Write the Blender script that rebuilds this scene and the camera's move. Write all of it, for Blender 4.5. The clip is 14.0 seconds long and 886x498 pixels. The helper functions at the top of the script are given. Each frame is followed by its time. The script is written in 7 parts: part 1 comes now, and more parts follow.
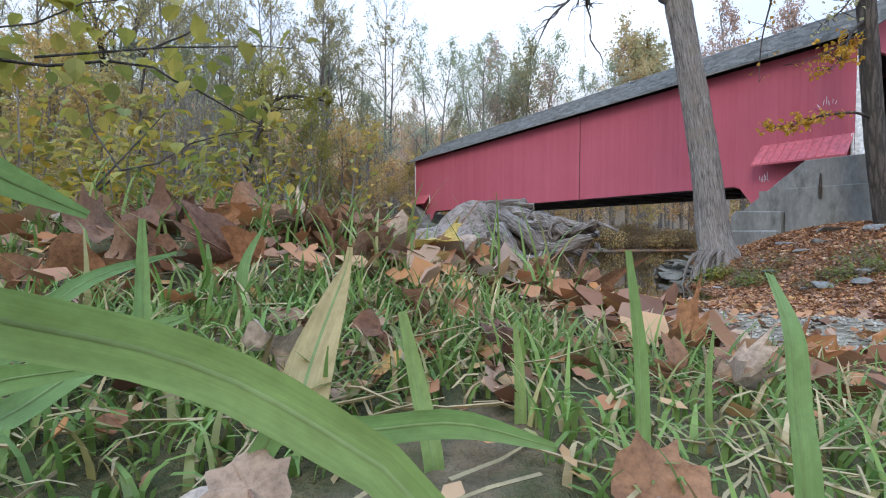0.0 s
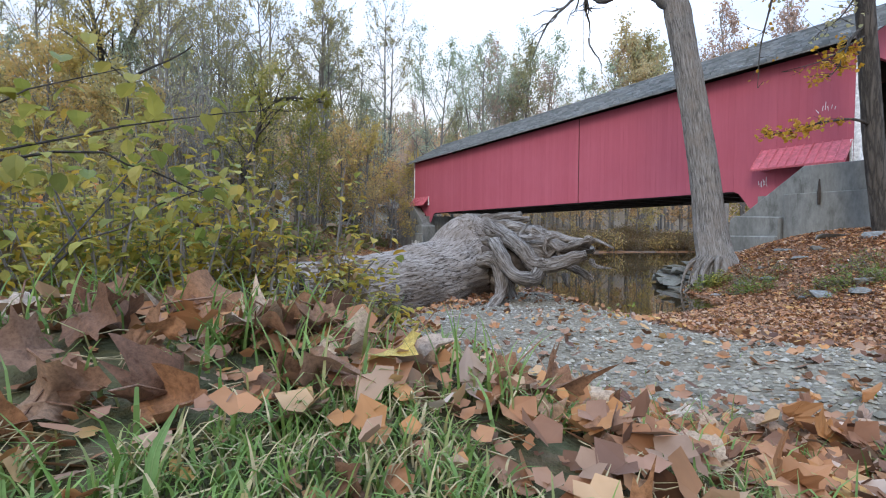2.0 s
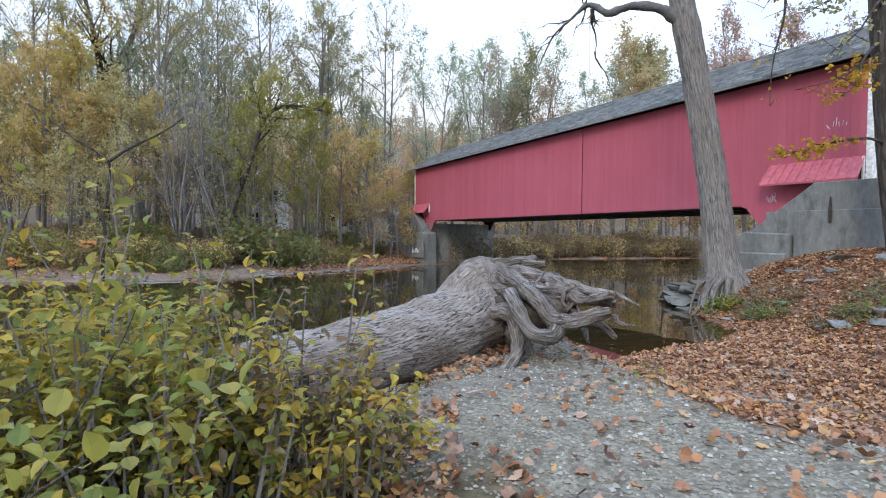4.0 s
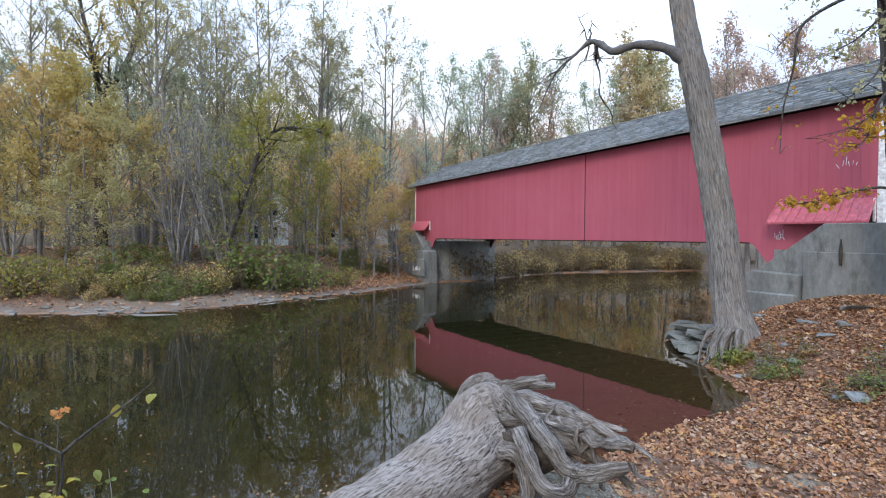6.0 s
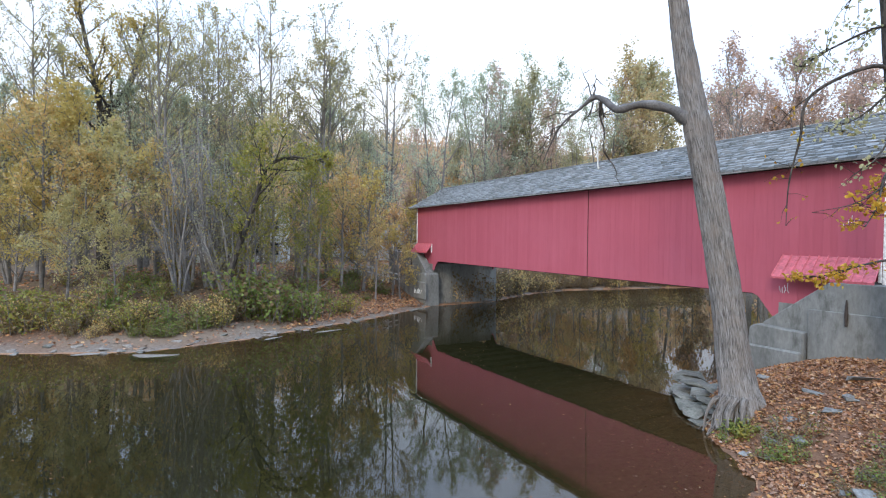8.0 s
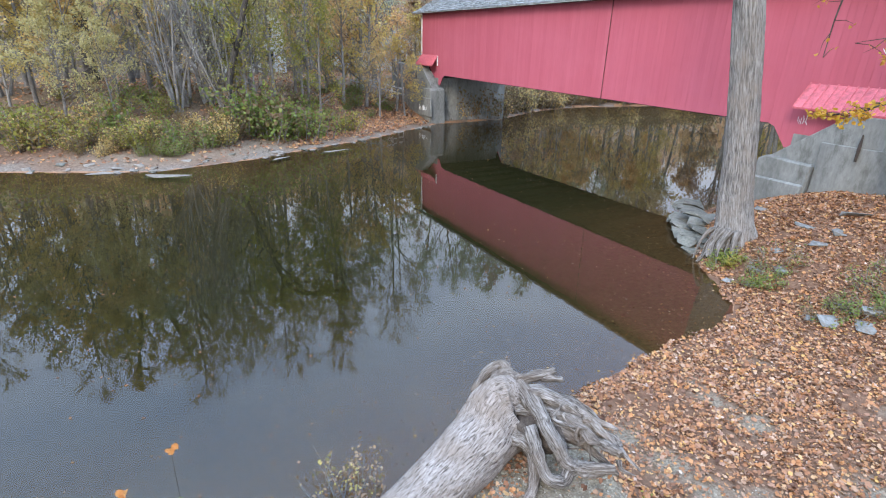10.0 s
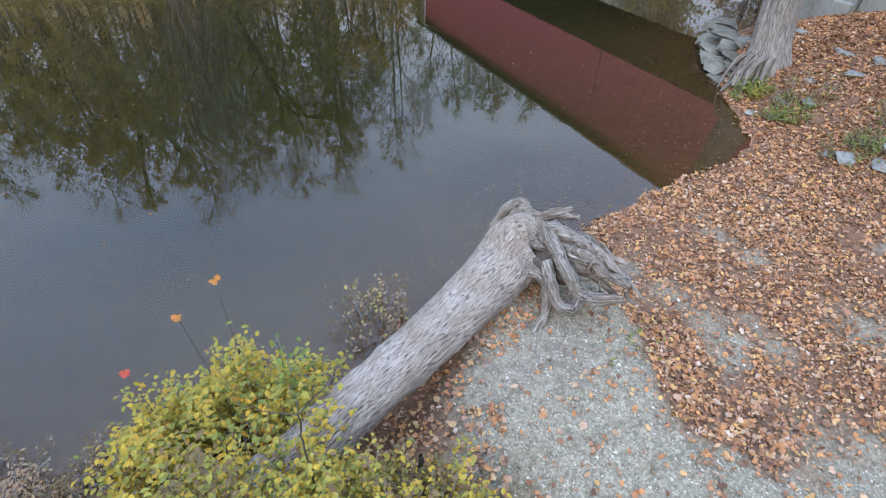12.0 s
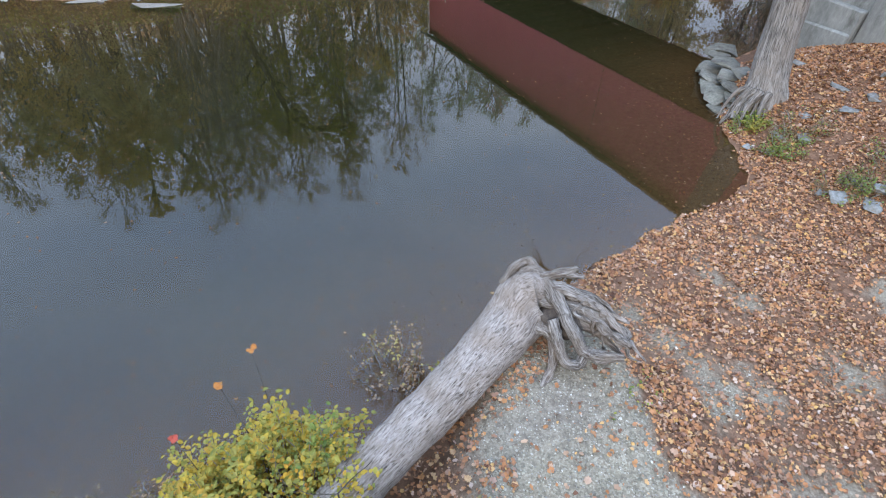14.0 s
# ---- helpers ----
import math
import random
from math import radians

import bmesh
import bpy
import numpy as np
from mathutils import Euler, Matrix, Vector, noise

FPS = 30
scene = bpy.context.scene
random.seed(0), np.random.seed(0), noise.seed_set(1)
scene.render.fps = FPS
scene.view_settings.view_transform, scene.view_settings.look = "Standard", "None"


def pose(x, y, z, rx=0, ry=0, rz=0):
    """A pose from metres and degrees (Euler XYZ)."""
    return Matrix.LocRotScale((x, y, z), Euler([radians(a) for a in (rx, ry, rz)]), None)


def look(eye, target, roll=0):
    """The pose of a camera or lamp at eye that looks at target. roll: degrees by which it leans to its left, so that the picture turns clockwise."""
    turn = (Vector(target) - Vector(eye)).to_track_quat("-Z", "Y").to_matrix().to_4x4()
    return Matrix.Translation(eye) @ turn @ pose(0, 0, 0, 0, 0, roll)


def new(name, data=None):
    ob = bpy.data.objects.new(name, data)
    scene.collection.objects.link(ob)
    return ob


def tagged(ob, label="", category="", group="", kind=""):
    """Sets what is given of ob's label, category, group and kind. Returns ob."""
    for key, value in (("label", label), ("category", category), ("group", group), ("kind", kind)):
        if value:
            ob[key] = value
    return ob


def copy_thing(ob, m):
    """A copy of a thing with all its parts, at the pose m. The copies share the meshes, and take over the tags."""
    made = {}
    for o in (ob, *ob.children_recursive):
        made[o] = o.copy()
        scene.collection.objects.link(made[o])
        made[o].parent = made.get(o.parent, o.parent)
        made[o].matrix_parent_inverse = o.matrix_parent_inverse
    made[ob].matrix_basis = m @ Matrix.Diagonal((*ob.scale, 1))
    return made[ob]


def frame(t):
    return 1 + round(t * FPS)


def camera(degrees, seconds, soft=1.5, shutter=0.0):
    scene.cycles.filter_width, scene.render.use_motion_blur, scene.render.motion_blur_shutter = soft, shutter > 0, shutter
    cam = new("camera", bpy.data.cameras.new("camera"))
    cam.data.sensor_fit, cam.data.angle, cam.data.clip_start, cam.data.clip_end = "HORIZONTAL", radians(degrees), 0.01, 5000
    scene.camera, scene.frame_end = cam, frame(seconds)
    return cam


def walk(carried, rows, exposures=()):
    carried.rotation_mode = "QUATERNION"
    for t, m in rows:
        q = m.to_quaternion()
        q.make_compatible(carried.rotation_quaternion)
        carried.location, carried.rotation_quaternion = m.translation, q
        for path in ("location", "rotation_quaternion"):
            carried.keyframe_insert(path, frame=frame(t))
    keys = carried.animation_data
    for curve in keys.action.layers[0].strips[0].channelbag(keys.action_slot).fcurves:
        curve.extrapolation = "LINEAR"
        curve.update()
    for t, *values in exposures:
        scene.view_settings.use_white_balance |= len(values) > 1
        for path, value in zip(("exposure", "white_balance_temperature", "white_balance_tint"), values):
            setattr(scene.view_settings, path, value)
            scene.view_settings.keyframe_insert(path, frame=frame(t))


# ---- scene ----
# ---------------------------------------------------------------- camera
cam = camera(82.0, 14.0, soft=1.1)
PATH = [
    (0, (0.140, -0.265, 0.160), (0.315, 1.727, 0.120), 0.05),
    (0.5, (0.140, -0.265, 0.160), (0.315, 1.727, 0.120), 0.05),
    (1, (0.140, -0.265, 0.160), (0.315, 1.727, 0.120), 0.05),
    (1.5, (0.143, -0.262, 0.161), (0.318, 1.730, 0.121), 0.1),
    (2, (0.202, -0.228, 0.315), (0.378, 1.764, 0.274), 0.2),
    (2.5, (0.237, -0.143, 0.526), (0.412, 1.849, 0.489), 0.35),
    (3, (0.19, -0.057, 0.609), (0.368, 1.934, 0.57), 0.3),
    (5.5, (0.089, 0.397, 1.557), (0.27, 2.388, 1.529), 0.35),
    (6, (0.107, 0.475, 1.98), (0.285, 2.467, 1.953), 0.2),
    (6.5, (0.083, 0.523, 2.356), (0.263, 2.515, 2.334), 0.2),
    (7, (0.114, 0.57, 2.817), (0.29, 2.562, 2.795), 0.2),
    (8, (0.03, 0.56, 3.66), (0.205, 2.552, 3.635), 0.3),
    (8.7, (-0.06, 0.53, 4.03), (0.115, 2.522, 3.97), 0.5),
    (9.5, (-0.132, 0.494, 4.167), (0.034, 2.43, 3.695), 0.7),
    (10, (-0.197, 0.535, 4.192), (-0.035, 2.386, 3.453), 1.0),
    (10.5, (-0.29, 0.515, 4.266), (-0.136, 2.252, 3.287), 1.2),
    (11, (-0.36, 0.572, 4.283), (-0.214, 2.163, 3.081), 1.5),
    (11.5, (-0.404, 0.635, 4.318), (-0.259, 2.149, 3.019), 1.9),
    (12, (-0.443, 0.674, 4.312), (-0.297, 2.169, 2.991), 2.0),
    (12.5, (-0.492, 0.669, 4.347), (-0.348, 2.165, 3.026), 1.9),
    (13, (-0.546, 0.673, 4.571), (-0.4, 2.165, 3.247), 2.1),
    (13.5, (-0.553, 0.709, 4.862), (-0.414, 2.202, 3.538), 1.8),
    (14, (-0.605, 0.857, 5.212), (-0.468, 2.345, 3.883), 1.7),
]
walk(cam, [(t, look(eye, target, roll)) for t, eye, target, roll in PATH], exposures=[(0, -0.38), (3, -0.32), (5.5, -0.27), (7, -0.25), (9.5, 0.27), (10.2, 0.42), (11, 0.3), (12.5, 0.15), (14, 0.17)])

# ---------------------------------------------------------------- world and sun: a bright thin overcast
world = bpy.data.worlds.new("world")
scene.world = world
world.use_nodes = True
wn, wl = world.node_tree.nodes, world.node_tree.links
bg = wn["Background"]
sky = wn.new("ShaderNodeTexSky")
sky.sky_type, sky.sun_disc = "NISHITA", False
sky.sun_elevation, sky.sun_rotation = radians(38), radians(215)
gain = wn.new("ShaderNodeVectorMath")
gain.operation = "SCALE"
gain.inputs["Scale"].default_value = 0.10
wl.new(sky.outputs[0], gain.inputs[0])
tc = wn.new("ShaderNodeTexCoord")
mp = wn.new("ShaderNodeMapping")
mp.inputs["Scale"].default_value = (1.0, 1.0, 2.6)
wl.new(tc.outputs["Generated"], mp.inputs[0])
cloud = wn.new("ShaderNodeTexNoise")
cloud.inputs["Scale"].default_value, cloud.inputs["Detail"].default_value = 2.2, 7.0
wl.new(mp.outputs[0], cloud.inputs["Vector"])
ramp = wn.new("ShaderNodeValToRGB")
ramp.color_ramp.elements[0].position, ramp.color_ramp.elements[1].position = 0.36, 0.60
ramp.color_ramp.elements[0].color = (0.86, 0.93, 1.06, 1)
ramp.color_ramp.elements[1].color = (1.22, 1.22, 1.24, 1)
wl.new(cloud.outputs[0], ramp.inputs[0])
mixw = wn.new("ShaderNodeMix")
mixw.data_type = "RGBA"
mixw.inputs["Factor"].default_value = 0.82
wl.new(gain.outputs[0], mixw.inputs["A"])
wl.new(ramp.outputs[0], mixw.inputs["B"])
# an overcast sky is brightest overhead
sepz = wn.new("ShaderNodeSeparateXYZ")
wl.new(tc.outputs["Generated"], sepz.inputs[0])
lift = wn.new("ShaderNodeMapRange")
lift.inputs["From Min"].default_value, lift.inputs["From Max"].default_value = 0.12, 0.9
lift.inputs["To Min"].default_value, lift.inputs["To Max"].default_value = 1.08, 3.5
wl.new(sepz.outputs["Z"], lift.inputs["Value"])
dome = wn.new("ShaderNodeVectorMath")
dome.operation = "SCALE"
wl.new(mixw.outputs["Result"], dome.inputs[0])
wl.new(lift.outputs[0], dome.inputs["Scale"])
blue = wn.new("ShaderNodeMix")
blue.data_type, blue.blend_type = "RGBA", "MULTIPLY"
tint = wn.new("ShaderNodeMapRange")
tint.inputs["From Min"].default_value, tint.inputs["From Max"].default_value = 0.2, 0.55
wl.new(sepz.outputs["Z"], tint.inputs["Value"])
wl.new(tint.outputs[0], blue.inputs["Factor"])
wl.new(dome.outputs[0], blue.inputs["A"])
blue.inputs["B"].default_value = (0.68, 0.88, 1.20, 1)
wl.new(blue.outputs["Result"], bg.inputs["Color"])
bg.inputs["Strength"].default_value = 1.0

sun = new("sun", bpy.data.lights.new("sun", "SUN"))
sun.data.energy, sun.data.angle, sun.data.color = 1.9, radians(14), (1.0, 0.87, 0.70)
sun.matrix_world = look((-20, -30, 34), (4, 14, 0))
# ---------------------------------------------------------------- helpers of the scene
WATER = -1.08


def node_mat(name, rough=0.8, metal=0.0, spec=0.3):
    m = bpy.data.materials.new(name)
    m.use_nodes = True
    p = m.node_tree.nodes["Principled BSDF"]
    p.inputs["Roughness"].default_value, p.inputs["Metallic"].default_value = rough, metal
    p.inputs["Specular IOR Level"].default_value = spec
    return m, m.node_tree.nodes, m.node_tree.links, p


def coords(nodes, links, scale=(1, 1, 1), world_space=True):
    """Position in metres (or the object's own coordinates), scaled."""
    mapping = nodes.new("ShaderNodeMapping")
    mapping.inputs["Scale"].default_value = scale
    if world_space:
        src = nodes.new("ShaderNodeNewGeometry").outputs["Position"]
    else:
        src = nodes.new("ShaderNodeTexCoord").outputs["Object"]
    links.new(src, mapping.inputs[0])
    return mapping.outputs[0]


def noise_out(nodes, links, vec, scale, detail=6.0, rough=0.6):
    n = nodes.new("ShaderNodeTexNoise")
    n.inputs["Scale"].default_value, n.inputs["Detail"].default_value, n.inputs["Roughness"].default_value = scale, detail, rough
    links.new(vec, n.inputs["Vector"])
    return n.outputs[0]


def ramp_out(nodes, links, fac, stops):
    r = nodes.new("ShaderNodeValToRGB")
    el = r.color_ramp.elements
    while len(el) < len(stops):
        el.new(0.5)
    for e, (at, c) in zip(el, stops):
        e.position, e.color = at, (*c, 1)
    links.new(fac, r.inputs[0])
    return r.outputs[0]


def mix_out(nodes, links, fac, a, b, mode="MIX"):
    m = nodes.new("ShaderNodeMix")
    m.data_type, m.blend_type = "RGBA", mode
    for sock, v in (("Factor", fac), ("A", a), ("B", b)):
        if isinstance(v, (int, float)):
            m.inputs[sock].default_value = v
        elif isinstance(v, tuple):
            m.inputs[sock].default_value = (*v, 1)
        else:
            links.new(v, m.inputs[sock])
    return m.outputs["Result"]


def bump(nodes, links, p, height, strength=0.4, distance=0.02):
    b = nodes.new("ShaderNodeBump")
    b.inputs["Strength"].default_value, b.inputs["Distance"].default_value = strength, distance
    links.new(height, b.inputs["Height"])
    links.new(b.outputs[0], p.inputs["Normal"])


def mottled(name, a, b, big=0.8, fine=14.0, rough=0.85, spec=0.25, strength=0.4, dist=0.01, stretch=(1, 1, 1), own=False, dirt=None, grain=0.38):
    """Two colours mixed by broad patches and fine grain, with bump."""
    m, n, l, p = node_mat(name, rough, 0, spec)
    v = coords(n, l, stretch, not own)
    g1, g2 = noise_out(n, l, v, big, 5), noise_out(n, l, v, fine, 8, 0.7)
    c1 = ramp_out(n, l, g1, [(0.3, a), (0.7, b)])
    c2 = ramp_out(n, l, g2, [(0.3, (1 - grain * 1.2,) * 3), (0.7, (1 + grain * 0.8,) * 3)])
    col = mix_out(n, l, 1.0, c1, c2, "MULTIPLY")
    if dirt:
        g3 = noise_out(n, l, v, big * 2.7, 6, 0.75)
        col = mix_out(n, l, ramp_out(n, l, g3, [(0.52, (0, 0, 0)), (0.68, (1, 1, 1))]), col, dirt)
    l.new(col, p.inputs["Base Color"])
    bump(n, l, p, g2, strength, dist)
    return m


def foliage(name, colours, rough=0.55, trans=0.45, by_object=False, mottle=9, low=(0.55, 0.5, 0.45)):
    """Leaves: a colour picked per leaf, some light through the blade."""
    m, n, l, p = node_mat(name, rough, 0, 0.3)
    isl = n.new("ShaderNodeObjectInfo").outputs["Random"] if by_object else n.new("ShaderNodeNewGeometry").outputs["Random Per Island"]
    k = len(colours)
    col = ramp_out(n, l, isl, [(i / max(1, k - 1), c) for i, c in enumerate(colours)])
    v = coords(n, l)
    col = mix_out(n, l, 0.6, col, ramp_out(n, l, noise_out(n, l, v, mottle, 4), [(0.3, low), (0.7, (1.25, 1.25, 1.2))]), "MULTIPLY")
    if by_object:
        fine = noise_out(n, l, v, mottle * 4, 6, 0.75)
        col = mix_out(n, l, 0.7, col, ramp_out(n, l, fine, [(0.32, (0.5, 0.45, 0.42)), (0.5, (1.0, 1.0, 1.0)), (0.72, (1.45, 1.4, 1.35))]), "MULTIPLY")
        bump(n, l, p, fine, 0.5, 0.004)
    l.new(col, p.inputs["Base Color"])
    t = n.new("ShaderNodeBsdfTranslucent")
    l.new(col, t.inputs["Color"])
    mx = n.new("ShaderNodeMixShader")
    mx.inputs[0].default_value = trans
    l.new(p.outputs[0], mx.inputs[1])
    l.new(t.outputs[0], mx.inputs[2])
    l.new(mx.outputs[0], n["Material Output"].inputs[0])
    return m


def link_mesh(name, bm, material, smooth=False):
    me = bpy.data.meshes.new(name)
    bm.to_mesh(me)
    bm.free()
    for mt in (material if isinstance(material, (list, tuple)) else [material]):
        me.materials.append(mt)
    if smooth:
        me.polygons.foreach_set("use_smooth", [True] * len(me.polygons))
    return new(name, me)


def part(name, bm, material, parent, label="", smooth=False):
    ob = link_mesh(name, bm, material, smooth)
    ob.parent = parent
    return tagged(ob, label)


def data_mesh(name, verts, faces, material, smooth=False):
    me = bpy.data.meshes.new(name)
    me.from_pydata(verts, [], faces)
    me.materials.append(material)
    if smooth:
        me.polygons.foreach_set("use_smooth", [True] * len(me.polygons))
    return me


def data_part(name, verts, faces, material, parent, label="", smooth=False):
    ob = new(name, data_mesh(name, verts, faces, material, smooth))
    ob.parent = parent
    return tagged(ob, label)


def grain_part(name, pile, material, parent, label=""):
    """A part that carries its own grain coordinates: round it and along it, in metres."""
    ob = data_part(name, pile.v, pile.f, material, parent, label, True)
    at = ob.data.attributes.new("grain", "FLOAT_VECTOR", "POINT")
    at.data.foreach_set("vector", [c for g in pile.g for c in g])
    return ob


def grain_coords(nodes, links, across, along):
    att = nodes.new("ShaderNodeAttribute")
    att.attribute_name = "grain"
    mapping = nodes.new("ShaderNodeMapping")
    mapping.inputs["Scale"].default_value = (across, across, along)
    links.new(att.outputs["Vector"], mapping.inputs[0])
    return mapping.outputs[0]


def thing(name, label, category, at=(0, 0, 0), group="", kind=""):
    ob = new(name)
    ob.location = at
    ob.empty_display_size = 0.2
    return tagged(ob, label, category, group, kind)


def box_bm(x0, y0, z0, x1, y1, z1, bevel=0.0, m=None):
    bm = bmesh.new()
    bmesh.ops.create_cube(bm, size=1)
    bmesh.ops.transform(bm, matrix=Matrix.Translation(((x0 + x1) / 2, (y0 + y1) / 2, (z0 + z1) / 2)) @ Matrix.Diagonal((x1 - x0, y1 - y0, z1 - z0, 1)), verts=bm.verts)
    if bevel:
        bmesh.ops.bevel(bm, geom=bm.edges[:], offset=bevel, segments=1, affect="EDGES")
    if m is not None:
        bmesh.ops.transform(bm, matrix=m, verts=bm.verts)
    return bm


def prism_bm(poly, y0, y1, m=None, bevel=0.0):
    """A polygon in x-z, thick from y0 to y1."""
    bm = bmesh.new()
    a = [bm.verts.new((x, y0, z)) for x, z in poly]
    b = [bm.verts.new((x, y1, z)) for x, z in poly]
    bm.faces.new(a)
    bm.faces.new(b[::-1])
    for i in range(len(poly)):
        j = (i + 1) % len(poly)
        bm.faces.new((a[j], a[i], b[i], b[j]))
    bmesh.ops.recalc_face_normals(bm, faces=bm.faces)
    if bevel:
        bmesh.ops.bevel(bm, geom=bm.edges[:], offset=bevel, segments=1, affect="EDGES")
    if m is not None:
        bmesh.ops.transform(bm, matrix=m, verts=bm.verts)
    return bm


class Pile:
    """Collects verts and faces for one mesh."""

    def __init__(self):
        self.v, self.f, self.g = [], [], []

    def tube(self, pts, radii, sides=6, cap=True, wob=0.0, seed=0.0, freq=1.0):
        base, n = len(self.v), len(pts)
        side = Vector((0.31, 0.77, 0.55)).normalized()
        for i, (p, r) in enumerate(zip(pts, radii)):
            d = (Vector(pts[min(i + 1, n - 1)]) - Vector(pts[max(i - 1, 0)])).normalized()
            u = side - d * side.dot(d)
            if u.length < 1e-4:
                u = d.orthogonal()
            u.normalize()
            side = u
            w = d.cross(u)
            for k in range(sides):
                a = 2 * math.pi * k / sides
                q = u * math.cos(a) + w * math.sin(a)
                rr = r
                if wob:
                    rr *= 1 + wob * noise.noise(Vector((math.cos(a) * freq, math.sin(a) * freq, i * 0.37 * freq)) + Vector((seed, seed, 0)))
                self.v.append(tuple(Vector(p) + q * rr))
        for i in range(n - 1):
            for k in range(sides):
                k2 = (k + 1) % sides
                self.f.append((base + i * sides + k, base + i * sides + k2, base + (i + 1) * sides + k2, base + (i + 1) * sides + k))
        if cap:
            self.f.append(tuple(base + k for k in range(sides))[::-1])
            self.f.append(tuple(base + (n - 1) * sides + k for k in range(sides)))

    def leaf(self, p, d, up, size, wide=0.6, curl=0.15):
        """An ovate leaf of four faces, folded a little on its rib."""
        d = Vector(d).normalized()
        s = d.cross(Vector(up))
        if s.length < 1e-3:
            s = d.orthogonal()
        s.normalize()
        n = s.cross(d)
        b, p = len(self.v), Vector(p)
        w = size * wide * 0.5
        for f, k, c in ((0, 0, 0), (0.18, -0.8, 0.7), (0.45, -1.0, 1.0), (0.76, -0.6, 0.5), (0.46, 0, 0.05), (0.18, 0.8, 0.7), (0.45, 1.0, 1.0), (0.76, 0.6, 0.5), (1, 0, -0.8)):
            self.v.append(tuple(p + d * (size * f) + s * (w * k) + n * (size * curl * c)))
        self.f += [(b, b + 4, b + 2, b + 1), (b + 4, b + 8, b + 3, b + 2), (b, b + 5, b + 6, b + 4), (b + 4, b + 6, b + 7, b + 8)]

    def tri_leaf(self, p, d, n, size):
        """One small far leaf: a lozenge."""
        d = Vector(d)
        s = d.cross(n)
        s = s.normalized() if s.length > 1e-4 else d.orthogonal().normalized()
        b, p = len(self.v), Vector(p)
        self.v += [tuple(p), tuple(p + d * size * 0.5 - s * size * 0.34), tuple(p + d * size), tuple(p + d * size * 0.5 + s * size * 0.34)]
        self.f.append((b, b + 1, b + 2, b + 3))


def rnd_dir(rng):
    while True:
        v = Vector((rng.uniform(-1, 1), rng.uniform(-1, 1), rng.uniform(-1, 1)))
        if 0.05 < v.length < 1:
            return v.normalized()
# ---------------------------------------------------------------- lie of the land
NEAR = [(-90, -22), (-30, -5), (-12, 1.0), (-5, 3.0), (-2.4, 3.35), (-1.1, 4.35), (0.45, 6.0), (2.34, 6.97), (3.0, 7.45), (4.15, 8.2), (5.75, 8.97), (6.5, 9.4), (7.1, 10.05), (7.35, 10.9), (7.5, 11.9), (7.95, 13.2), (8.15, 14.1), (8.85, 15.9), (12.6, 18.4), (20, 23), (40, 33), (120, 60)]
FAR = [(-150, 34), (-60, 25.5), (-30, 22.6), (-16.3, 23.0), (-10.9, 23.0), (-7.5, 25.6), (-1.7, 32), (2.6, 38.3), (7.5, 40.6), (12, 46.5), (17, 50.2), (30, 52.8), (60, 60), (160, 84)]


def shore_dist(x, y, line):
    """Signed distance to a shore: plus on the land side of the near shore (below the line), minus beyond it."""
    best, sign = 1e9, 1
    for (x0, y0), (x1, y1) in zip(line, line[1:]):
        dx, dy = x1 - x0, y1 - y0
        t = max(0.0, min(1.0, ((x - x0) * dx + (y - y0) * dy) / (dx * dx + dy * dy)))
        ex, ey = x - x0 - t * dx, y - y0 - t * dy
        d = ex * ex + ey * ey
        if d < best:
            best, sign = d, (1 if dx * ey - dy * ex < 0 else -1)
    return sign * math.sqrt(best)


def smooth(a, b, x):
    t = max(0.0, min(1.0, (x - a) / (b - a)))
    return t * t * (3 - 2 * t)


def gauss(x, y, cx, cy, rx, ry=None):
    ry = ry or rx
    return math.exp(-((x - cx) / rx) ** 2 - ((y - cy) / ry) ** 2)


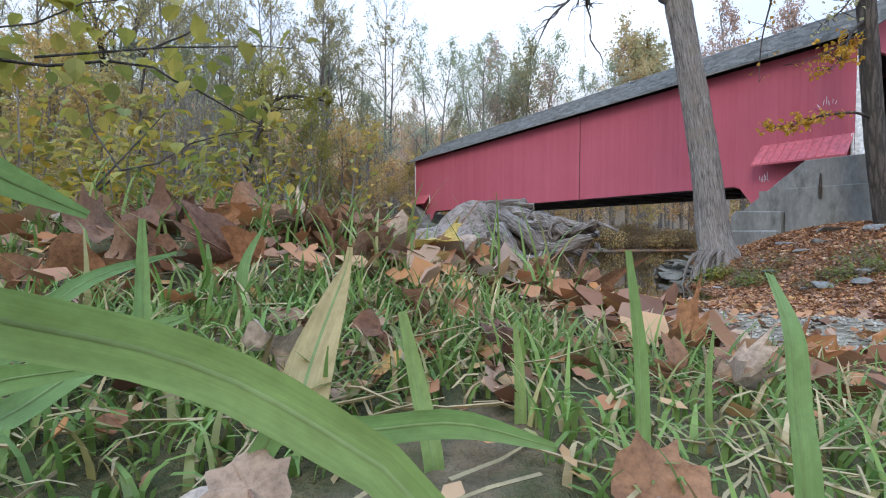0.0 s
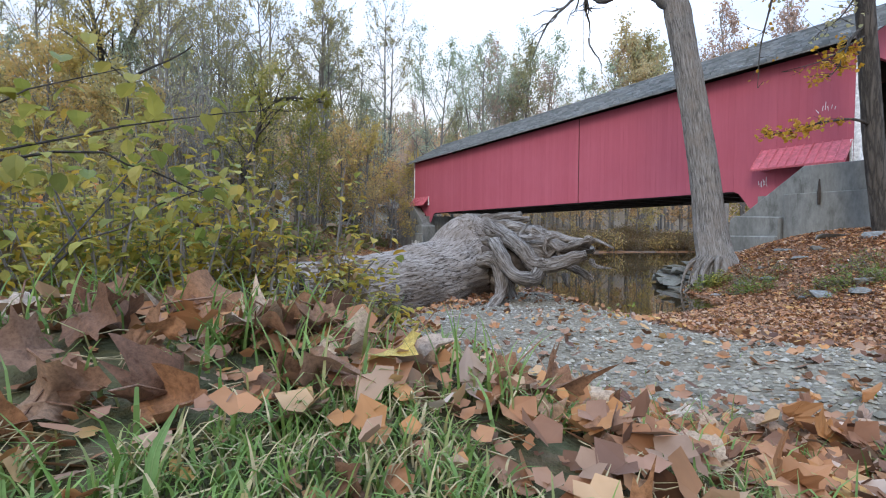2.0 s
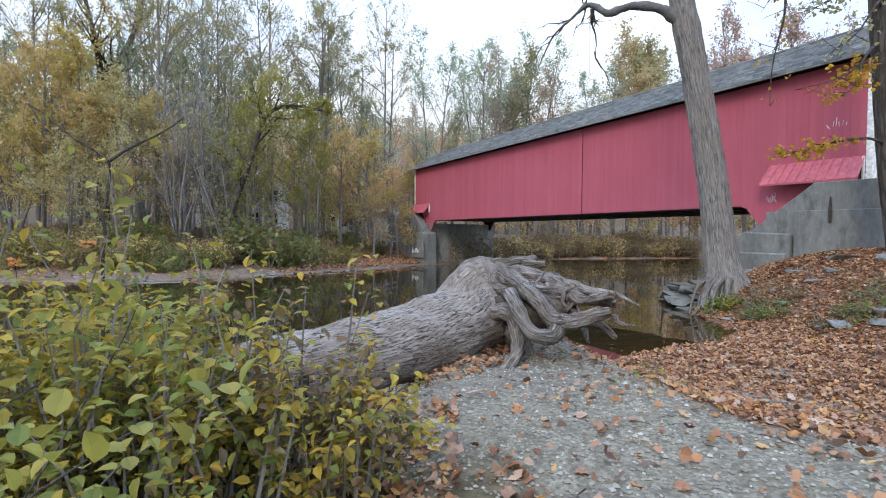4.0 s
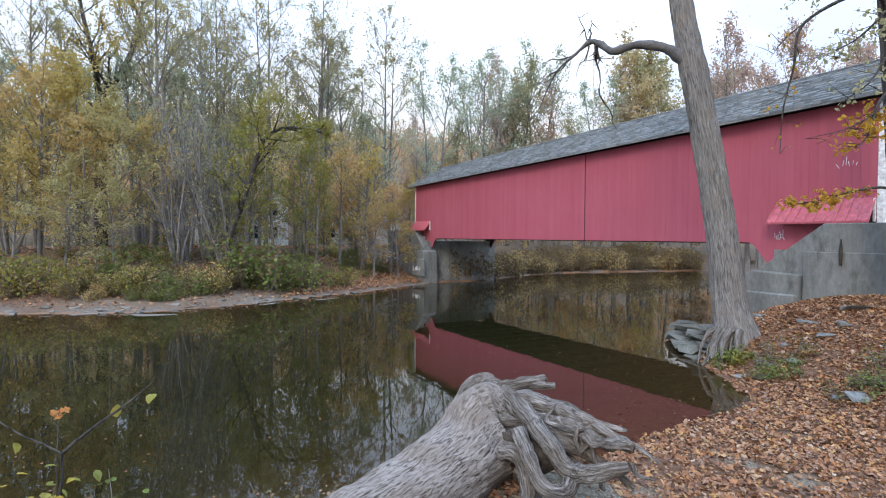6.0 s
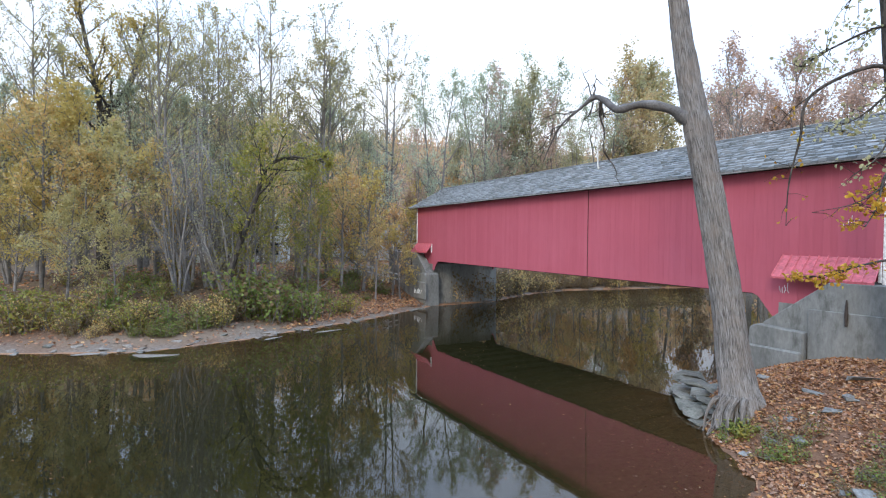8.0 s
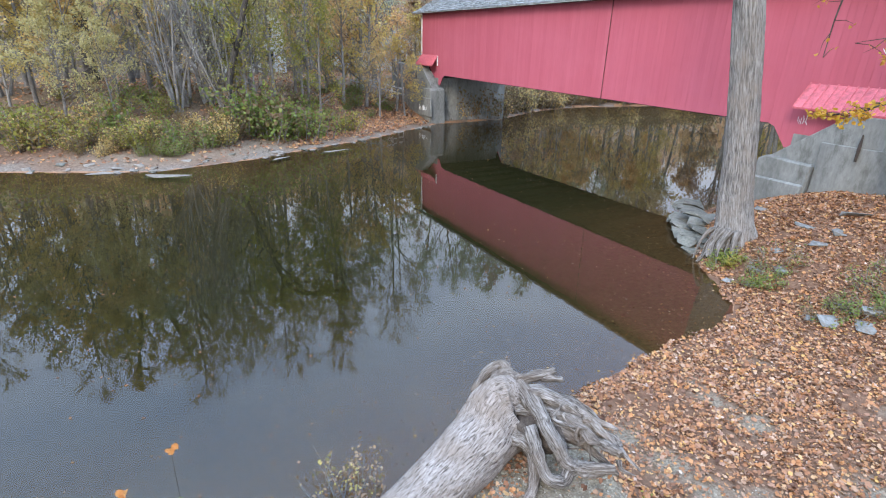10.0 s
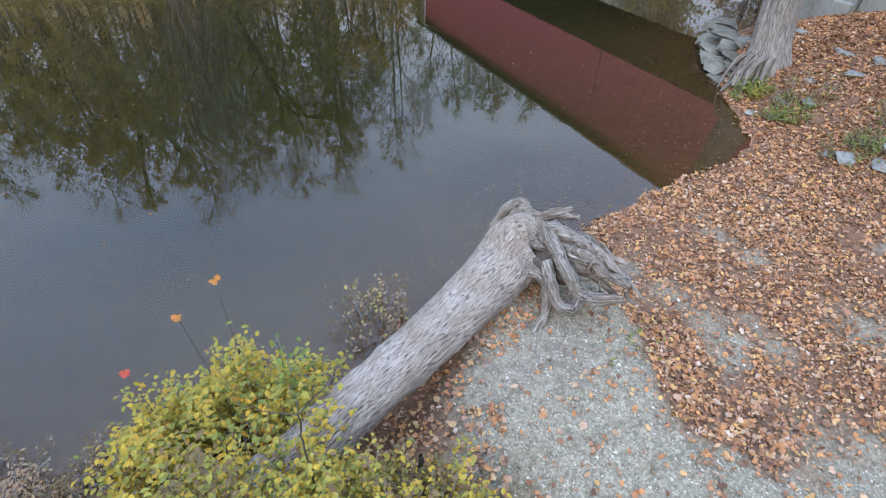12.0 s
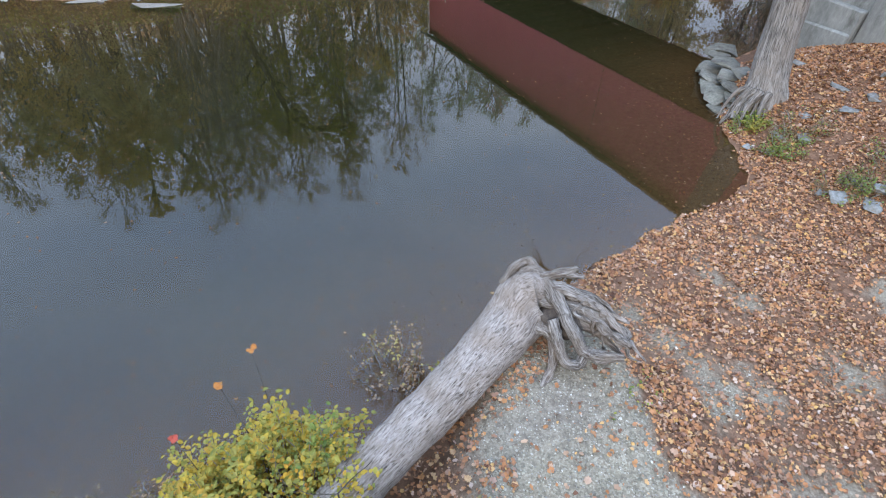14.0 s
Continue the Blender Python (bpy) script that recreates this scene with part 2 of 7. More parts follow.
def ground_z(x, y):
    dn = shore_dist(x, y, NEAR)
    df = -shore_dist(x, y, FAR)
    if dn > 0:
        lean = 1 - 0.62 * smooth(1.8, 4.6, x) * (1 - smooth(7.0, 9.5, x))
        z = 1.6 * (1 - math.exp(-dn * 0.2)) * lean
        z += 0.62 * gauss(x, y, 11.8, 12.8, 2.6, 3.4) * smooth(0, 1.3, dn) + 0.42 * gauss(x, y, 8.9, 13.2, 1.0, 1.5) * smooth(0, 0.7, dn)
        z += 0.5 * smooth(9, 20, x) * smooth(0, 3, dn)
        z += 0.30 * gauss(x, y, -0.15, 0.4, 0.85, 0.85)
        z += 0.30 * gauss(x, y, -0.95, 1.55, 0.75, 0.75) + 0.06 * gauss(x, y, -0.5, 0.75, 0.3, 0.3)
        z += 0.13 * gauss(x, y, -0.33, 0.68, 0.34, 0.26) + 0.08 * gauss(x, y, 0.22, 0.74, 0.36, 0.24)
        z += 0.05 * noise.noise(Vector((x * 0.9, y * 0.9, 3.0))) * smooth(0, 1, dn) + 0.025 * noise.noise(Vector((x * 3.1, y * 3.1, 1.0)))
        # the gravel shelf in front of the fallen trunk
        flat = smooth(0.1, 0.85, dn) * (1 - smooth(1.9, 2.7, x)) * smooth(-0.9, 0.15, x - 0.35 * (y - 3.0)) * smooth(1.6, 2.6, y)
        z += flat * max(0.0, 0.765 - z) + 0.012 * flat * noise.noise(Vector((x * 2.3, y * 2.3, 0.0)))
        return WATER + z
    if df > 0:
        z = 0.22 * smooth(0, 1.6, df) + 2.3 * smooth(1.2, 11, df) + 0.30 * max(0.0, df - 24) * smooth(20, 60, df) * (1 - 0.5 * smooth(170, 300, df))
        z += 0.18 * noise.noise(Vector((x * 0.4, y * 0.4, 7.0))) * smooth(0, 3, df) + 0.05 * noise.noise(Vector((x * 1.7, y * 1.7, 2.0)))
        return WATER + z
    d = min(-dn, -df)
    return WATER - 0.95 * (1 - math.exp(-d * 0.17)) - 0.02 + 0.02 * noise.noise(Vector((x * 2, y * 2, 0)))
# ---------------------------------------------------------------- materials
def ground_material():
    m, n, l, p = node_mat("ground", 0.95, 0, 0.15)
    v = coords(n, l)
    att = n.new("ShaderNodeAttribute")
    att.attribute_name = "zones"
    sep = n.new("ShaderNodeSeparateColor")
    l.new(att.outputs["Color"], sep.inputs[0])
    fine, mid, big = noise_out(n, l, v, 70, 4, 0.7), noise_out(n, l, v, 9, 6, 0.7), noise_out(n, l, v, 0.9, 5)
    pebble = n.new("ShaderNodeTexVoronoi")
    pebble.inputs["Scale"].default_value = 42
    l.new(v, pebble.inputs["Vector"])
    pc = ramp_out(n, l, pebble.outputs["Color"], [(0.15, (0.16, 0.134, 0.102)), (0.5, (0.215, 0.184, 0.14)), (0.9, (0.315, 0.278, 0.215))])
    gravel = mix_out(n, l, 0.85, pc, ramp_out(n, l, mid, [(0.25, (0.6, 0.62, 0.58)), (0.7, (1.25, 1.25, 1.22))]), "MULTIPLY")
    soil = ramp_out(n, l, mid, [(0.25, (0.075, 0.042, 0.027)), (0.55, (0.17, 0.095, 0.058)), (0.8, (0.28, 0.175, 0.11))])
    turf = ramp_out(n, l, mid, [(0.3, (0.05, 0.04, 0.022)), (0.5, (0.085, 0.085, 0.04)), (0.62, (0.15, 0.115, 0.07)), (0.8, (0.22, 0.165, 0.105))])
    mud = ramp_out(n, l, mid, [(0.3, (0.09, 0.07, 0.052)), (0.5, (0.17, 0.14, 0.112)), (0.75, (0.31, 0.275, 0.23))])
    col = mix_out(n, l, sep.outputs[0], soil, gravel)
    col = mix_out(n, l, sep.outputs[1], col, turf)
    col = mix_out(n, l, sep.outputs[2], col, mud)
    # light lost in deeper water, painted as a darker bed colour
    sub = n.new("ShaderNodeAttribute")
    sub.attribute_name = "depth_tint"
    depth_tint = ramp_out(n, l, sub.outputs["Fac"], [(0.0, (0.30, 0.165, 0.095)), (0.3, (0.21, 0.125, 0.07)), (0.7, (0.085, 0.068, 0.034)), (1.0, (0.04, 0.042, 0.02))])
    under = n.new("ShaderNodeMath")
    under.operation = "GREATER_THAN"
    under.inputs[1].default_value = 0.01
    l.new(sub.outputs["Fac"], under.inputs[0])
    col = mix_out(n, l, under.outputs[0], col, mix_out(n, l, 0.7, depth_tint, ramp_out(n, l, mid, [(0.3, (0.6, 0.58, 0.55)), (0.7, (1.35, 1.35, 1.3))]), "MULTIPLY"))
    col = mix_out(n, l, 0.7, col, ramp_out(n, l, fine, [(0.3, (0.65, 0.65, 0.65)), (0.7, (1.2, 1.2, 1.2))]), "MULTIPLY")
    l.new(col, p.inputs["Base Color"])
    bump(n, l, p, mix_out(n, l, 0.5, mid, fine), 0.8, 0.03)
    return m


def water_material():
    """Clear shallow river: a tinted body that lets the bed show, under a mirror skin."""
    m, n, l, p = node_mat("river_water", 0.9, 0, 0.0)
    v = coords(n, l, (1, 1, 1))
    big = noise_out(n, l, v, 0.25, 3)
    l.new(ramp_out(n, l, big, [(0.3, (0.014, 0.0135, 0.0045)), (0.7, (0.019, 0.018, 0.006))]), p.inputs["Base Color"])
    clear = n.new("ShaderNodeBsdfTransparent")
    clear.inputs["Color"].default_value = (0.80, 0.74, 0.60, 1)
    body = n.new("ShaderNodeMixShader")
    body.inputs[0].default_value = 0.62
    l.new(p.outputs[0], body.inputs[1])
    l.new(clear.outputs[0], body.inputs[2])
    w1 = noise_out(n, l, coords(n, l, (1.0, 1.6, 1)), 1.1, 3, 0.5)
    w2 = noise_out(n, l, v, 7, 2, 0.5)
    b = n.new("ShaderNodeBump")
    b.inputs["Strength"].default_value, b.inputs["Distance"].default_value = 0.022, 0.06
    l.new(mix_out(n, l, 0.05, w1, w2), b.inputs["Height"])
    gloss = n.new("ShaderNodeBsdfGlossy")
    gloss.inputs["Roughness"].default_value = 0.004
    gloss.inputs["Color"].default_value = (0.96, 0.97, 1.0, 1)
    l.new(b.outputs[0], gloss.inputs["Normal"])
    fr = n.new("ShaderNodeFresnel")
    fr.inputs["IOR"].default_value = 1.42
    l.new(b.outputs[0], fr.inputs["Normal"])
    skin = n.new("ShaderNodeMixShader")
    l.new(fr.outputs[0], skin.inputs[0])
    l.new(body.outputs[0], skin.inputs[1])
    l.new(gloss.outputs[0], skin.inputs[2])
    l.new(skin.outputs[0], n["Material Output"].inputs[0])
    return m


def red_material():
    """Barn-red boards: each board a little different, faded in streaks."""
    m, n, l, p = node_mat("barn_red_boards", 0.75, 0, 0.25)
    rnd = n.new("ShaderNodeObjectInfo").outputs["Random"]
    col = ramp_out(n, l, rnd, [(0.0, (0.395, 0.086, 0.114)), (0.5, (0.41, 0.091, 0.120)), (1.0, (0.425, 0.097, 0.127))])
    v = coords(n, l, (5, 5, 0.35))
    streak = noise_out(n, l, v, 2.2, 6, 0.7)
    col = mix_out(n, l, 0.3, col, ramp_out(n, l, streak, [(0.3, (0.78, 0.78, 0.78)), (0.75, (1.18, 1.22, 1.22))]), "MULTIPLY")
    fade = noise_out(n, l, coords(n, l), 0.35, 4)
    col = mix_out(n, l, ramp_out(n, l, fade, [(0.45, (0, 0, 0)), (0.85, (0.35, 0.35, 0.35))]), col, (0.52, 0.15, 0.19))
    l.new(col, p.inputs["Base Color"])
    bump(n, l, p, streak, 0.25, 0.006)
    return m


def shingle_material():
    m, n, l, p = node_mat("weathered_shingle", 0.85, 0, 0.25)
    rnd = n.new("ShaderNodeNewGeometry").outputs["Random Per Island"]
    col = ramp_out(n, l, rnd, [(0.0, (0.135, 0.145, 0.145)), (0.5, (0.18, 0.19, 0.19)), (1.0, (0.24, 0.25, 0.25))])
    g = noise_out(n, l, coords(n, l), 1.2, 6)
    col = mix_out(n, l, 0.7, col, ramp_out(n, l, g, [(0.3, (0.7, 0.7, 0.68)), (0.7, (1.2, 1.2, 1.2))]), "MULTIPLY")
    l.new(col, p.inputs["Base Color"])
    bump(n, l, p, noise_out(n, l, coords(n, l), 25, 4), 0.3, 0.01)
    return m


def bark_material(name, dark, light, scale=7.0, pale=0.0, along=(1.0, 1.0, 0.16)):
    """Furrowed bark, grain running along the trunk's own z."""
    m, n, l, p = node_mat(name, 0.9, 0, 0.15)
    v = coords(n, l, along, False)
    ridge = n.new("ShaderNodeTexVoronoi")
    ridge.feature = "DISTANCE_TO_EDGE"
    ridge.inputs["Scale"].default_value = scale
    wob = noise_out(n, l, v, scale * 0.8, 4)
    wv = mix_out(n, l, 0.25, v, wob)
    l.new(wv, ridge.inputs["Vector"])
    crack = ramp_out(n, l, ridge.outputs["Distance"], [(0.0, (0, 0, 0)), (0.22, (1, 1, 1))])
    g = noise_out(n, l, v, scale * 3, 6, 0.7)
    col = mix_out(n, l, crack, dark, mix_out(n, l, g, dark, light))
    patch = noise_out(n, l, coords(n, l, (1, 1, 1), False), 0.9, 5)
    col = mix_out(n, l, ramp_out(n, l, patch, [(0.5, (0, 0, 0)), (0.75, (1, 1, 1))]), col, mix_out(n, l, pale, col, (0.42, 0.40, 0.36)))
    l.new(col, p.inputs["Base Color"])
    bump(n, l, p, mix_out(n, l, 0.4, crack, g), 0.9, 0.035)
    return m


def driftwood_material(name, dark, mid, pale, across, along, crack_at=0.10, strength=1.0, brown=(0.23, 0.18, 0.14)):
    """Silvered wood with interlaced furrows that follow the grain."""
    m, n, l, p = node_mat(name, 0.92, 0, 0.12)
    broad = noise_out(n, l, grain_coords(n, l, across * 0.5, along * 0.5), 1.0, 6, 0.65)
    split = noise_out(n, l, grain_coords(n, l, across * 1.1, along), 1.0, 5, 0.6)
    crack = ramp_out(n, l, split, [(0.36, (0, 0, 0)), (0.36 + crack_at, (1, 1, 1))])
    fib = noise_out(n, l, grain_coords(n, l, across * 3.0, along * 2.5), 1.0, 5, 0.7)
    patch = noise_out(n, l, coords(n, l, (1, 1, 1), False), 2.2, 5)
    wood = ramp_out(n, l, broad, [(0.36, mid), (0.6, pale)])
    wood = mix_out(n, l, 0.75, wood, ramp_out(n, l, fib, [(0.3, (0.62, 0.6, 0.58)), (0.7, (1.3, 1.3, 1.3))]), "MULTIPLY")
    col = mix_out(n, l, crack, dark, wood)
    col = mix_out(n, l, ramp_out(n, l, patch, [(0.42, (0, 0, 0)), (0.68, (0.7, 0.7, 0.7))]), col, mix_out(n, l, 0.75, brown, ramp_out(n, l, fib, [(0.3, (0.6, 0.6, 0.6)), (0.7, (1.3, 1.3, 1.3))]), "MULTIPLY"))
    own = ramp_out(n, l, n.new("ShaderNodeObjectInfo").outputs["Random"], [(0.0, (0.80, 0.78, 0.76)), (1.0, (1.2, 1.2, 1.2))])
    col = mix_out(n, l, 0.8, col, own, "MULTIPLY")
    l.new(col, p.inputs["Base Color"])
    bump(n, l, p, mix_out(n, l, 0.5, crack, mix_out(n, l, 0.5, broad, fib)), strength, 0.025)
    return m


def blade_material(name, colours):
    """Broad grass blades: long fine veins, a colour for each blade."""
    m, n, l, p = node_mat(name, 0.5, 0, 0.3)
    rnd = n.new("ShaderNodeObjectInfo").outputs["Random"]
    col = ramp_out(n, l, rnd, [(i / (len(colours) - 1), c) for i, c in enumerate(colours)])
    vein = noise_out(n, l, grain_coords(n, l, 1400, 9), 1.0, 3)
    spot = noise_out(n, l, grain_coords(n, l, 90, 45), 1.0, 5, 0.7)
    col = mix_out(n, l, 0.8, col, ramp_out(n, l, vein, [(0.3, (0.86, 0.88, 0.85)), (0.7, (1.1, 1.1, 1.08))]), "MULTIPLY")
    col = mix_out(n, l, 0.7, col, ramp_out(n, l, spot, [(0.3, (0.6, 0.55, 0.45)), (0.65, (1.2, 1.2, 1.2))]), "MULTIPLY")
    l.new(col, p.inputs["Base Color"])
    t = n.new("ShaderNodeBsdfTranslucent")
    l.new(col, t.inputs["Color"])
    mx = n.new("ShaderNodeMixShader")
    mx.inputs[0].default_value = 0.4
    l.new(p.outputs[0], mx.inputs[1])
    l.new(t.outputs[0], mx.inputs[2])
    l.new(mx.outputs[0], n["Material Output"].inputs[0])
    return m


M_GROUND, M_WATER, M_RED, M_SHINGLE = ground_material(), water_material(), red_material(), shingle_material()
M_DARKBARK = bark_material("dark_bark", (0.045, 0.04, 0.035), (0.15, 0.13, 0.11), 9.0)
M_DRIFT = driftwood_material("weathered_driftwood", (0.095, 0.075, 0.062), (0.25, 0.212, 0.185), (0.42, 0.375, 0.335), 90, 12, 0.10)
M_TRUNK = driftwood_material("grey_furrowed_bark", (0.075, 0.066, 0.058), (0.155, 0.142, 0.127), (0.255, 0.24, 0.218), 42, 3.4, 0.18, 1.0, (0.21, 0.175, 0.145))
M_BLADE = blade_material("broad_grass_blade", [(0.15, 0.26, 0.085), (0.21, 0.33, 0.115), (0.18, 0.29, 0.09), (0.26, 0.34, 0.11)])
M_STRAWBLADE = blade_material("broad_yellowed_blade", [(0.42, 0.33, 0.15), (0.5, 0.4, 0.2)])
M_TWIG = mottled("far_wood", (0.125, 0.114, 0.103), (0.27, 0.248, 0.222), 0.5, 6)
M_PALETWIG = mottled("grey_stems", (0.16, 0.147, 0.132), (0.32, 0.297, 0.27), 0.5, 6)
M_MUD = mottled("pale_mud", (0.15, 0.125, 0.10), (0.26, 0.235, 0.20), 1.5, 14)
M_STONE = mottled("dull_grey_stone", (0.13, 0.13, 0.122), (0.26, 0.262, 0.245), 1.6, 12, 0.9, 0.2, 0.8, 0.03, dirt=(0.13, 0.10, 0.07))
M_CONC = mottled("stained_concrete", (0.125, 0.127, 0.118), (0.275, 0.275, 0.25), 0.55, 9, 0.9, 0.2, 0.3, 0.01, stretch=(1, 1, 0.4), dirt=(0.10, 0.098, 0.085), grain=0.22)
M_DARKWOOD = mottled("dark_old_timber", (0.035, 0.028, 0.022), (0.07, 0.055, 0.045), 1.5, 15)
M_WHITE = mottled("white_paint", (0.72, 0.72, 0.69), (0.82, 0.82, 0.80), 1.2, 12, 0.7, 0.3, 0.15)
M_TRIM = mottled("grey_trim", (0.42, 0.43, 0.43), (0.6, 0.6, 0.6), 2.0, 20)
M_REDMETAL = mottled("red_metal_roofing", (0.46, 0.085, 0.105), (0.55, 0.12, 0.14), 0.9, 8, 0.45, 0.5, 0.1)
M_ROCK = mottled("grey_green_rock", (0.085, 0.083, 0.068), (0.20, 0.195, 0.162), 1.6, 12, 0.9, 0.2, 0.8, 0.03, dirt=(0.13, 0.11, 0.09))
M_STRAW = mottled("dry_grass", (0.27, 0.21, 0.11), (0.42, 0.35, 0.20), 2, 20)
M_LITTER = foliage("leaf_litter", [(0.09, 0.045, 0.03), (0.26, 0.12, 0.062), (0.39, 0.18, 0.078), (0.29, 0.16, 0.105), (0.46, 0.22, 0.085), (0.14, 0.072, 0.048), (0.44, 0.29, 0.19), (0.48, 0.28, 0.09)], 0.7, 0.12)
M_PALE_LEAF = foliage("pale_dry_leaf", [(0.34, 0.2, 0.13), (0.45, 0.31, 0.22), (0.26, 0.13, 0.08), (0.55, 0.45, 0.38)], 0.7, 0.15)
M_YELLOW = foliage("yellow_leaves", [(0.50, 0.27, 0.025), (0.58, 0.36, 0.04), (0.42, 0.20, 0.03), (0.52, 0.40, 0.07)])
M_YGREEN = foliage("yellow_green_leaves", [(0.25, 0.265, 0.055), (0.36, 0.325, 0.07), (0.17, 0.21, 0.055), (0.43, 0.34, 0.075), (0.22, 0.25, 0.07)])
M_GREEN = foliage("green_leaves", [(0.13, 0.19, 0.045), (0.19, 0.25, 0.055), (0.25, 0.28, 0.07), (0.14, 0.20, 0.07)])
M_ORANGE = foliage("orange_leaves", [(0.60, 0.34, 0.14), (0.64, 0.40, 0.17), (0.56, 0.37, 0.18), (0.60, 0.44, 0.20)], low=(0.85, 0.82, 0.78))
M_RUST = foliage("rusty_leaves", [(0.34, 0.215, 0.135), (0.42, 0.27, 0.16), (0.30, 0.21, 0.15), (0.45, 0.31, 0.19)], low=(0.85, 0.82, 0.78))
M_GREYGREEN = foliage("sparse_grey_green_leaves", [(0.36, 0.36, 0.20), (0.43, 0.41, 0.22), (0.33, 0.33, 0.20), (0.45, 0.39, 0.19)], low=(0.85, 0.82, 0.78))
M_OLIVE = foliage("olive_leaves", [(0.40, 0.37, 0.16), (0.48, 0.42, 0.18), (0.36, 0.33, 0.16), (0.52, 0.42, 0.19)], low=(0.85, 0.82, 0.78))
M_GRASS = foliage("grass_blades", [(0.10, 0.175, 0.04), (0.17, 0.28, 0.07), (0.24, 0.35, 0.10), (0.12, 0.22, 0.055), (0.38, 0.34, 0.15)], 0.5, 0.4)
# gold leaves of far trees, paled in their colour to stand for haze
M_HAZEGOLD = foliage("hazed_gold_leaves", [(0.52, 0.42, 0.22), (0.48, 0.43, 0.25), (0.56, 0.45, 0.24), (0.50, 0.36, 0.20)], low=(0.85, 0.82, 0.78))
M_PINK = foliage("thin_pinkish_leaves", [(0.50, 0.36, 0.29), (0.56, 0.42, 0.33), (0.45, 0.33, 0.28), (0.54, 0.38, 0.27)], low=(0.85, 0.82, 0.78))
M_BUSHGOLD = foliage("gold_bush_leaves", [(0.45, 0.34, 0.055), (0.52, 0.37, 0.05), (0.36, 0.31, 0.06), (0.52, 0.31, 0.05)])
M_FLAME = foliage("orange_maple_leaves", [(0.62, 0.24, 0.06), (0.66, 0.32, 0.10), (0.58, 0.20, 0.06)])
M_REDLEAF = foliage("red_maple_leaves", [(0.50, 0.09, 0.07), (0.58, 0.14, 0.09), (0.44, 0.07, 0.06)])
M_BRUSH = foliage("withered_brush_leaves", [(0.19, 0.125, 0.07), (0.26, 0.17, 0.09), (0.15, 0.115, 0.06), (0.22, 0.19, 0.08)])
M_GOLDOLIVE = foliage("gold_olive_leaves", [(0.60, 0.40, 0.15), (0.50, 0.39, 0.16), (0.62, 0.38, 0.14), (0.42, 0.37, 0.16), (0.56, 0.44, 0.20)], low=(0.8, 0.78, 0.72))
M_SILVER = foliage("thin_blue_green_leaves", [(0.38, 0.46, 0.33), (0.45, 0.51, 0.36), (0.36, 0.43, 0.33), (0.48, 0.47, 0.30)], low=(0.85, 0.85, 0.8))
M_GOLD = foliage("muted_gold_leaves", [(0.52, 0.38, 0.11), (0.46, 0.38, 0.13), (0.56, 0.44, 0.14), (0.44, 0.31, 0.10)], low=(0.85, 0.82, 0.78))
M_OLDBOARD = mottled("grey_old_boards", (0.17, 0.165, 0.15), (0.32, 0.31, 0.285), 2.0, 22, stretch=(1, 1, 0.3))
M_WOODS = foliage("distant_autumn_leaves", [(0.60, 0.35, 0.18), (0.62, 0.39, 0.20), (0.55, 0.34, 0.22), (0.58, 0.44, 0.22)], low=(0.85, 0.82, 0.78))
M_WOODS_DULL = foliage("distant_dull_leaves", [(0.44, 0.35, 0.20), (0.48, 0.40, 0.22), (0.46, 0.33, 0.23), (0.52, 0.37, 0.20)], low=(0.85, 0.82, 0.78))
M_GLASS = node_mat("window_glass", 0.08, 0, 0.6)[0]
M_GLASS.node_tree.nodes["Principled BSDF"].inputs["Base Color"].default_value = (0.03, 0.035, 0.04, 1)

# ---------------------------------------------------------------- ground and river
BARE_PATCHES = [(3.19, 5.31, 0.36), (3.42, 4.80, 0.3), (2.88, 5.93, 0.3), (5.54, 4.56, 0.45), (3.9, 2.75, 0.6), (4.15, 4.3, 0.28), (4.4, 2.95, 0.4), (4.9, 6.1, 0.3)]


def gravel_amount(x, y):
    track = [(1.25, 4.6), (1.05, 3.7), (0.95, 2.9), (1.7, 2.0), (3.6, 1.7), (8.0, 1.2), (20, -2)]
    d = abs(shore_dist(x, y, track))
    n1 = noise.noise(Vector((x * 0.8, y * 0.8, 5.0))) + 0.6 * noise.noise(Vector((x * 2.6, y * 2.6, 9.0)))
    a = 1 - smooth(0.85, 1.25, d + 0.3 * n1)
    b = 0.85 * smooth(0.30, 0.60, noise.noise(Vector((x * 0.75 + 3.0, y * 0.75, 4.0))) + 0.25 * noise.noise(Vector((x * 4, y * 4, 1.0)))) * smooth(1.2, 2.2, x) * (1 - smooth(8, 11, x)) * (1 - smooth(6.5, 9, y))
    return max(a, b)


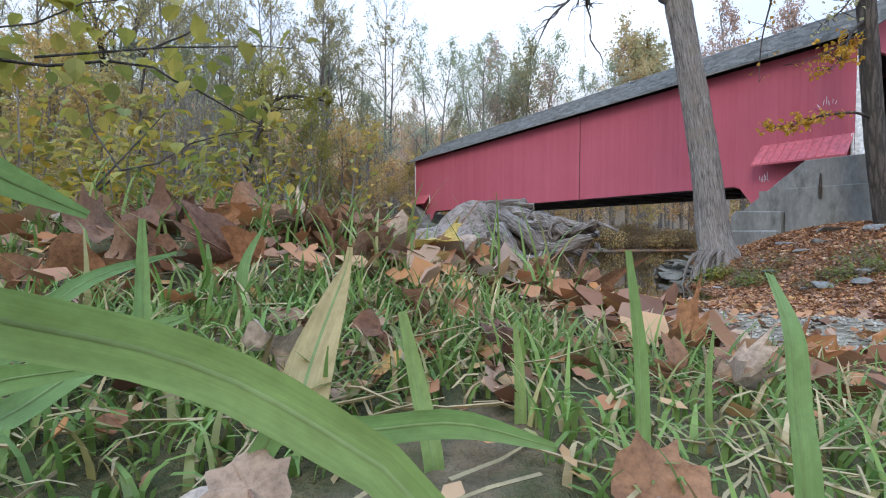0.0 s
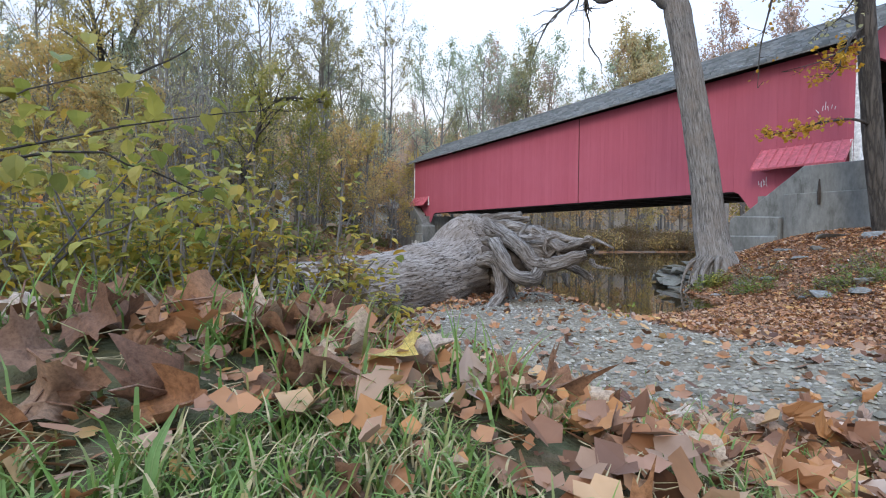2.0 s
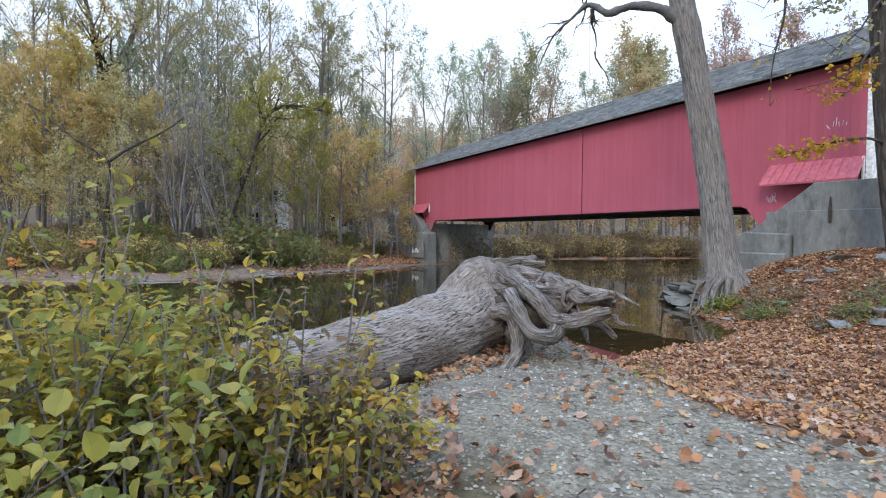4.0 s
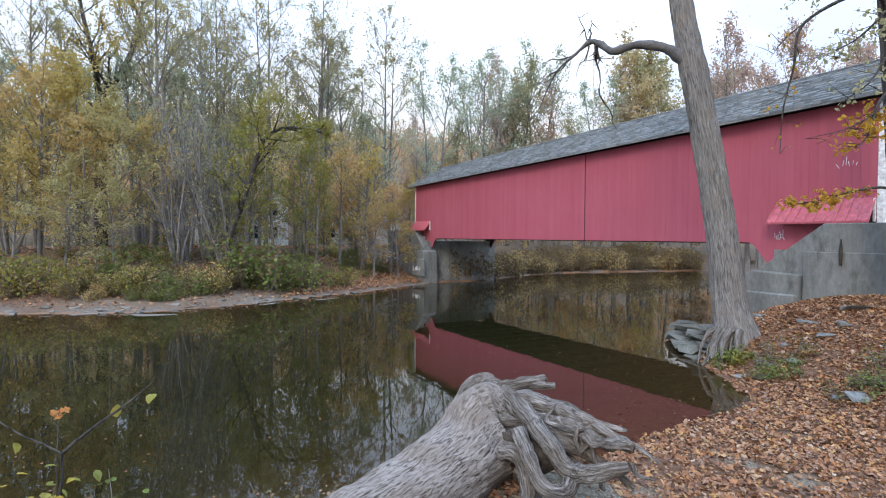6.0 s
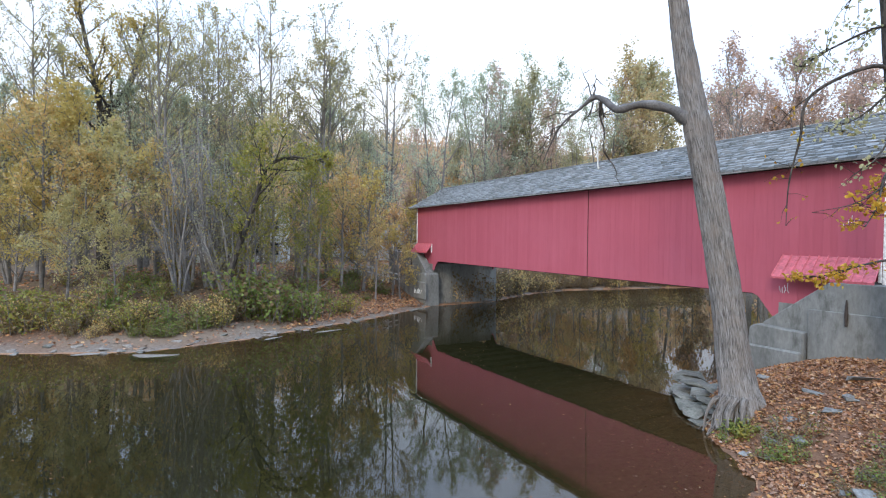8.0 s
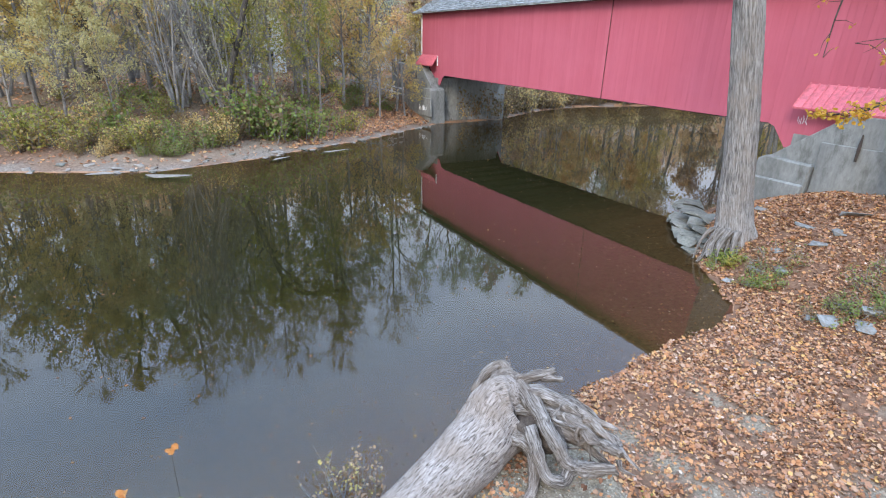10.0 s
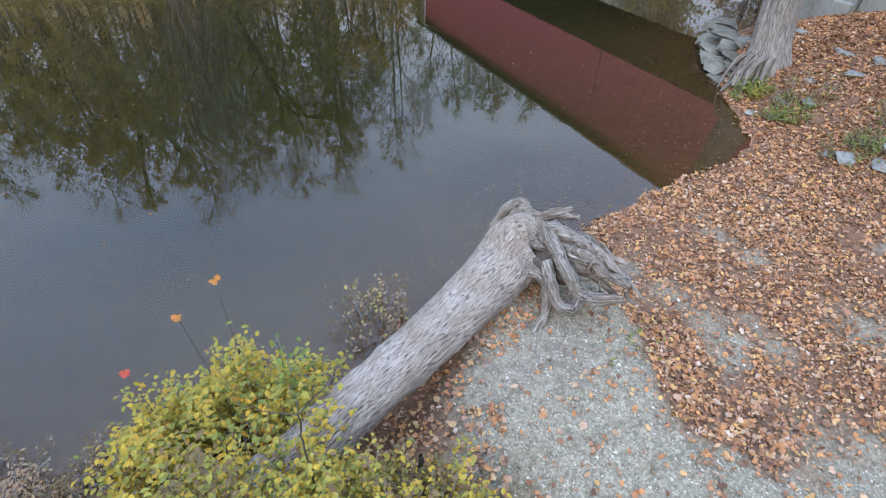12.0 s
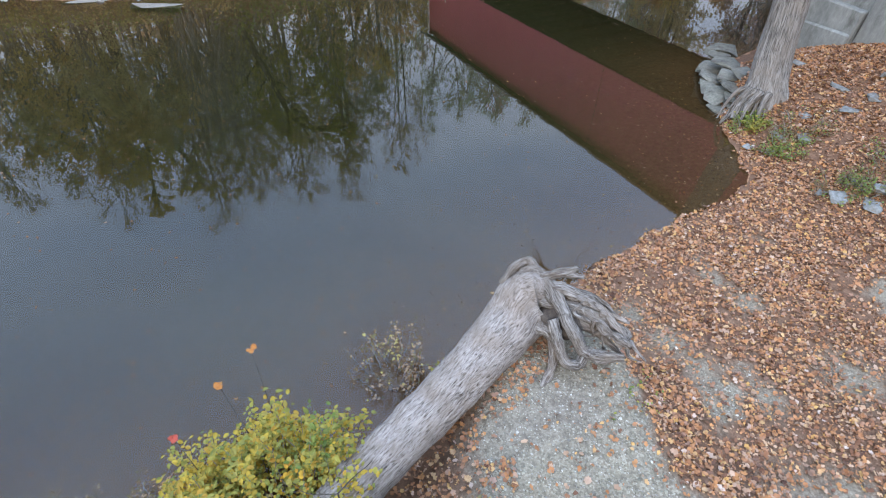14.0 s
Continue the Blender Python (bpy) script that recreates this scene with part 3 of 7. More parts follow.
def build_ground():
    n, b, a, cx, cy = 400, 6.1, 1.78, 1.6, 3.0
    us = [-1 + 2 * i / (n - 1) for i in range(n)]
    xs, ys = [cx + a * math.sinh(b * u) for u in us], [cy + a * math.sinh(b * u) for u in us]
    verts = [(x, y, ground_z(x, y)) for y in ys for x in xs]
    faces = [(j * n + i, j * n + i + 1, (j + 1) * n + i + 1, (j + 1) * n + i) for j in range(n - 1) for i in range(n - 1)]
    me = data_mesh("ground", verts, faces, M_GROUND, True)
    zone = me.attributes.new("zones", "FLOAT_COLOR", "POINT")
    vals = []
    for x, y, z in verts:
        df = -shore_dist(x, y, FAR)
        gr = gravel_amount(x, y) if -6 < x < 22 and -5 < y < 9 else 0.0
        gr = max([gr] + [0.9 * gauss(x, y, px, py, pr) for px, py, pr in BARE_PATCHES]) if 2 < x < 6.5 and 2 < y < 7 else gr
        tu = (1 - smooth(0.55, 1.25, x - 0.1 * y + 0.4 * noise.noise(Vector((x, y, 0))) + 0.7 * noise.noise(Vector((x * 0.35, y * 0.35, 4.0))) + 0.25 * noise.noise(Vector((x * 3, y * 3, 4.0))))) * (1 - smooth(1.6, 3.4, y)) if y < 12 else 0.0
        if df > 0.6:
            gr = (0.36 if df < 7 else 0.5) + 0.4 * noise.noise(Vector((x * 0.2, y * 0.2, 3.0)))
            tu = 0.25 if df > 7 else 0.0
        mu = (1 - smooth(0.2, 1.2, df + 1.1 * noise.noise(Vector((x * 0.5, y * 0.5, 1))))) if df > -1 else 0.0
        mu = max(mu, 0.75 * gauss(x, y, 1.25, 4.1, 0.5, 0.42) + 0.5 * gauss(x, y, 0.5, 3.8, 0.5, 0.3)) if y < 12 else mu
        vals += [gr * (1 - tu), tu, max(0.0, mu), 1]
    zone.data.foreach_set("color", vals)
    # depth under water, 0 to 1; darkens the bed colour as deep water would
    depth_tint = me.attributes.new("depth_tint", "FLOAT", "POINT")
    depth_tint.data.foreach_set("value", [max(0.0, min(1.0, (WATER - z) / 0.75)) for x, y, z in verts])
    return tagged(new("ground", me), "river banks of gravel, soil, mud and thin turf", "ground", kind="structure")


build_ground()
wv = [(-420, -420, WATER), (420, -420, WATER), (420, 420, WATER), (-420, 420, WATER)]
tagged(new("water", data_mesh("water", wv, [(0, 1, 2, 3)], M_WATER)), "still dark river water with soft reflections", "river", kind="structure")
# ---------------------------------------------------------------- covered bridge
# own axes: x from the near portal to the far one, y into the bridge, z up; slightly rising
BN, BF = Vector((13.46, 13.60, 0)), Vector((1.56, 41.70, 0))
BLEN, BWID = (BF - BN).length, 5.4
BYAW = math.degrees(math.atan2(BF.y - BN.y, BF.x - BN.x))
BRIDGE_M = pose(BN.x, BN.y, 0, 0, 0, BYAW) @ Matrix.Diagonal((1, -1, 1, 1)) @ pose(0, 0, 0, 0, -0.62, 0)
EAVE, SILL, RISE = 6.06, 1.97, 1.52


def build_bridge():
    br = thing("covered_bridge", "long red covered bridge with vertical boards and a grey shingle roof", "covered bridge")
    L = BLEN

    def bottom(x):
        """Lower edge of the board wall: aprons hang low beside the two abutments."""
        for a in (x, L - x):
            if a < 1.0:
                return 2.62
            if a < 2.9:
                return 2.62 - (a - 1.0) / 1.9 * 1.42
            if a < 3.5:
                return 1.20 + (a - 2.9) / 0.6 * (SILL - 1.20)
        return SILL

    rng = random.Random(3)
    walls = []
    for side, y in (("side_wall", 0.0), ("side_wall", BWID)):
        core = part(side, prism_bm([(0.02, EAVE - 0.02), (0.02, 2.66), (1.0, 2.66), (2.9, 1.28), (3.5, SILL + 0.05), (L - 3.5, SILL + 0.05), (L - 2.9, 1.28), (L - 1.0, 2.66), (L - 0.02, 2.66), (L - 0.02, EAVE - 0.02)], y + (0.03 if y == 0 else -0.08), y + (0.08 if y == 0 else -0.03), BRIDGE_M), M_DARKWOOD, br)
        walls.append(core)
    x = 0.0
    boards = []
    joint = 11.45
    while x < L - 0.02:
        w = min(rng.uniform(0.19, 0.27), L - x)
        if x < joint < x + w + 0.08:
            w = max(0.05, joint - x)
        boards.append((x, x + w))
        x += w
    for a, b in boards:
        if b - a < 0.02:
            continue
        gap = 0.03 if abs(b - joint) < 0.02 else 0.003
        out = rng.uniform(-0.002, 0.002)
        poly = [(a, bottom(a + 1e-3)), (b - gap, bottom(b - gap)), (b - gap, EAVE), (a, EAVE)]
        bm = prism_bm(poly, -0.005 + out, 0.03, BRIDGE_M)
        part("board", bm, M_RED, walls[0])
    bm = prism_bm([(0, 2.62), (0, EAVE), (L, EAVE), (L, 2.62), (L - 1, 2.62), (L - 2.9, 1.2), (L - 3.5, SILL), (3.5, SILL), (2.9, 1.2), (1, 2.62)], BWID - 0.03, BWID + 0.005, BRIDGE_M)
    part("back_boards", bm, M_RED, walls[1])
    # roof: rafters' plane with courses of shingles
    over, half = 0.42, BWID / 2
    slope = RISE / half
    ez, rz = EAVE - over * slope + 0.28, EAVE + RISE + 0.26
    for s in (0, 1):
        def pt(u, v):
            """u along the bridge, v from eave (0) to ridge (1)."""
            y = -over + v * (half + over)
            return (u, y if s == 0 else BWID - y, ez + v * (rz - ez))
        deck = bmesh.new()
        q = [deck.verts.new(pt(*c)) for c in ((-0.55, 0), (L + 0.55, 0), (L + 0.55, 1), (-0.55, 1))]
        deck.faces.new(q)
        ex = bmesh.ops.extrude_face_region(deck, geom=deck.faces[:])
        bmesh.ops.translate(deck, vec=(0, 0, -0.07), verts=[g for g in ex["geom"] if isinstance(g, bmesh.types.BMVert)])
        bmesh.ops.recalc_face_normals(deck, faces=deck.faces)
        bmesh.ops.transform(deck, matrix=BRIDGE_M, verts=deck.verts)
        roof = part("roof", deck, M_DARKWOOD, br, "weathered grey shingle roof")
        pile = Pile()
        rows = 14 if s == 0 else 9
        for r in range(rows):
            v0, v1 = r / rows, (r + 1.25) / rows
            u = -0.6 + rng.uniform(-0.2, 0)
            while u < L + 0.6:
                w = rng.uniform(0.16, 0.34) if s == 0 else rng.uniform(0.6, 1.2)
                jit = rng.uniform(-0.016, 0.014)
                a, b_, c, d = pt(u, v0 + jit), pt(u + w - 0.012, v0 + jit), pt(u + w - 0.012, min(v1, 1.0)), pt(u, min(v1, 1.0))
                i = len(pile.v)
                lift = rng.uniform(0.05, 0.105)
                for k, z in ((a, lift), (b_, lift), (c, 0.012), (d, 0.012), (a, 0.004), (b_, 0.004)):
                    pile.v.append(tuple(BRIDGE_M @ Vector((k[0], k[1], k[2] + z))))
                pile.f += [(i, i + 1, i + 2, i + 3), (i + 4, i + 5, i + 1, i), (i + 1, i + 5, i + 2), (i + 4, i, i + 3)]
                u += w
        ob = data_part("shingles", pile.v, pile.f, M_SHINGLE, roof, "courses of weathered grey shingles")
        tagged(ob, kind="stuff")
        fascia = prism_bm([(-0.55, ez - 0.055), (L + 0.55, ez - 0.055), (L + 0.55, ez - 0.005), (-0.55, ez - 0.005)], -over - 0.02 if s == 0 else BWID + over - 0.02, -over + 0.02 if s == 0 else BWID + over + 0.02, BRIDGE_M)
        part("fascia", fascia, M_OLDBOARD, roof)
    part("ridge_cap", box_bm(-0.6, half - 0.12, rz - 0.02, L + 0.6, half + 0.12, rz + 0.05, 0.02, BRIDGE_M), M_SHINGLE, br)
    # portals: gable boards over a dark opening, white corner boards
    for end, x0, x1 in (("near", -0.10, 0.0), ("far", L, L + 0.10)):
        gable = prism_bm([(0.0, 5.2), (0.9, 5.75), (BWID - 0.9, 5.75), (BWID, 5.2), (BWID, EAVE + 0.1), (half, EAVE + RISE + 0.1), (0, EAVE + 0.1)], 0, 1)
        bmesh.ops.transform(gable, matrix=BRIDGE_M @ Matrix(((0, x1 - x0, 0, x0), (1, 0, 0, 0), (0, 0, 1, 0), (0, 0, 0, 1))), verts=gable.verts)
        part("portal_gable", gable, M_RED, br)
        for y0 in (-0.03, BWID - 0.27):
            part("corner_board", box_bm(x0 - 0.03, y0, 2.45, x1 + 0.03, y0 + 0.30, EAVE - 0.05, 0.01, BRIDGE_M), M_WHITE, br, "white painted corner board")
        for y0 in (0.35, BWID - 1.0):
            part("portal_board", box_bm(x0, y0, 2.45, x1, y0 + 0.65, 5.75, 0.01, BRIDGE_M), M_RED, br)
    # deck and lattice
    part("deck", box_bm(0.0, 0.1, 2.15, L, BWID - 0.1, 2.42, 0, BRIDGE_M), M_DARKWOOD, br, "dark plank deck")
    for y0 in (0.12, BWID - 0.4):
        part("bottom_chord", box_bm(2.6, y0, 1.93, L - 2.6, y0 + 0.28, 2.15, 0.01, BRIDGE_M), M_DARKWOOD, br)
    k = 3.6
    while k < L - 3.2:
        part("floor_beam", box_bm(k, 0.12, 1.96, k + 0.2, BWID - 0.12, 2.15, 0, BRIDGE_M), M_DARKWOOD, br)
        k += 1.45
    # cable drop down the wall at the joint
    pile = Pile()
    pile.tube([BRIDGE_M @ Vector((joint, -0.02, z)) for z in (SILL - 0.1, 4.0, EAVE)], [0.012] * 3, 5)
    data_part("conduit", pile.v, pile.f, M_DARKWOOD, br)
    # lean-to roofs over the abutment ends
    for x0, x1 in ((0.06, 2.66), (L - 2.66, L - 0.06)):
        aw = bmesh.new()
        q = [aw.verts.new(c) for c in ((x0, 0.0, 3.29), (x1, 0.0, 3.29), (x1 + 0.05, -0.55, 2.62), (x0 - 0.05, -0.55, 2.62))]
        aw.faces.new(q)
        ex = bmesh.ops.extrude_face_region(aw, geom=aw.faces[:])
        bmesh.ops.translate(aw, vec=(0, 0.02, -0.06), verts=[g for g in ex["geom"] if isinstance(g, bmesh.types.BMVert)])
        bmesh.ops.recalc_face_normals(aw, faces=aw.faces)
        bmesh.ops.transform(aw, matrix=BRIDGE_M, verts=aw.verts)
        awn = part("lean_to_roof", aw, M_REDMETAL, br, "small red metal lean-to roof with standing seams")
        for i in range(11):
            u = x0 + (x1 - x0) * i / 10
            pl = Pile()
            pl.tube([BRIDGE_M @ Vector((u, -0.004, 3.31)), BRIDGE_M @ Vector((u + 0.1 * (i / 10 - 0.5), -0.55, 2.645))], [0.022, 0.022], 4)
            data_part("seam", pl.v, pl.f, M_REDMETAL, awn)
        part("cheek_board", prism_bm([(0, 0)] * 0 or [(x0 - 0.02, 2.6), (x0 + 0.03, 2.6), (x0 + 0.03, 3.25), (x0 - 0.02, 3.25)], -0.10, -0.02, BRIDGE_M), M_WHITE, awn)
        part("drip_edge", box_bm(x0 - 0.06, -0.575, 2.555, x1 + 0.06, -0.545, 2.625, 0.005, BRIDGE_M), M_REDMETAL, awn)
    # faded chalk marks on the boards, too worn to read
    for x0, z0, w, strokes in ((0.55, 4.15, 0.5, 6), (2.45, 2.05, 0.34, 7)):
        for i in range(strokes):
            a = Vector((x0 + w * i / strokes, -0.012, z0 + rng.uniform(0, 0.12)))
            b = a + Vector((rng.uniform(-0.06, 0.10), 0, rng.uniform(0.12, 0.34) * (1 if i % 2 else 0.6)))
            mk = Pile()
            mk.tube([BRIDGE_M @ a, BRIDGE_M @ b], [0.009, 0.009], 4)
            data_part("chalk_mark", mk.v, mk.f, M_WHITE, walls[0], "worn white chalk stroke")
    return br


bridge = build_bridge()


def build_abutment(name, flip):
    """Concrete seat with a raked wing wall and lower blocks. flip mirrors it to the far end."""
    ab = thing(name, "stained grey concrete bridge abutment with a sloping wing wall", "abutment")
    mm = BRIDGE_M if not flip else BRIDGE_M @ Matrix.Translation((BLEN, 0, 0)) @ Matrix.Diagonal((-1, 1, 1, 1))
    part("wing_wall", prism_bm([(-4.5, -1.8), (2.9, -1.8), (2.9, 1.12), (1.05, 2.55), (-4.5, 2.55)], -0.62, -0.03, mm, 0.02), M_CONC, ab)
    part("seat", prism_bm([(-3.5, -1.8), (2.75, -1.8), (2.75, 1.75), (-3.5, 1.75)], -0.03 + 0.004, BWID + 0.4, mm), M_CONC, ab)
    part("raised_panel", prism_bm([(-2.2, -1.6), (1.55, -1.6), (1.55, 1.72), (-2.2, 1.72)], -0.70, -0.624, mm, 0.015), M_CONC, ab)
    part("lower_block", prism_bm([(1.58, -1.8), (3.35, -1.8), (3.2, 0.95), (3.0, 1.08), (1.58, 1.02)], -0.86, 0.3, mm, 0.04), M_CONC, ab)
    part("ledge", prism_bm([(1.58, -0.9), (3.6, -0.9), (3.45, 0.42), (1.58, 0.42)], -1.0, -0.864, mm, 0.05), M_CONC, ab)
    pile = Pile()
    pile.tube([mm @ Vector((0.55, -0.74, z)) for z in (1.35, 1.7, 2.1)], [0.035, 0.05, 0.02], 8)
    data_part("drain_pipe", pile.v, pile.f, M_DARKWOOD, ab, "dark drain pipe")
    if flip:
        rng = random.Random(9)
        u = -2.15
        while u < 1.5:
            w = rng.uniform(0.2, 0.3)
            part("crib_board", box_bm(u, -0.76 + rng.uniform(-0.015, 0.015), -1.3, u + w - 0.03, -0.704, 1.62 + rng.uniform(-0.08, 0.05), 0.006, mm), M_OLDBOARD, ab, "upright grey weathered board")
            u += w
        for i in range(9):
            a = Vector((1.7 + 0.14 * i, -1.012, -0.55 + rng.uniform(0, 0.1)))
            mk = Pile()
            mk.tube([mm @ a, mm @ (a + Vector((rng.uniform(-0.1, 0.14), 0, rng.uniform(0.2, 0.45))))], [0.02, 0.02], 4)
            data_part("paint_mark", mk.v, mk.f, M_WHITE, ab, "worn white paint stroke")
    return ab


build_abutment("abutment", False)
build_abutment("abutment", True)
# ---------------------------------------------------------------- trees
def slender(rng, height, r, first=0.3, limbs=20, reach=0.18, leaves=2500, leaf=0.15, stems=1, splay=0.0, rise=0.10, wander=0.05, cluster=0.3, path=None, low=1.0):
    """Wood and leaf piles of a tree at the origin: leaders, side limbs, twigs, leaves on the twigs."""
    wood, crown, tips = Pile(), Pile(), []

    def arm(p, d, length, rad, n, bend, lift):
        pts, q, dd = [p.copy()], p.copy(), d.copy()
        for _ in range(n):
            dd = (dd + rnd_dir(rng) * bend + Vector((0, 0, lift))).normalized()
            q = q + dd * length / n
            pts.append(q.copy())
        return pts, [rad * (1 - 0.85 * i / n) + 0.005 for i in range(n + 1)]

    def along(pts, t):
        x = min(t, 0.999) * (len(pts) - 1)
        i = int(x)
        return pts[i].lerp(pts[i + 1], x - i), (pts[i + 1] - pts[i]).normalized()

    def aside(axis, ang):
        o = rnd_dir(rng)
        o = o - axis * o.dot(axis)
        o = o.normalized() if o.length > 1e-3 else axis.orthogonal().normalized()
        return (axis * math.cos(ang) + o * math.sin(ang)).normalized()

    for st in range(stems):
        h = height * (rng.uniform(0.9, 1.0) if stems == 1 else rng.uniform(0.6, 1.0))
        a = rng.uniform(0, 6.283)
        out = Vector((math.cos(a), math.sin(a), 0)) * splay * rng.uniform(0.4, 1.0)
        if path:
            trunk = spline(path, 14)
            tr = [r * (1 - 0.75 * i / 14) for i in range(15)]
        else:
            trunk, tr = arm(out * 1.2, (out + Vector((rng.uniform(-wander, wander), rng.uniform(-wander, wander), 1))).normalized(), h, r, 10, wander, 0.02 + splay * 0.06)
        wood.tube(trunk, tr, 6, cap=False)
        for k in range(limbs):
            u = (k + rng.random()) / limbs
            at, axis = along(trunk, first + (1 - first) * u)
            ln = reach * h * (low + (0.55 - low) * u) * (0.62 + 0.55 * math.sin(math.pi * min(1.0, u + 0.12))) * rng.uniform(0.65, 1.25)
            lim, lr = arm(at, aside(axis, rng.uniform(0.65, 1.15) * (1.05 - 0.35 * u)), ln, tr[0] * (0.36 - 0.22 * u), 4, 0.16, rise)
            wood.tube(lim, lr, 4, cap=False)
            for _ in range(rng.randint(3, 5)):
                at2, ax2 = along(lim, rng.uniform(0.3, 1.0))
                sub, sr = arm(at2, aside(ax2, rng.uniform(0.4, 0.9)), ln * rng.uniform(0.3, 0.55), lr[2] * 0.5, 3, 0.2, rise)
                wood.tube(sub, sr, 3, cap=False)
                tips.extend(sub[1:])
                for _ in range(2):
                    at3, ax3 = along(sub, rng.uniform(0.3, 1.0))
                    tw, wr = arm(at3, aside(ax3, rng.uniform(0.3, 0.8)), ln * rng.uniform(0.14, 0.28), 0.009, 2, 0.2, rise)
                    wood.tube(tw, wr, 3, cap=False)
                    tips.extend(tw[1:])
    for _ in range(leaves):
        t = tips[int(rng.random() * len(tips))]
        crown.tri_leaf(t + rnd_dir(rng) * abs(rng.gauss(0, 1)) * cluster, rnd_dir(rng), rnd_dir(rng), leaf * rng.uniform(0.6, 1.35))
    return wood, crown


def spline(pts, n):
    """n + 1 points along a smooth curve through pts."""
    pts = [Vector(p) for p in pts]
    ext = [2 * pts[0] - pts[1]] + pts + [2 * pts[-1] - pts[-2]]
    out, m = [], len(pts) - 1
    for i in range(n + 1):
        t = i / n * m
        k = min(m - 1, int(t))
        u = t - k
        a, b, c, d = ext[k:k + 4]
        out.append(0.5 * ((2 * b) + (c - a) * u + (2 * a - 5 * b + 4 * c - d) * u * u + (3 * b - a - 3 * c + d) * u ** 3))
    return out


def ground_at(x, y, sink=0.06):
    return (x, y, ground_z(x, y) - sink)


def make_tree(label, seed, bark, leafmat, at=(0, 0, 0), group="riverside trees", **kw):
    wood, crown = slender(random.Random(seed), **kw)
    t = thing("tree", label, "tree", at, group)
    data_part("trunk", wood.v, wood.f, bark, t, smooth=True)
    if crown.f:
        data_part("crown", crown.v, crown.f, leafmat, t)
    return t


rt = random.Random(11)
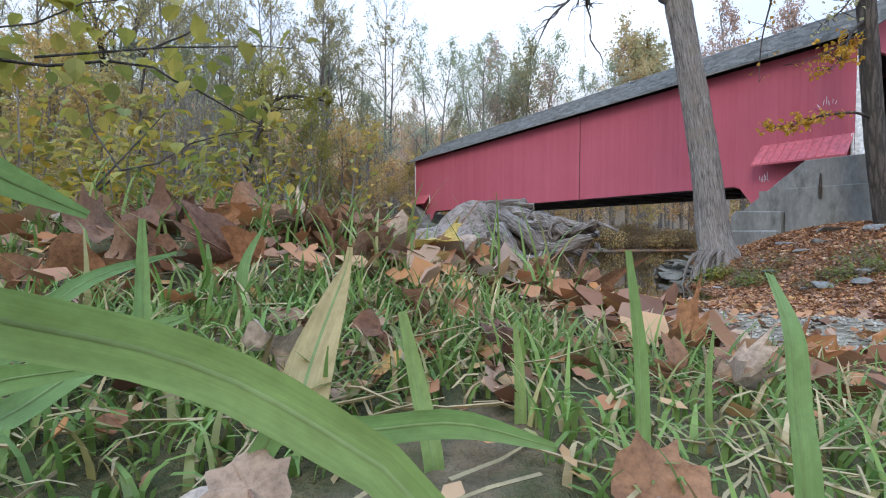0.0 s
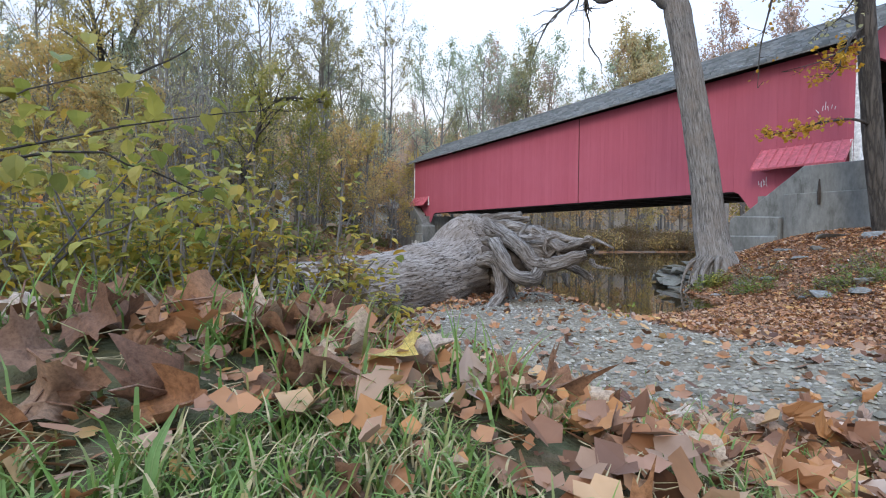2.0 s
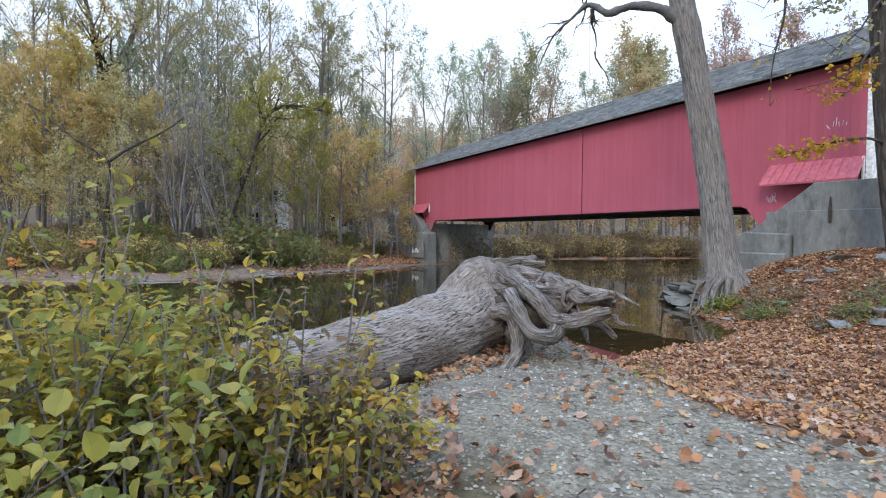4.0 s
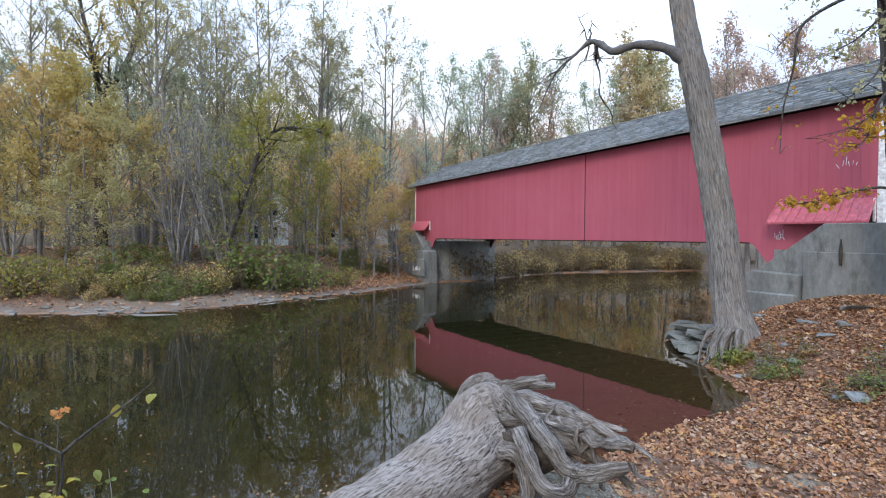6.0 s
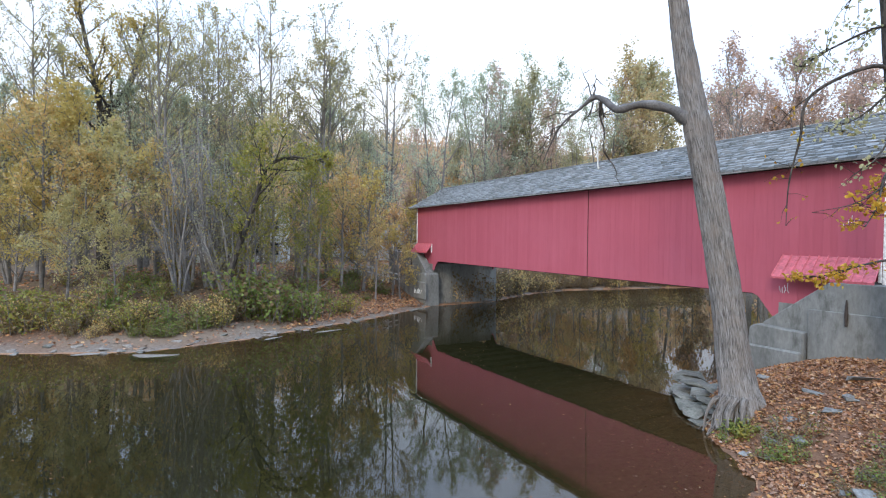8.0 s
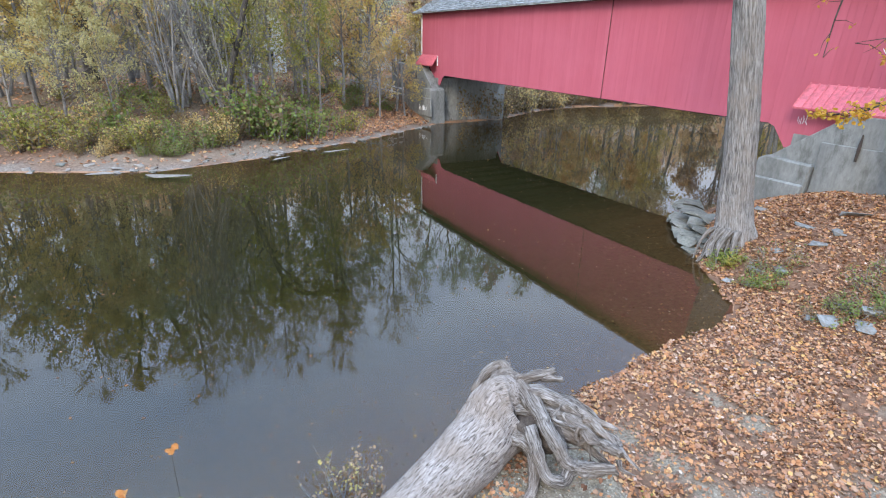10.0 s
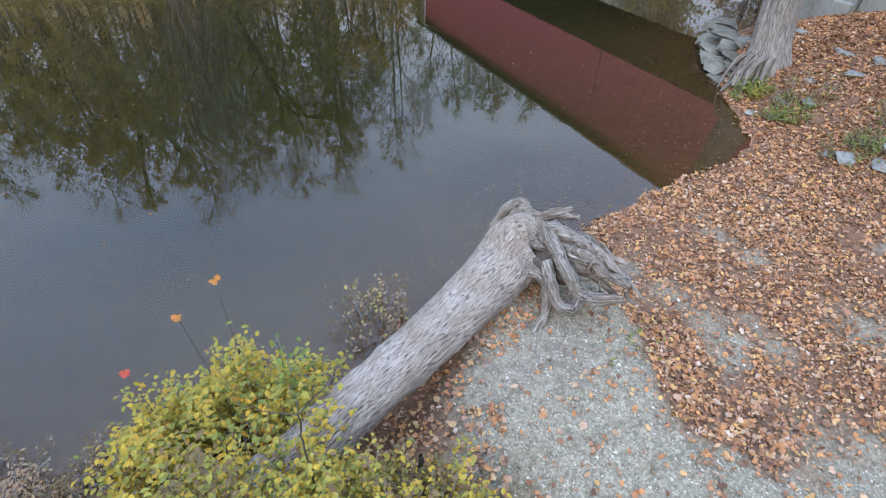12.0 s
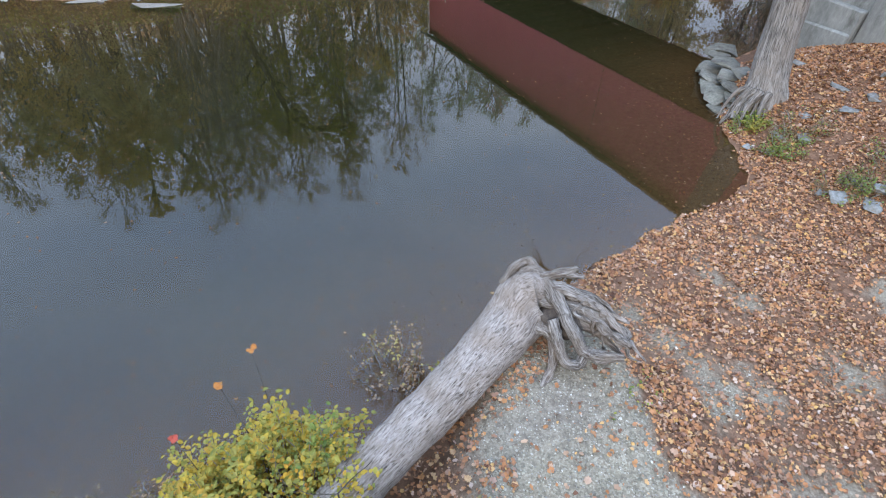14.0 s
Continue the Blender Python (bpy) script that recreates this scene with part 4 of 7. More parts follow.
# each kind: its looks (label, bark, leaves), its shape, and its places (x, y, height of the top)
TALL = dict(height=20, r=0.15, first=0.36, limbs=20, reach=0.27, leaves=6000, leaf=0.125, cluster=0.26, stems=2, splay=0.07, low=0.8)
BROAD = dict(height=10, r=0.11, first=0.15, limbs=24, reach=0.38, leaves=4700, leaf=0.16, rise=0.04, cluster=0.3, low=0.8)
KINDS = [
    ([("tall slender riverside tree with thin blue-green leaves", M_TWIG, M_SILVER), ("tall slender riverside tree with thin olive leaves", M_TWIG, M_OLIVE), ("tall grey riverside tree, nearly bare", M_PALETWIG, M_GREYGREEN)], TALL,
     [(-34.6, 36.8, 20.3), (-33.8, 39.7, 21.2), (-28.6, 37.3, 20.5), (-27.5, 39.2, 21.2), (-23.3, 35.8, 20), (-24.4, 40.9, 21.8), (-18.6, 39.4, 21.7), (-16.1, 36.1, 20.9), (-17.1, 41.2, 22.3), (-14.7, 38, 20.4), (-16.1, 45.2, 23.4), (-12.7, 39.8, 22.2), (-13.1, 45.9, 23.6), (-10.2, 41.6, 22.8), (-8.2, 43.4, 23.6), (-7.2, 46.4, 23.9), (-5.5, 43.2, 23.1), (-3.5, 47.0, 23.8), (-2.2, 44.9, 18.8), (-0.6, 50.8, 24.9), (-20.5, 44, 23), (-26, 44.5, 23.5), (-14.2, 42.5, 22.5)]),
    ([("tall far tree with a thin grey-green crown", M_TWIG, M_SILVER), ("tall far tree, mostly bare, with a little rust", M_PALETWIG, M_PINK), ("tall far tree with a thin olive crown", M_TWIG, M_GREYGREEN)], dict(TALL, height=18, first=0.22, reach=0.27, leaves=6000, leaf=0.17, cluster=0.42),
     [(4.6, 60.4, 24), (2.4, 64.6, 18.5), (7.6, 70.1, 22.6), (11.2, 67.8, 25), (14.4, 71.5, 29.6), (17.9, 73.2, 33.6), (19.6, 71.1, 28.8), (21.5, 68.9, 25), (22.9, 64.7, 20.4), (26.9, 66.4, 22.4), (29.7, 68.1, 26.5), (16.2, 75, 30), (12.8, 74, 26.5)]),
    ([("far autumn tree with a dull gold crown", M_TWIG, M_HAZEGOLD), ("far tree with an olive and gold crown", M_TWIG, M_GREYGREEN), ("far autumn tree with a gold-olive crown", M_TWIG, M_HAZEGOLD)], dict(BROAD, height=14, first=0.25, limbs=24, reach=0.27, leaves=4200, leaf=0.2, cluster=0.4),
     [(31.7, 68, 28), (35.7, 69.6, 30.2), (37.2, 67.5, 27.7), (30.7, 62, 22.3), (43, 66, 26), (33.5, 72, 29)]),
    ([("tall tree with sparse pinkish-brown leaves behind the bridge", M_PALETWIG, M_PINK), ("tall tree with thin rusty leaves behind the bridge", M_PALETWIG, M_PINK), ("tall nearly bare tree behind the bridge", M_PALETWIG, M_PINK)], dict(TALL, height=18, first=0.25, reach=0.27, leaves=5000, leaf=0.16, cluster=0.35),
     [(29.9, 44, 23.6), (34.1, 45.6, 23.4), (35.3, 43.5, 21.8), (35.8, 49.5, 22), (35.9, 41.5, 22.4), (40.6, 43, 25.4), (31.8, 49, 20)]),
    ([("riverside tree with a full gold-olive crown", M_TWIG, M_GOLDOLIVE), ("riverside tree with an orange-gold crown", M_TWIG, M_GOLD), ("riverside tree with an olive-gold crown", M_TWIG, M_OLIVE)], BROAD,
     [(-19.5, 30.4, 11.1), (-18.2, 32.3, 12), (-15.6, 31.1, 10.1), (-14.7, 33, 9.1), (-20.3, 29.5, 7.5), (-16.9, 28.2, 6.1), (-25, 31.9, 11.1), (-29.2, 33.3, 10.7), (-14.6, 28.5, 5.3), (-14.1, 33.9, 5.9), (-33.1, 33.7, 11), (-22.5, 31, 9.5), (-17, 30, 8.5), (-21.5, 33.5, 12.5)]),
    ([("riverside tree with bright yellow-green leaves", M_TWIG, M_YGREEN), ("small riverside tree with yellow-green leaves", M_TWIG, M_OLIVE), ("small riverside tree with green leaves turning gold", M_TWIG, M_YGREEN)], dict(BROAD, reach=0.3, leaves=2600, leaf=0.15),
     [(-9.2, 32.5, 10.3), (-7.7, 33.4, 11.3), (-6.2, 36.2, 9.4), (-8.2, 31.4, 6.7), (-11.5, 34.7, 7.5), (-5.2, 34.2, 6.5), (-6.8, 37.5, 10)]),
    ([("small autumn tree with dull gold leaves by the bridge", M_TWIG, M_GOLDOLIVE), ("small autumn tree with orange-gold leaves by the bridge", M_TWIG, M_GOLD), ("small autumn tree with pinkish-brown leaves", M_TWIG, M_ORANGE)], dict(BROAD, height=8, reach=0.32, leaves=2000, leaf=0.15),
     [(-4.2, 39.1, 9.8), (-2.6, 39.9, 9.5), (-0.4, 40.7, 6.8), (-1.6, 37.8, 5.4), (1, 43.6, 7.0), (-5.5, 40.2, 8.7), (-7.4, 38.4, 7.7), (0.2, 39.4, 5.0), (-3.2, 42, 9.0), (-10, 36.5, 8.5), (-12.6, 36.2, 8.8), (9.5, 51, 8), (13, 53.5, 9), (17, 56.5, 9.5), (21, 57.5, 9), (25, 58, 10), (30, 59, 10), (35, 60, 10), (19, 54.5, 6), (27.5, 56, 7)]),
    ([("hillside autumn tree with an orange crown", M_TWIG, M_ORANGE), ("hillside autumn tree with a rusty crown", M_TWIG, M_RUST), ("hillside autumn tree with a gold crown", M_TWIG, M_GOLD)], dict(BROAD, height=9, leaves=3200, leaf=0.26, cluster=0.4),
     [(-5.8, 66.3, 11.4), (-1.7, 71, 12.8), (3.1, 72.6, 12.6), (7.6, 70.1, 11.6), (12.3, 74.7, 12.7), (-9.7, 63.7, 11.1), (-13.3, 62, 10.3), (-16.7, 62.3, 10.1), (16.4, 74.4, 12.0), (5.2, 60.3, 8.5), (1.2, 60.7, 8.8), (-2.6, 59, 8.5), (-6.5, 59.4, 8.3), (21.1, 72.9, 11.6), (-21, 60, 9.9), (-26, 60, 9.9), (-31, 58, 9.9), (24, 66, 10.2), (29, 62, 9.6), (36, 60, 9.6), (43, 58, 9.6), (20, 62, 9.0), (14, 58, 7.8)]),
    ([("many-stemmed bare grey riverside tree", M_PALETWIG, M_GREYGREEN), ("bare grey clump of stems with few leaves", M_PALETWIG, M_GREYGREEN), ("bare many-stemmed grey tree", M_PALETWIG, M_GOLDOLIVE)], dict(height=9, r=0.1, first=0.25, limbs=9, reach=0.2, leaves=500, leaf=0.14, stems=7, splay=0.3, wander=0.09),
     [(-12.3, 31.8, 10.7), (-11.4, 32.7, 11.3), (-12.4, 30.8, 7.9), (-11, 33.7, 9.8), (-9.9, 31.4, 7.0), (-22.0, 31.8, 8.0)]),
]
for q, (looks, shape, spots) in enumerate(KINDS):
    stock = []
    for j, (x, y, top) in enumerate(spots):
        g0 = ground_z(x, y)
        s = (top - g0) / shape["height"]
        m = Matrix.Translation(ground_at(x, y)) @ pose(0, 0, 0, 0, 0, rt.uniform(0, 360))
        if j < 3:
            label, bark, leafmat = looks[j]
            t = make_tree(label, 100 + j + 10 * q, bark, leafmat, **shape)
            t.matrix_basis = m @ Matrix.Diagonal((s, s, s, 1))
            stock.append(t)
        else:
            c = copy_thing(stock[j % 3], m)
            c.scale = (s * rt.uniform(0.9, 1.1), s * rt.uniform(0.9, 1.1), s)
# one crooked dark tree that leans out over the brush, and the old forked one behind it
make_tree("crooked dark riverside tree with sparse yellow-green leaves", 61, M_DARKBARK, M_YGREEN, ground_at(-9.8, 30.5), height=9, r=0.22, first=0.3, limbs=16, reach=0.26, leaves=2200, leaf=0.15, cluster=0.25, path=[(0, 0, 0), (0.35, 0, 2.2), (1.0, 0, 4.1), (1.8, -0.1, 6.4), (2.4, -0.1, 8.0), (3.7, -0.2, 8.6), (5.6, -0.4, 8.3)])
make_tree("old dark forked tree with rusty leaves high up", 62, M_DARKBARK, M_GOLD, ground_at(-21.9, 40.7), height=18, r=0.42, first=0.35, limbs=18, reach=0.2, leaves=3200, leaf=0.17, path=[(0, 0, 0), (0, 0, 6), (0.1, 0, 11), (1.5, 0, 13.2), (2.6, 0, 16), (3.0, 0, 18.5)])
make_tree("old dark forked tree with rusty leaves high up", 63, M_DARKBARK, M_GOLD, ground_at(-22.2, 40.9), height=18, r=0.34, first=0.4, limbs=16, reach=0.2, leaves=2800, leaf=0.17, path=[(0, 0, 0), (0, 0, 6), (0, 0, 11.5), (-0.3, 0, 14), (-1.2, 0, 18), (-1.5, 0, 20.5)])
# ---------------------------------------------------------------- fallen trunk with its root plate
def lerp_list(vals, t):
    x = t * (len(vals) - 1)
    k = min(len(vals) - 2, int(x))
    return vals[k] + (vals[k + 1] - vals[k]) * (x - k)


def barky_tube(pts, radii, rings, sides, depth, ridges, seed, flare=None, lump=0.09, pace=1.5):
    """A trunk with real furrows: ridges that wander along it."""
    path = spline(pts, rings)
    pile = Pile()
    u = Vector((0.2, 0.9, 0.1))
    run = 0.0
    for i, p in enumerate(path):
        d = (path[min(i + 1, rings)] - path[max(i - 1, 0)]).normalized()
        u = (u - d * u.dot(d)).normalized()
        w = d.cross(u)
        run += (path[i] - path[i - 1]).length if i else 0
        r = lerp_list(radii, i / rings)
        for k in range(sides):
            a = 2 * math.pi * k / sides
            c, s = math.cos(a), math.sin(a)
            big = noise.noise(Vector((c * 1.3 + seed, s * 1.3, run * pace * 0.75)))
            fur = noise.noise(Vector((c * ridges * 0.32 + seed, s * ridges * 0.32, run * pace)))
            fine = noise.noise(Vector((c * ridges * 0.8, s * ridges * 0.8 + seed, run * pace * 2.7)))
            rr = r * (1 + lump * big) + depth * (abs(fur) * 2 - 0.5) + depth * 0.4 * fine
            if flare:
                rr += flare(i / rings, a)
            pile.v.append(tuple(p + (u * c + w * s) * rr))
            pile.g.append((c * r + seed, s * r, run))
    for i in range(rings):
        for k in range(sides):
            k2 = (k + 1) % sides
            pile.f.append((i * sides + k, i * sides + k2, (i + 1) * sides + k2, (i + 1) * sides + k))
    pile.f.append(tuple(range(sides))[::-1])
    pile.f.append(tuple(rings * sides + k for k in range(sides)))
    return pile


def root_part(parent, pts, radii, seed, sides=18, rings=None, mat=None):
    """A sinewy root: twisted lobes, swellings, grain along it."""
    n = rings or 12 * (len(pts) - 1)
    path = spline(pts, n)
    jig = [p + Vector((noise.noise(p * 5 + Vector((seed, 0, 0))), noise.noise(p * 5 + Vector((0, seed, 0))), noise.noise(p * 5 + Vector((0, 0, seed))))) * 0.018 for p in path]
    fat = [lerp_list(radii, i / n) * (1 + 0.22 * noise.noise(Vector((i * 0.3, seed, 0)))) for i in range(n + 1)]
    pile = barky_tube(jig, fat, n, sides, 0.16 * max(radii), 5, seed, None, 0.35, 5.0)
    return grain_part("root", pile, mat or M_ROOT, parent)


# near-black wood: the shade in the gaps between roots, put into colour
M_GAP_SHADE = mottled("root_gap_shade", (0.045, 0.035, 0.028), (0.12, 0.098, 0.082), 3.0, 26, 0.95, 0.1, 0.9, 0.02)
M_ROOT = driftwood_material("weathered_root_wood", (0.075, 0.06, 0.05), (0.17, 0.148, 0.13), (0.34, 0.315, 0.285), 70, 8, 0.2, 1.0, (0.21, 0.165, 0.13))


def along_z(a, b):
    """A frame at a whose z axis points to b."""
    return Matrix.Translation(a) @ (Vector(b) - Vector(a)).to_track_quat("Z", "Y").to_matrix().to_4x4()


def build_log():
    log = thing("fallen_tree", "weathered grey fallen trunk with broken root plate at the water's edge", "fallen tree")
    axis = along_z((-2.3, 2.32, -0.20), (0.65, 5.12, -0.08))
    inv = axis.inverted()
    pts = [(-2.2, 2.2, -0.22), (-1.54, 2.89, -0.19), (-0.89, 3.56, -0.17), (-0.03, 4.42, -0.15), (0.62, 5.10, -0.08), (0.92, 5.42, 0.06), (1.12, 5.50, 0.16), (1.3, 5.40, 0.18)]
    local = [inv @ Vector(p) for p in pts]

    def flare(t, a):
        return 0.10 * smooth(0.55, 0.8, t) * (0.5 + 0.5 * math.sin(3 * a + 1.0)) * (1 - smooth(0.93, 1.0, t))

    pile = barky_tube(local, [0.25, 0.262, 0.28, 0.31, 0.38, 0.41, 0.36, 0.16], 320, 150, 0.010, 30, 4.0, flare, 0.10, 4.0)
    tr = grain_part("trunk", pile, M_DRIFT, log)
    tr.matrix_local = axis
    # core mass coloured dark so the gaps between the roots read as shaded
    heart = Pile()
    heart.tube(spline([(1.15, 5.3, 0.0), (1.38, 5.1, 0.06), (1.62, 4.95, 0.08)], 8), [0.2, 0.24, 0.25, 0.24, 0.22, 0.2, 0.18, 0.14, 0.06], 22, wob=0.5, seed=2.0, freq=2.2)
    data_part("root_crown", heart.v, heart.f, M_GAP_SHADE, log, smooth=True)
    R = [
        ([(0.90, 5.62, 0.40), (1.11, 5.57, 0.49), (1.30, 5.17, 0.37), (1.40, 4.87, 0.27), (1.50, 4.70, 0.11), (1.58, 4.60, 0.05), (1.76, 4.50, 0.10), (1.97, 4.42, 0.17)], [0.10, 0.098, 0.09, 0.082, 0.078, 0.078, 0.068, 0.045]),
        ([(1.05, 5.50, 0.38), (1.50, 5.28, 0.42), (1.84, 5.06, 0.32), (2.06, 4.62, 0.24)], [0.12, 0.085, 0.065, 0.03]),
        ([(1.15, 5.35, 0.25), (1.62, 5.08, 0.28), (1.88, 4.78, 0.24), (2.03, 4.46, 0.30)], [0.12, 0.075, 0.06, 0.03]),
        ([(1.20, 4.98, 0.28), (1.24, 4.74, 0.12), (1.31, 4.55, -0.03), (1.48, 4.52, -0.07), (1.58, 4.60, 0.03)], [0.08, 0.072, 0.066, 0.066, 0.06]),
        ([(0.98, 5.12, 0.05), (1.18, 4.90, 0.08), (1.22, 4.70, -0.17), (1.05, 4.42, -0.34), (0.86, 4.24, -0.42)], [0.12, 0.07, 0.06, 0.05, 0.025]),
        ([(1.12, 5.50, 0.48), (1.38, 5.52, 0.55), (1.62, 5.57, 0.575)], [0.08, 0.065, 0.045]),
        ([(1.40, 5.52, 0.55), (1.58, 5.47, 0.53), (1.69, 5.44, 0.535)], [0.05, 0.04, 0.028]),
        ([(0.66, 5.66, 0.24), (0.84, 5.78, 0.44), (1.01, 5.79, 0.53), (1.08, 5.62, 0.50)], [0.05, 0.06, 0.06, 0.07]),
        ([(1.20, 5.2, 0.0), (1.36, 5.02, -0.28), (1.42, 4.92, -0.62)], [0.14, 0.10, 0.06]),
        ([(1.45, 5.1, 0.2), (1.74, 4.92, 0.12), (1.96, 4.70, 0.02), (2.10, 4.6, -0.1)], [0.09, 0.06, 0.04, 0.02]),
        ([(1.3, 5.35, 0.42), (1.62, 5.3, 0.42), (1.85, 5.22, 0.34), (2.1, 5.05, 0.2)], [0.06, 0.05, 0.04, 0.015]),
        ([(1.80, 5.0, 0.34), (2.0, 4.95, 0.30), (2.16, 4.84, 0.3)], [0.05, 0.035, 0.012]),
        ([(1.60, 5.10, 0.30), (1.86, 4.94, 0.24), (2.08, 4.78, 0.22), (2.14, 4.68, 0.20)], [0.07, 0.075, 0.055, 0.025]),
        ([(0.95, 4.5, -0.3), (0.7, 4.32, -0.40), (0.5, 4.2, -0.42)], [0.03, 0.025, 0.01]),
    ]
    for i, (p, r) in enumerate(R):
        root_part(log, p, r, 3.1 * i + 1)
    rng = random.Random(12)
    for i in range(22):
        # broken rootlets bristling from the plate
        a = Vector((rng.uniform(1.35, 2.1), 0, rng.uniform(-0.05, 0.4)))
        a.y = 5.45 - (a.x - 1.1) * 0.85 + rng.uniform(-0.12, 0.12)
        d = Vector((rng.uniform(0.0, 0.9), rng.uniform(-1.0, 0.1), rng.uniform(-0.9, 0.35))).normalized()
        ln = rng.uniform(0.1, 0.34)
        root_part(log, [a, a + d * ln * 0.5 + rnd_dir(rng) * 0.04, a + d * ln + rnd_dir(rng) * 0.07], [rng.uniform(0.02, 0.04), 0.022, 0.008], 40 + i, 7, 8)
    return log


build_log()


def build_big_tree():
    t = thing("big_tree", "tall leaning tree with grey furrowed bark among bank rocks", "tree")
    axis = along_z((8.72, 12.70, -0.9), (8.12, 13.8, 6.9))
    inv = axis.inverted()
    pts = [(8.74, 12.66, -0.9), (8.70, 12.80, -0.1), (8.67, 12.98, 0.76), (8.60, 13.16, 2.07), (8.40, 13.45, 4.33), (8.12, 13.86, 7.01), (8.0, 14.13, 8.5), (7.85, 14.5, 11), (7.6, 14.8, 15)]

    def flare(f, a):
        return 0.26 * (1 - smooth(0.0, 0.15, f)) * (0.30 + 0.70 * max(0.0, math.sin(3 * a + 0.6)) ** 1.3) + 0.05 * (1 - smooth(0.0, 0.1, f)) * math.sin(7 * a)

    pile = barky_tube([inv @ Vector(p) for p in pts], [0.56, 0.47, 0.41, 0.375, 0.35, 0.335, 0.29, 0.22, 0.1], 220, 84, 0.026, 22, 9.0, flare, 0.07, 1.1)
    tr = grain_part("trunk", pile, M_TRUNK, t)
    tr.matrix_local = axis
    # the long pale scar where bark has come away
    for z0, z1, w, x0 in ((0.55, 1.75, 0.045, 8.50), (-0.1, 0.75, 0.06, 8.55), (1.2, 1.9, 0.025, 8.60)):
        sc = Pile()
        sc.tube(spline([(x0, 12.66 + 0.13 * (z0 + 0.5), z0), (x0 - 0.015, 12.665 + 0.13 * ((z0 + z1) / 2 + 0.5), (z0 + z1) / 2), (x0 - 0.03, 12.69 + 0.13 * (z1 + 0.5), z1)], 12), [w * (0.25 + math.sin(math.pi * (i + 0.6) / 13.2)) * (1 + 0.3 * math.sin(i * 2.3)) for i in range(13)], 8, wob=0.4, freq=2)
        data_part("scar", sc.v, sc.f, M_BAREWOOD, t, "pale strip of bare wood", True)
    rng = random.Random(5)
    # buttress roots and a fringe of thin roots down the washed-out bank
    for i in range(34):
        a = rng.uniform(2.7, 4.3)
        thick = i % 4 == 0
        x0, y0 = 8.7 + 0.42 * math.cos(a), 12.7 + 0.42 * math.sin(a)
        o = rng.uniform(0.15, 0.6)
        x1, y1 = 8.66 + (0.5 + o) * math.cos(a), 12.62 + (0.5 + o) * math.sin(a)
        z1 = max(WATER - 0.08, ground_z(x1, y1) - 0.12)
        r0 = rng.uniform(0.07, 0.11) if thick else rng.uniform(0.02, 0.045)
        z0 = -0.18 if thick else rng.uniform(-0.55, -0.3)
        mx, my = (x0 + x1) / 2 + rng.uniform(-0.12, 0.12), (y0 + y1) / 2 + rng.uniform(-0.12, 0.12)
        root_part(t, [(x0, y0, z0), ((x0 + mx) / 2, (y0 + my) / 2, z0 - 0.12), (mx, my, (z0 + z1) / 2 + 0.04), (x1, y1, z1)], [r0, r0 * 0.8, r0 * 0.55, r0 * 0.25], i * 1.7, 8, 14, M_TRUNK)
    limb = Pile()
    limb.tube(spline([(8.10, 13.80, 6.75), (7.94, 13.87, 6.98), (7.52, 14.06, 7.36), (6.89, 14.43, 7.59), (6.34, 14.88, 7.55), (6.12, 15.3, 7.92), (5.92, 15.62, 8.08), (5.51, 15.86, 7.74), (5.05, 16.09, 7.31), (4.75, 16.31, 6.66), (4.6, 16.42, 6.24)], 60), [lerp_list([0.26, 0.19, 0.135, 0.115, 0.105, 0.09, 0.075, 0.04, 0.03, 0.018, 0.008], i / 60) * (1 + 0.12 * math.sin(i * 0.9)) for i in range(61)], 12, wob=0.35, freq=2)
    lm = data_part("limb", limb.v, limb.f, M_LIMB, t, "crooked bare dark limb with hanging twigs", True)

    def twig(a, b, r, n, depth):
        pl = Pile()
        a, b = Vector(a), Vector(b)
        mid = [a]
        for k in range(1, n):
            mid.append(a.lerp(b, k / n) + rnd_dir(rng) * (b - a).length * 0.06)
        mid.append(b)
        pl.tube(mid, [r * (1 - 0.8 * k / n) for k in range(n + 1)], 5, cap=False)
        data_part("twig", pl.v, pl.f, M_DARKBARK, lm)
        if depth:
            for _ in range(4):
                q = mid[rng.randint(1, n - 1)]
                twig(q, q + rnd_dir(rng) * (b - a).length * rng.uniform(0.25, 0.5) + Vector((0, 0, -0.1)), r * 0.45, 4, depth - 1)

    twig((6.08, 15.45, 7.95), (6.21, 15.58, 6.67), 0.05, 6, 1)
    twig((6.21, 15.58, 6.67), (6.75, 15.52, 5.43), 0.032, 6, 0)
    twig((5.95, 15.6, 8.05), (5.95, 15.63, 8.82), 0.035, 5, 1)
    twig((5.92, 15.62, 8.05), (5.52, 15.67, 9.0), 0.025, 5, 1)
    twig((6.05, 15.4, 7.9), (6.12, 15.4, 7.35), 0.07, 4, 1)
    twig((5.51, 15.86, 7.74), (4.5, 16.2, 7.55), 0.03, 5, 1)
    twig((5.3, 15.95, 7.5), (4.3, 16.3, 6.9), 0.026, 5, 1)
    twig((5.05, 16.09, 7.31), (4.2, 16.5, 6.4), 0.022, 5, 1)
    twig((5.9, 15.6, 7.95), (5.5, 15.6, 7.0), 0.028, 5, 1)
    for k in range(5):
        up = Pile()
        b0 = Vector((7.85 - 0.06 * k, 14.5 + 0.08 * k, 11 + k))
        ang = k * 2.2
        e = b0 + Vector((math.cos(ang) * 3, math.sin(ang) * 3, 2.2))
        up.tube([b0, b0.lerp(e, 0.5) + Vector((0, 0, 0.4)), e], [0.11, 0.07, 0.02], 7, cap=False)
        data_part("limb", up.v, up.f, M_LIMB, t, smooth=True)
    return t


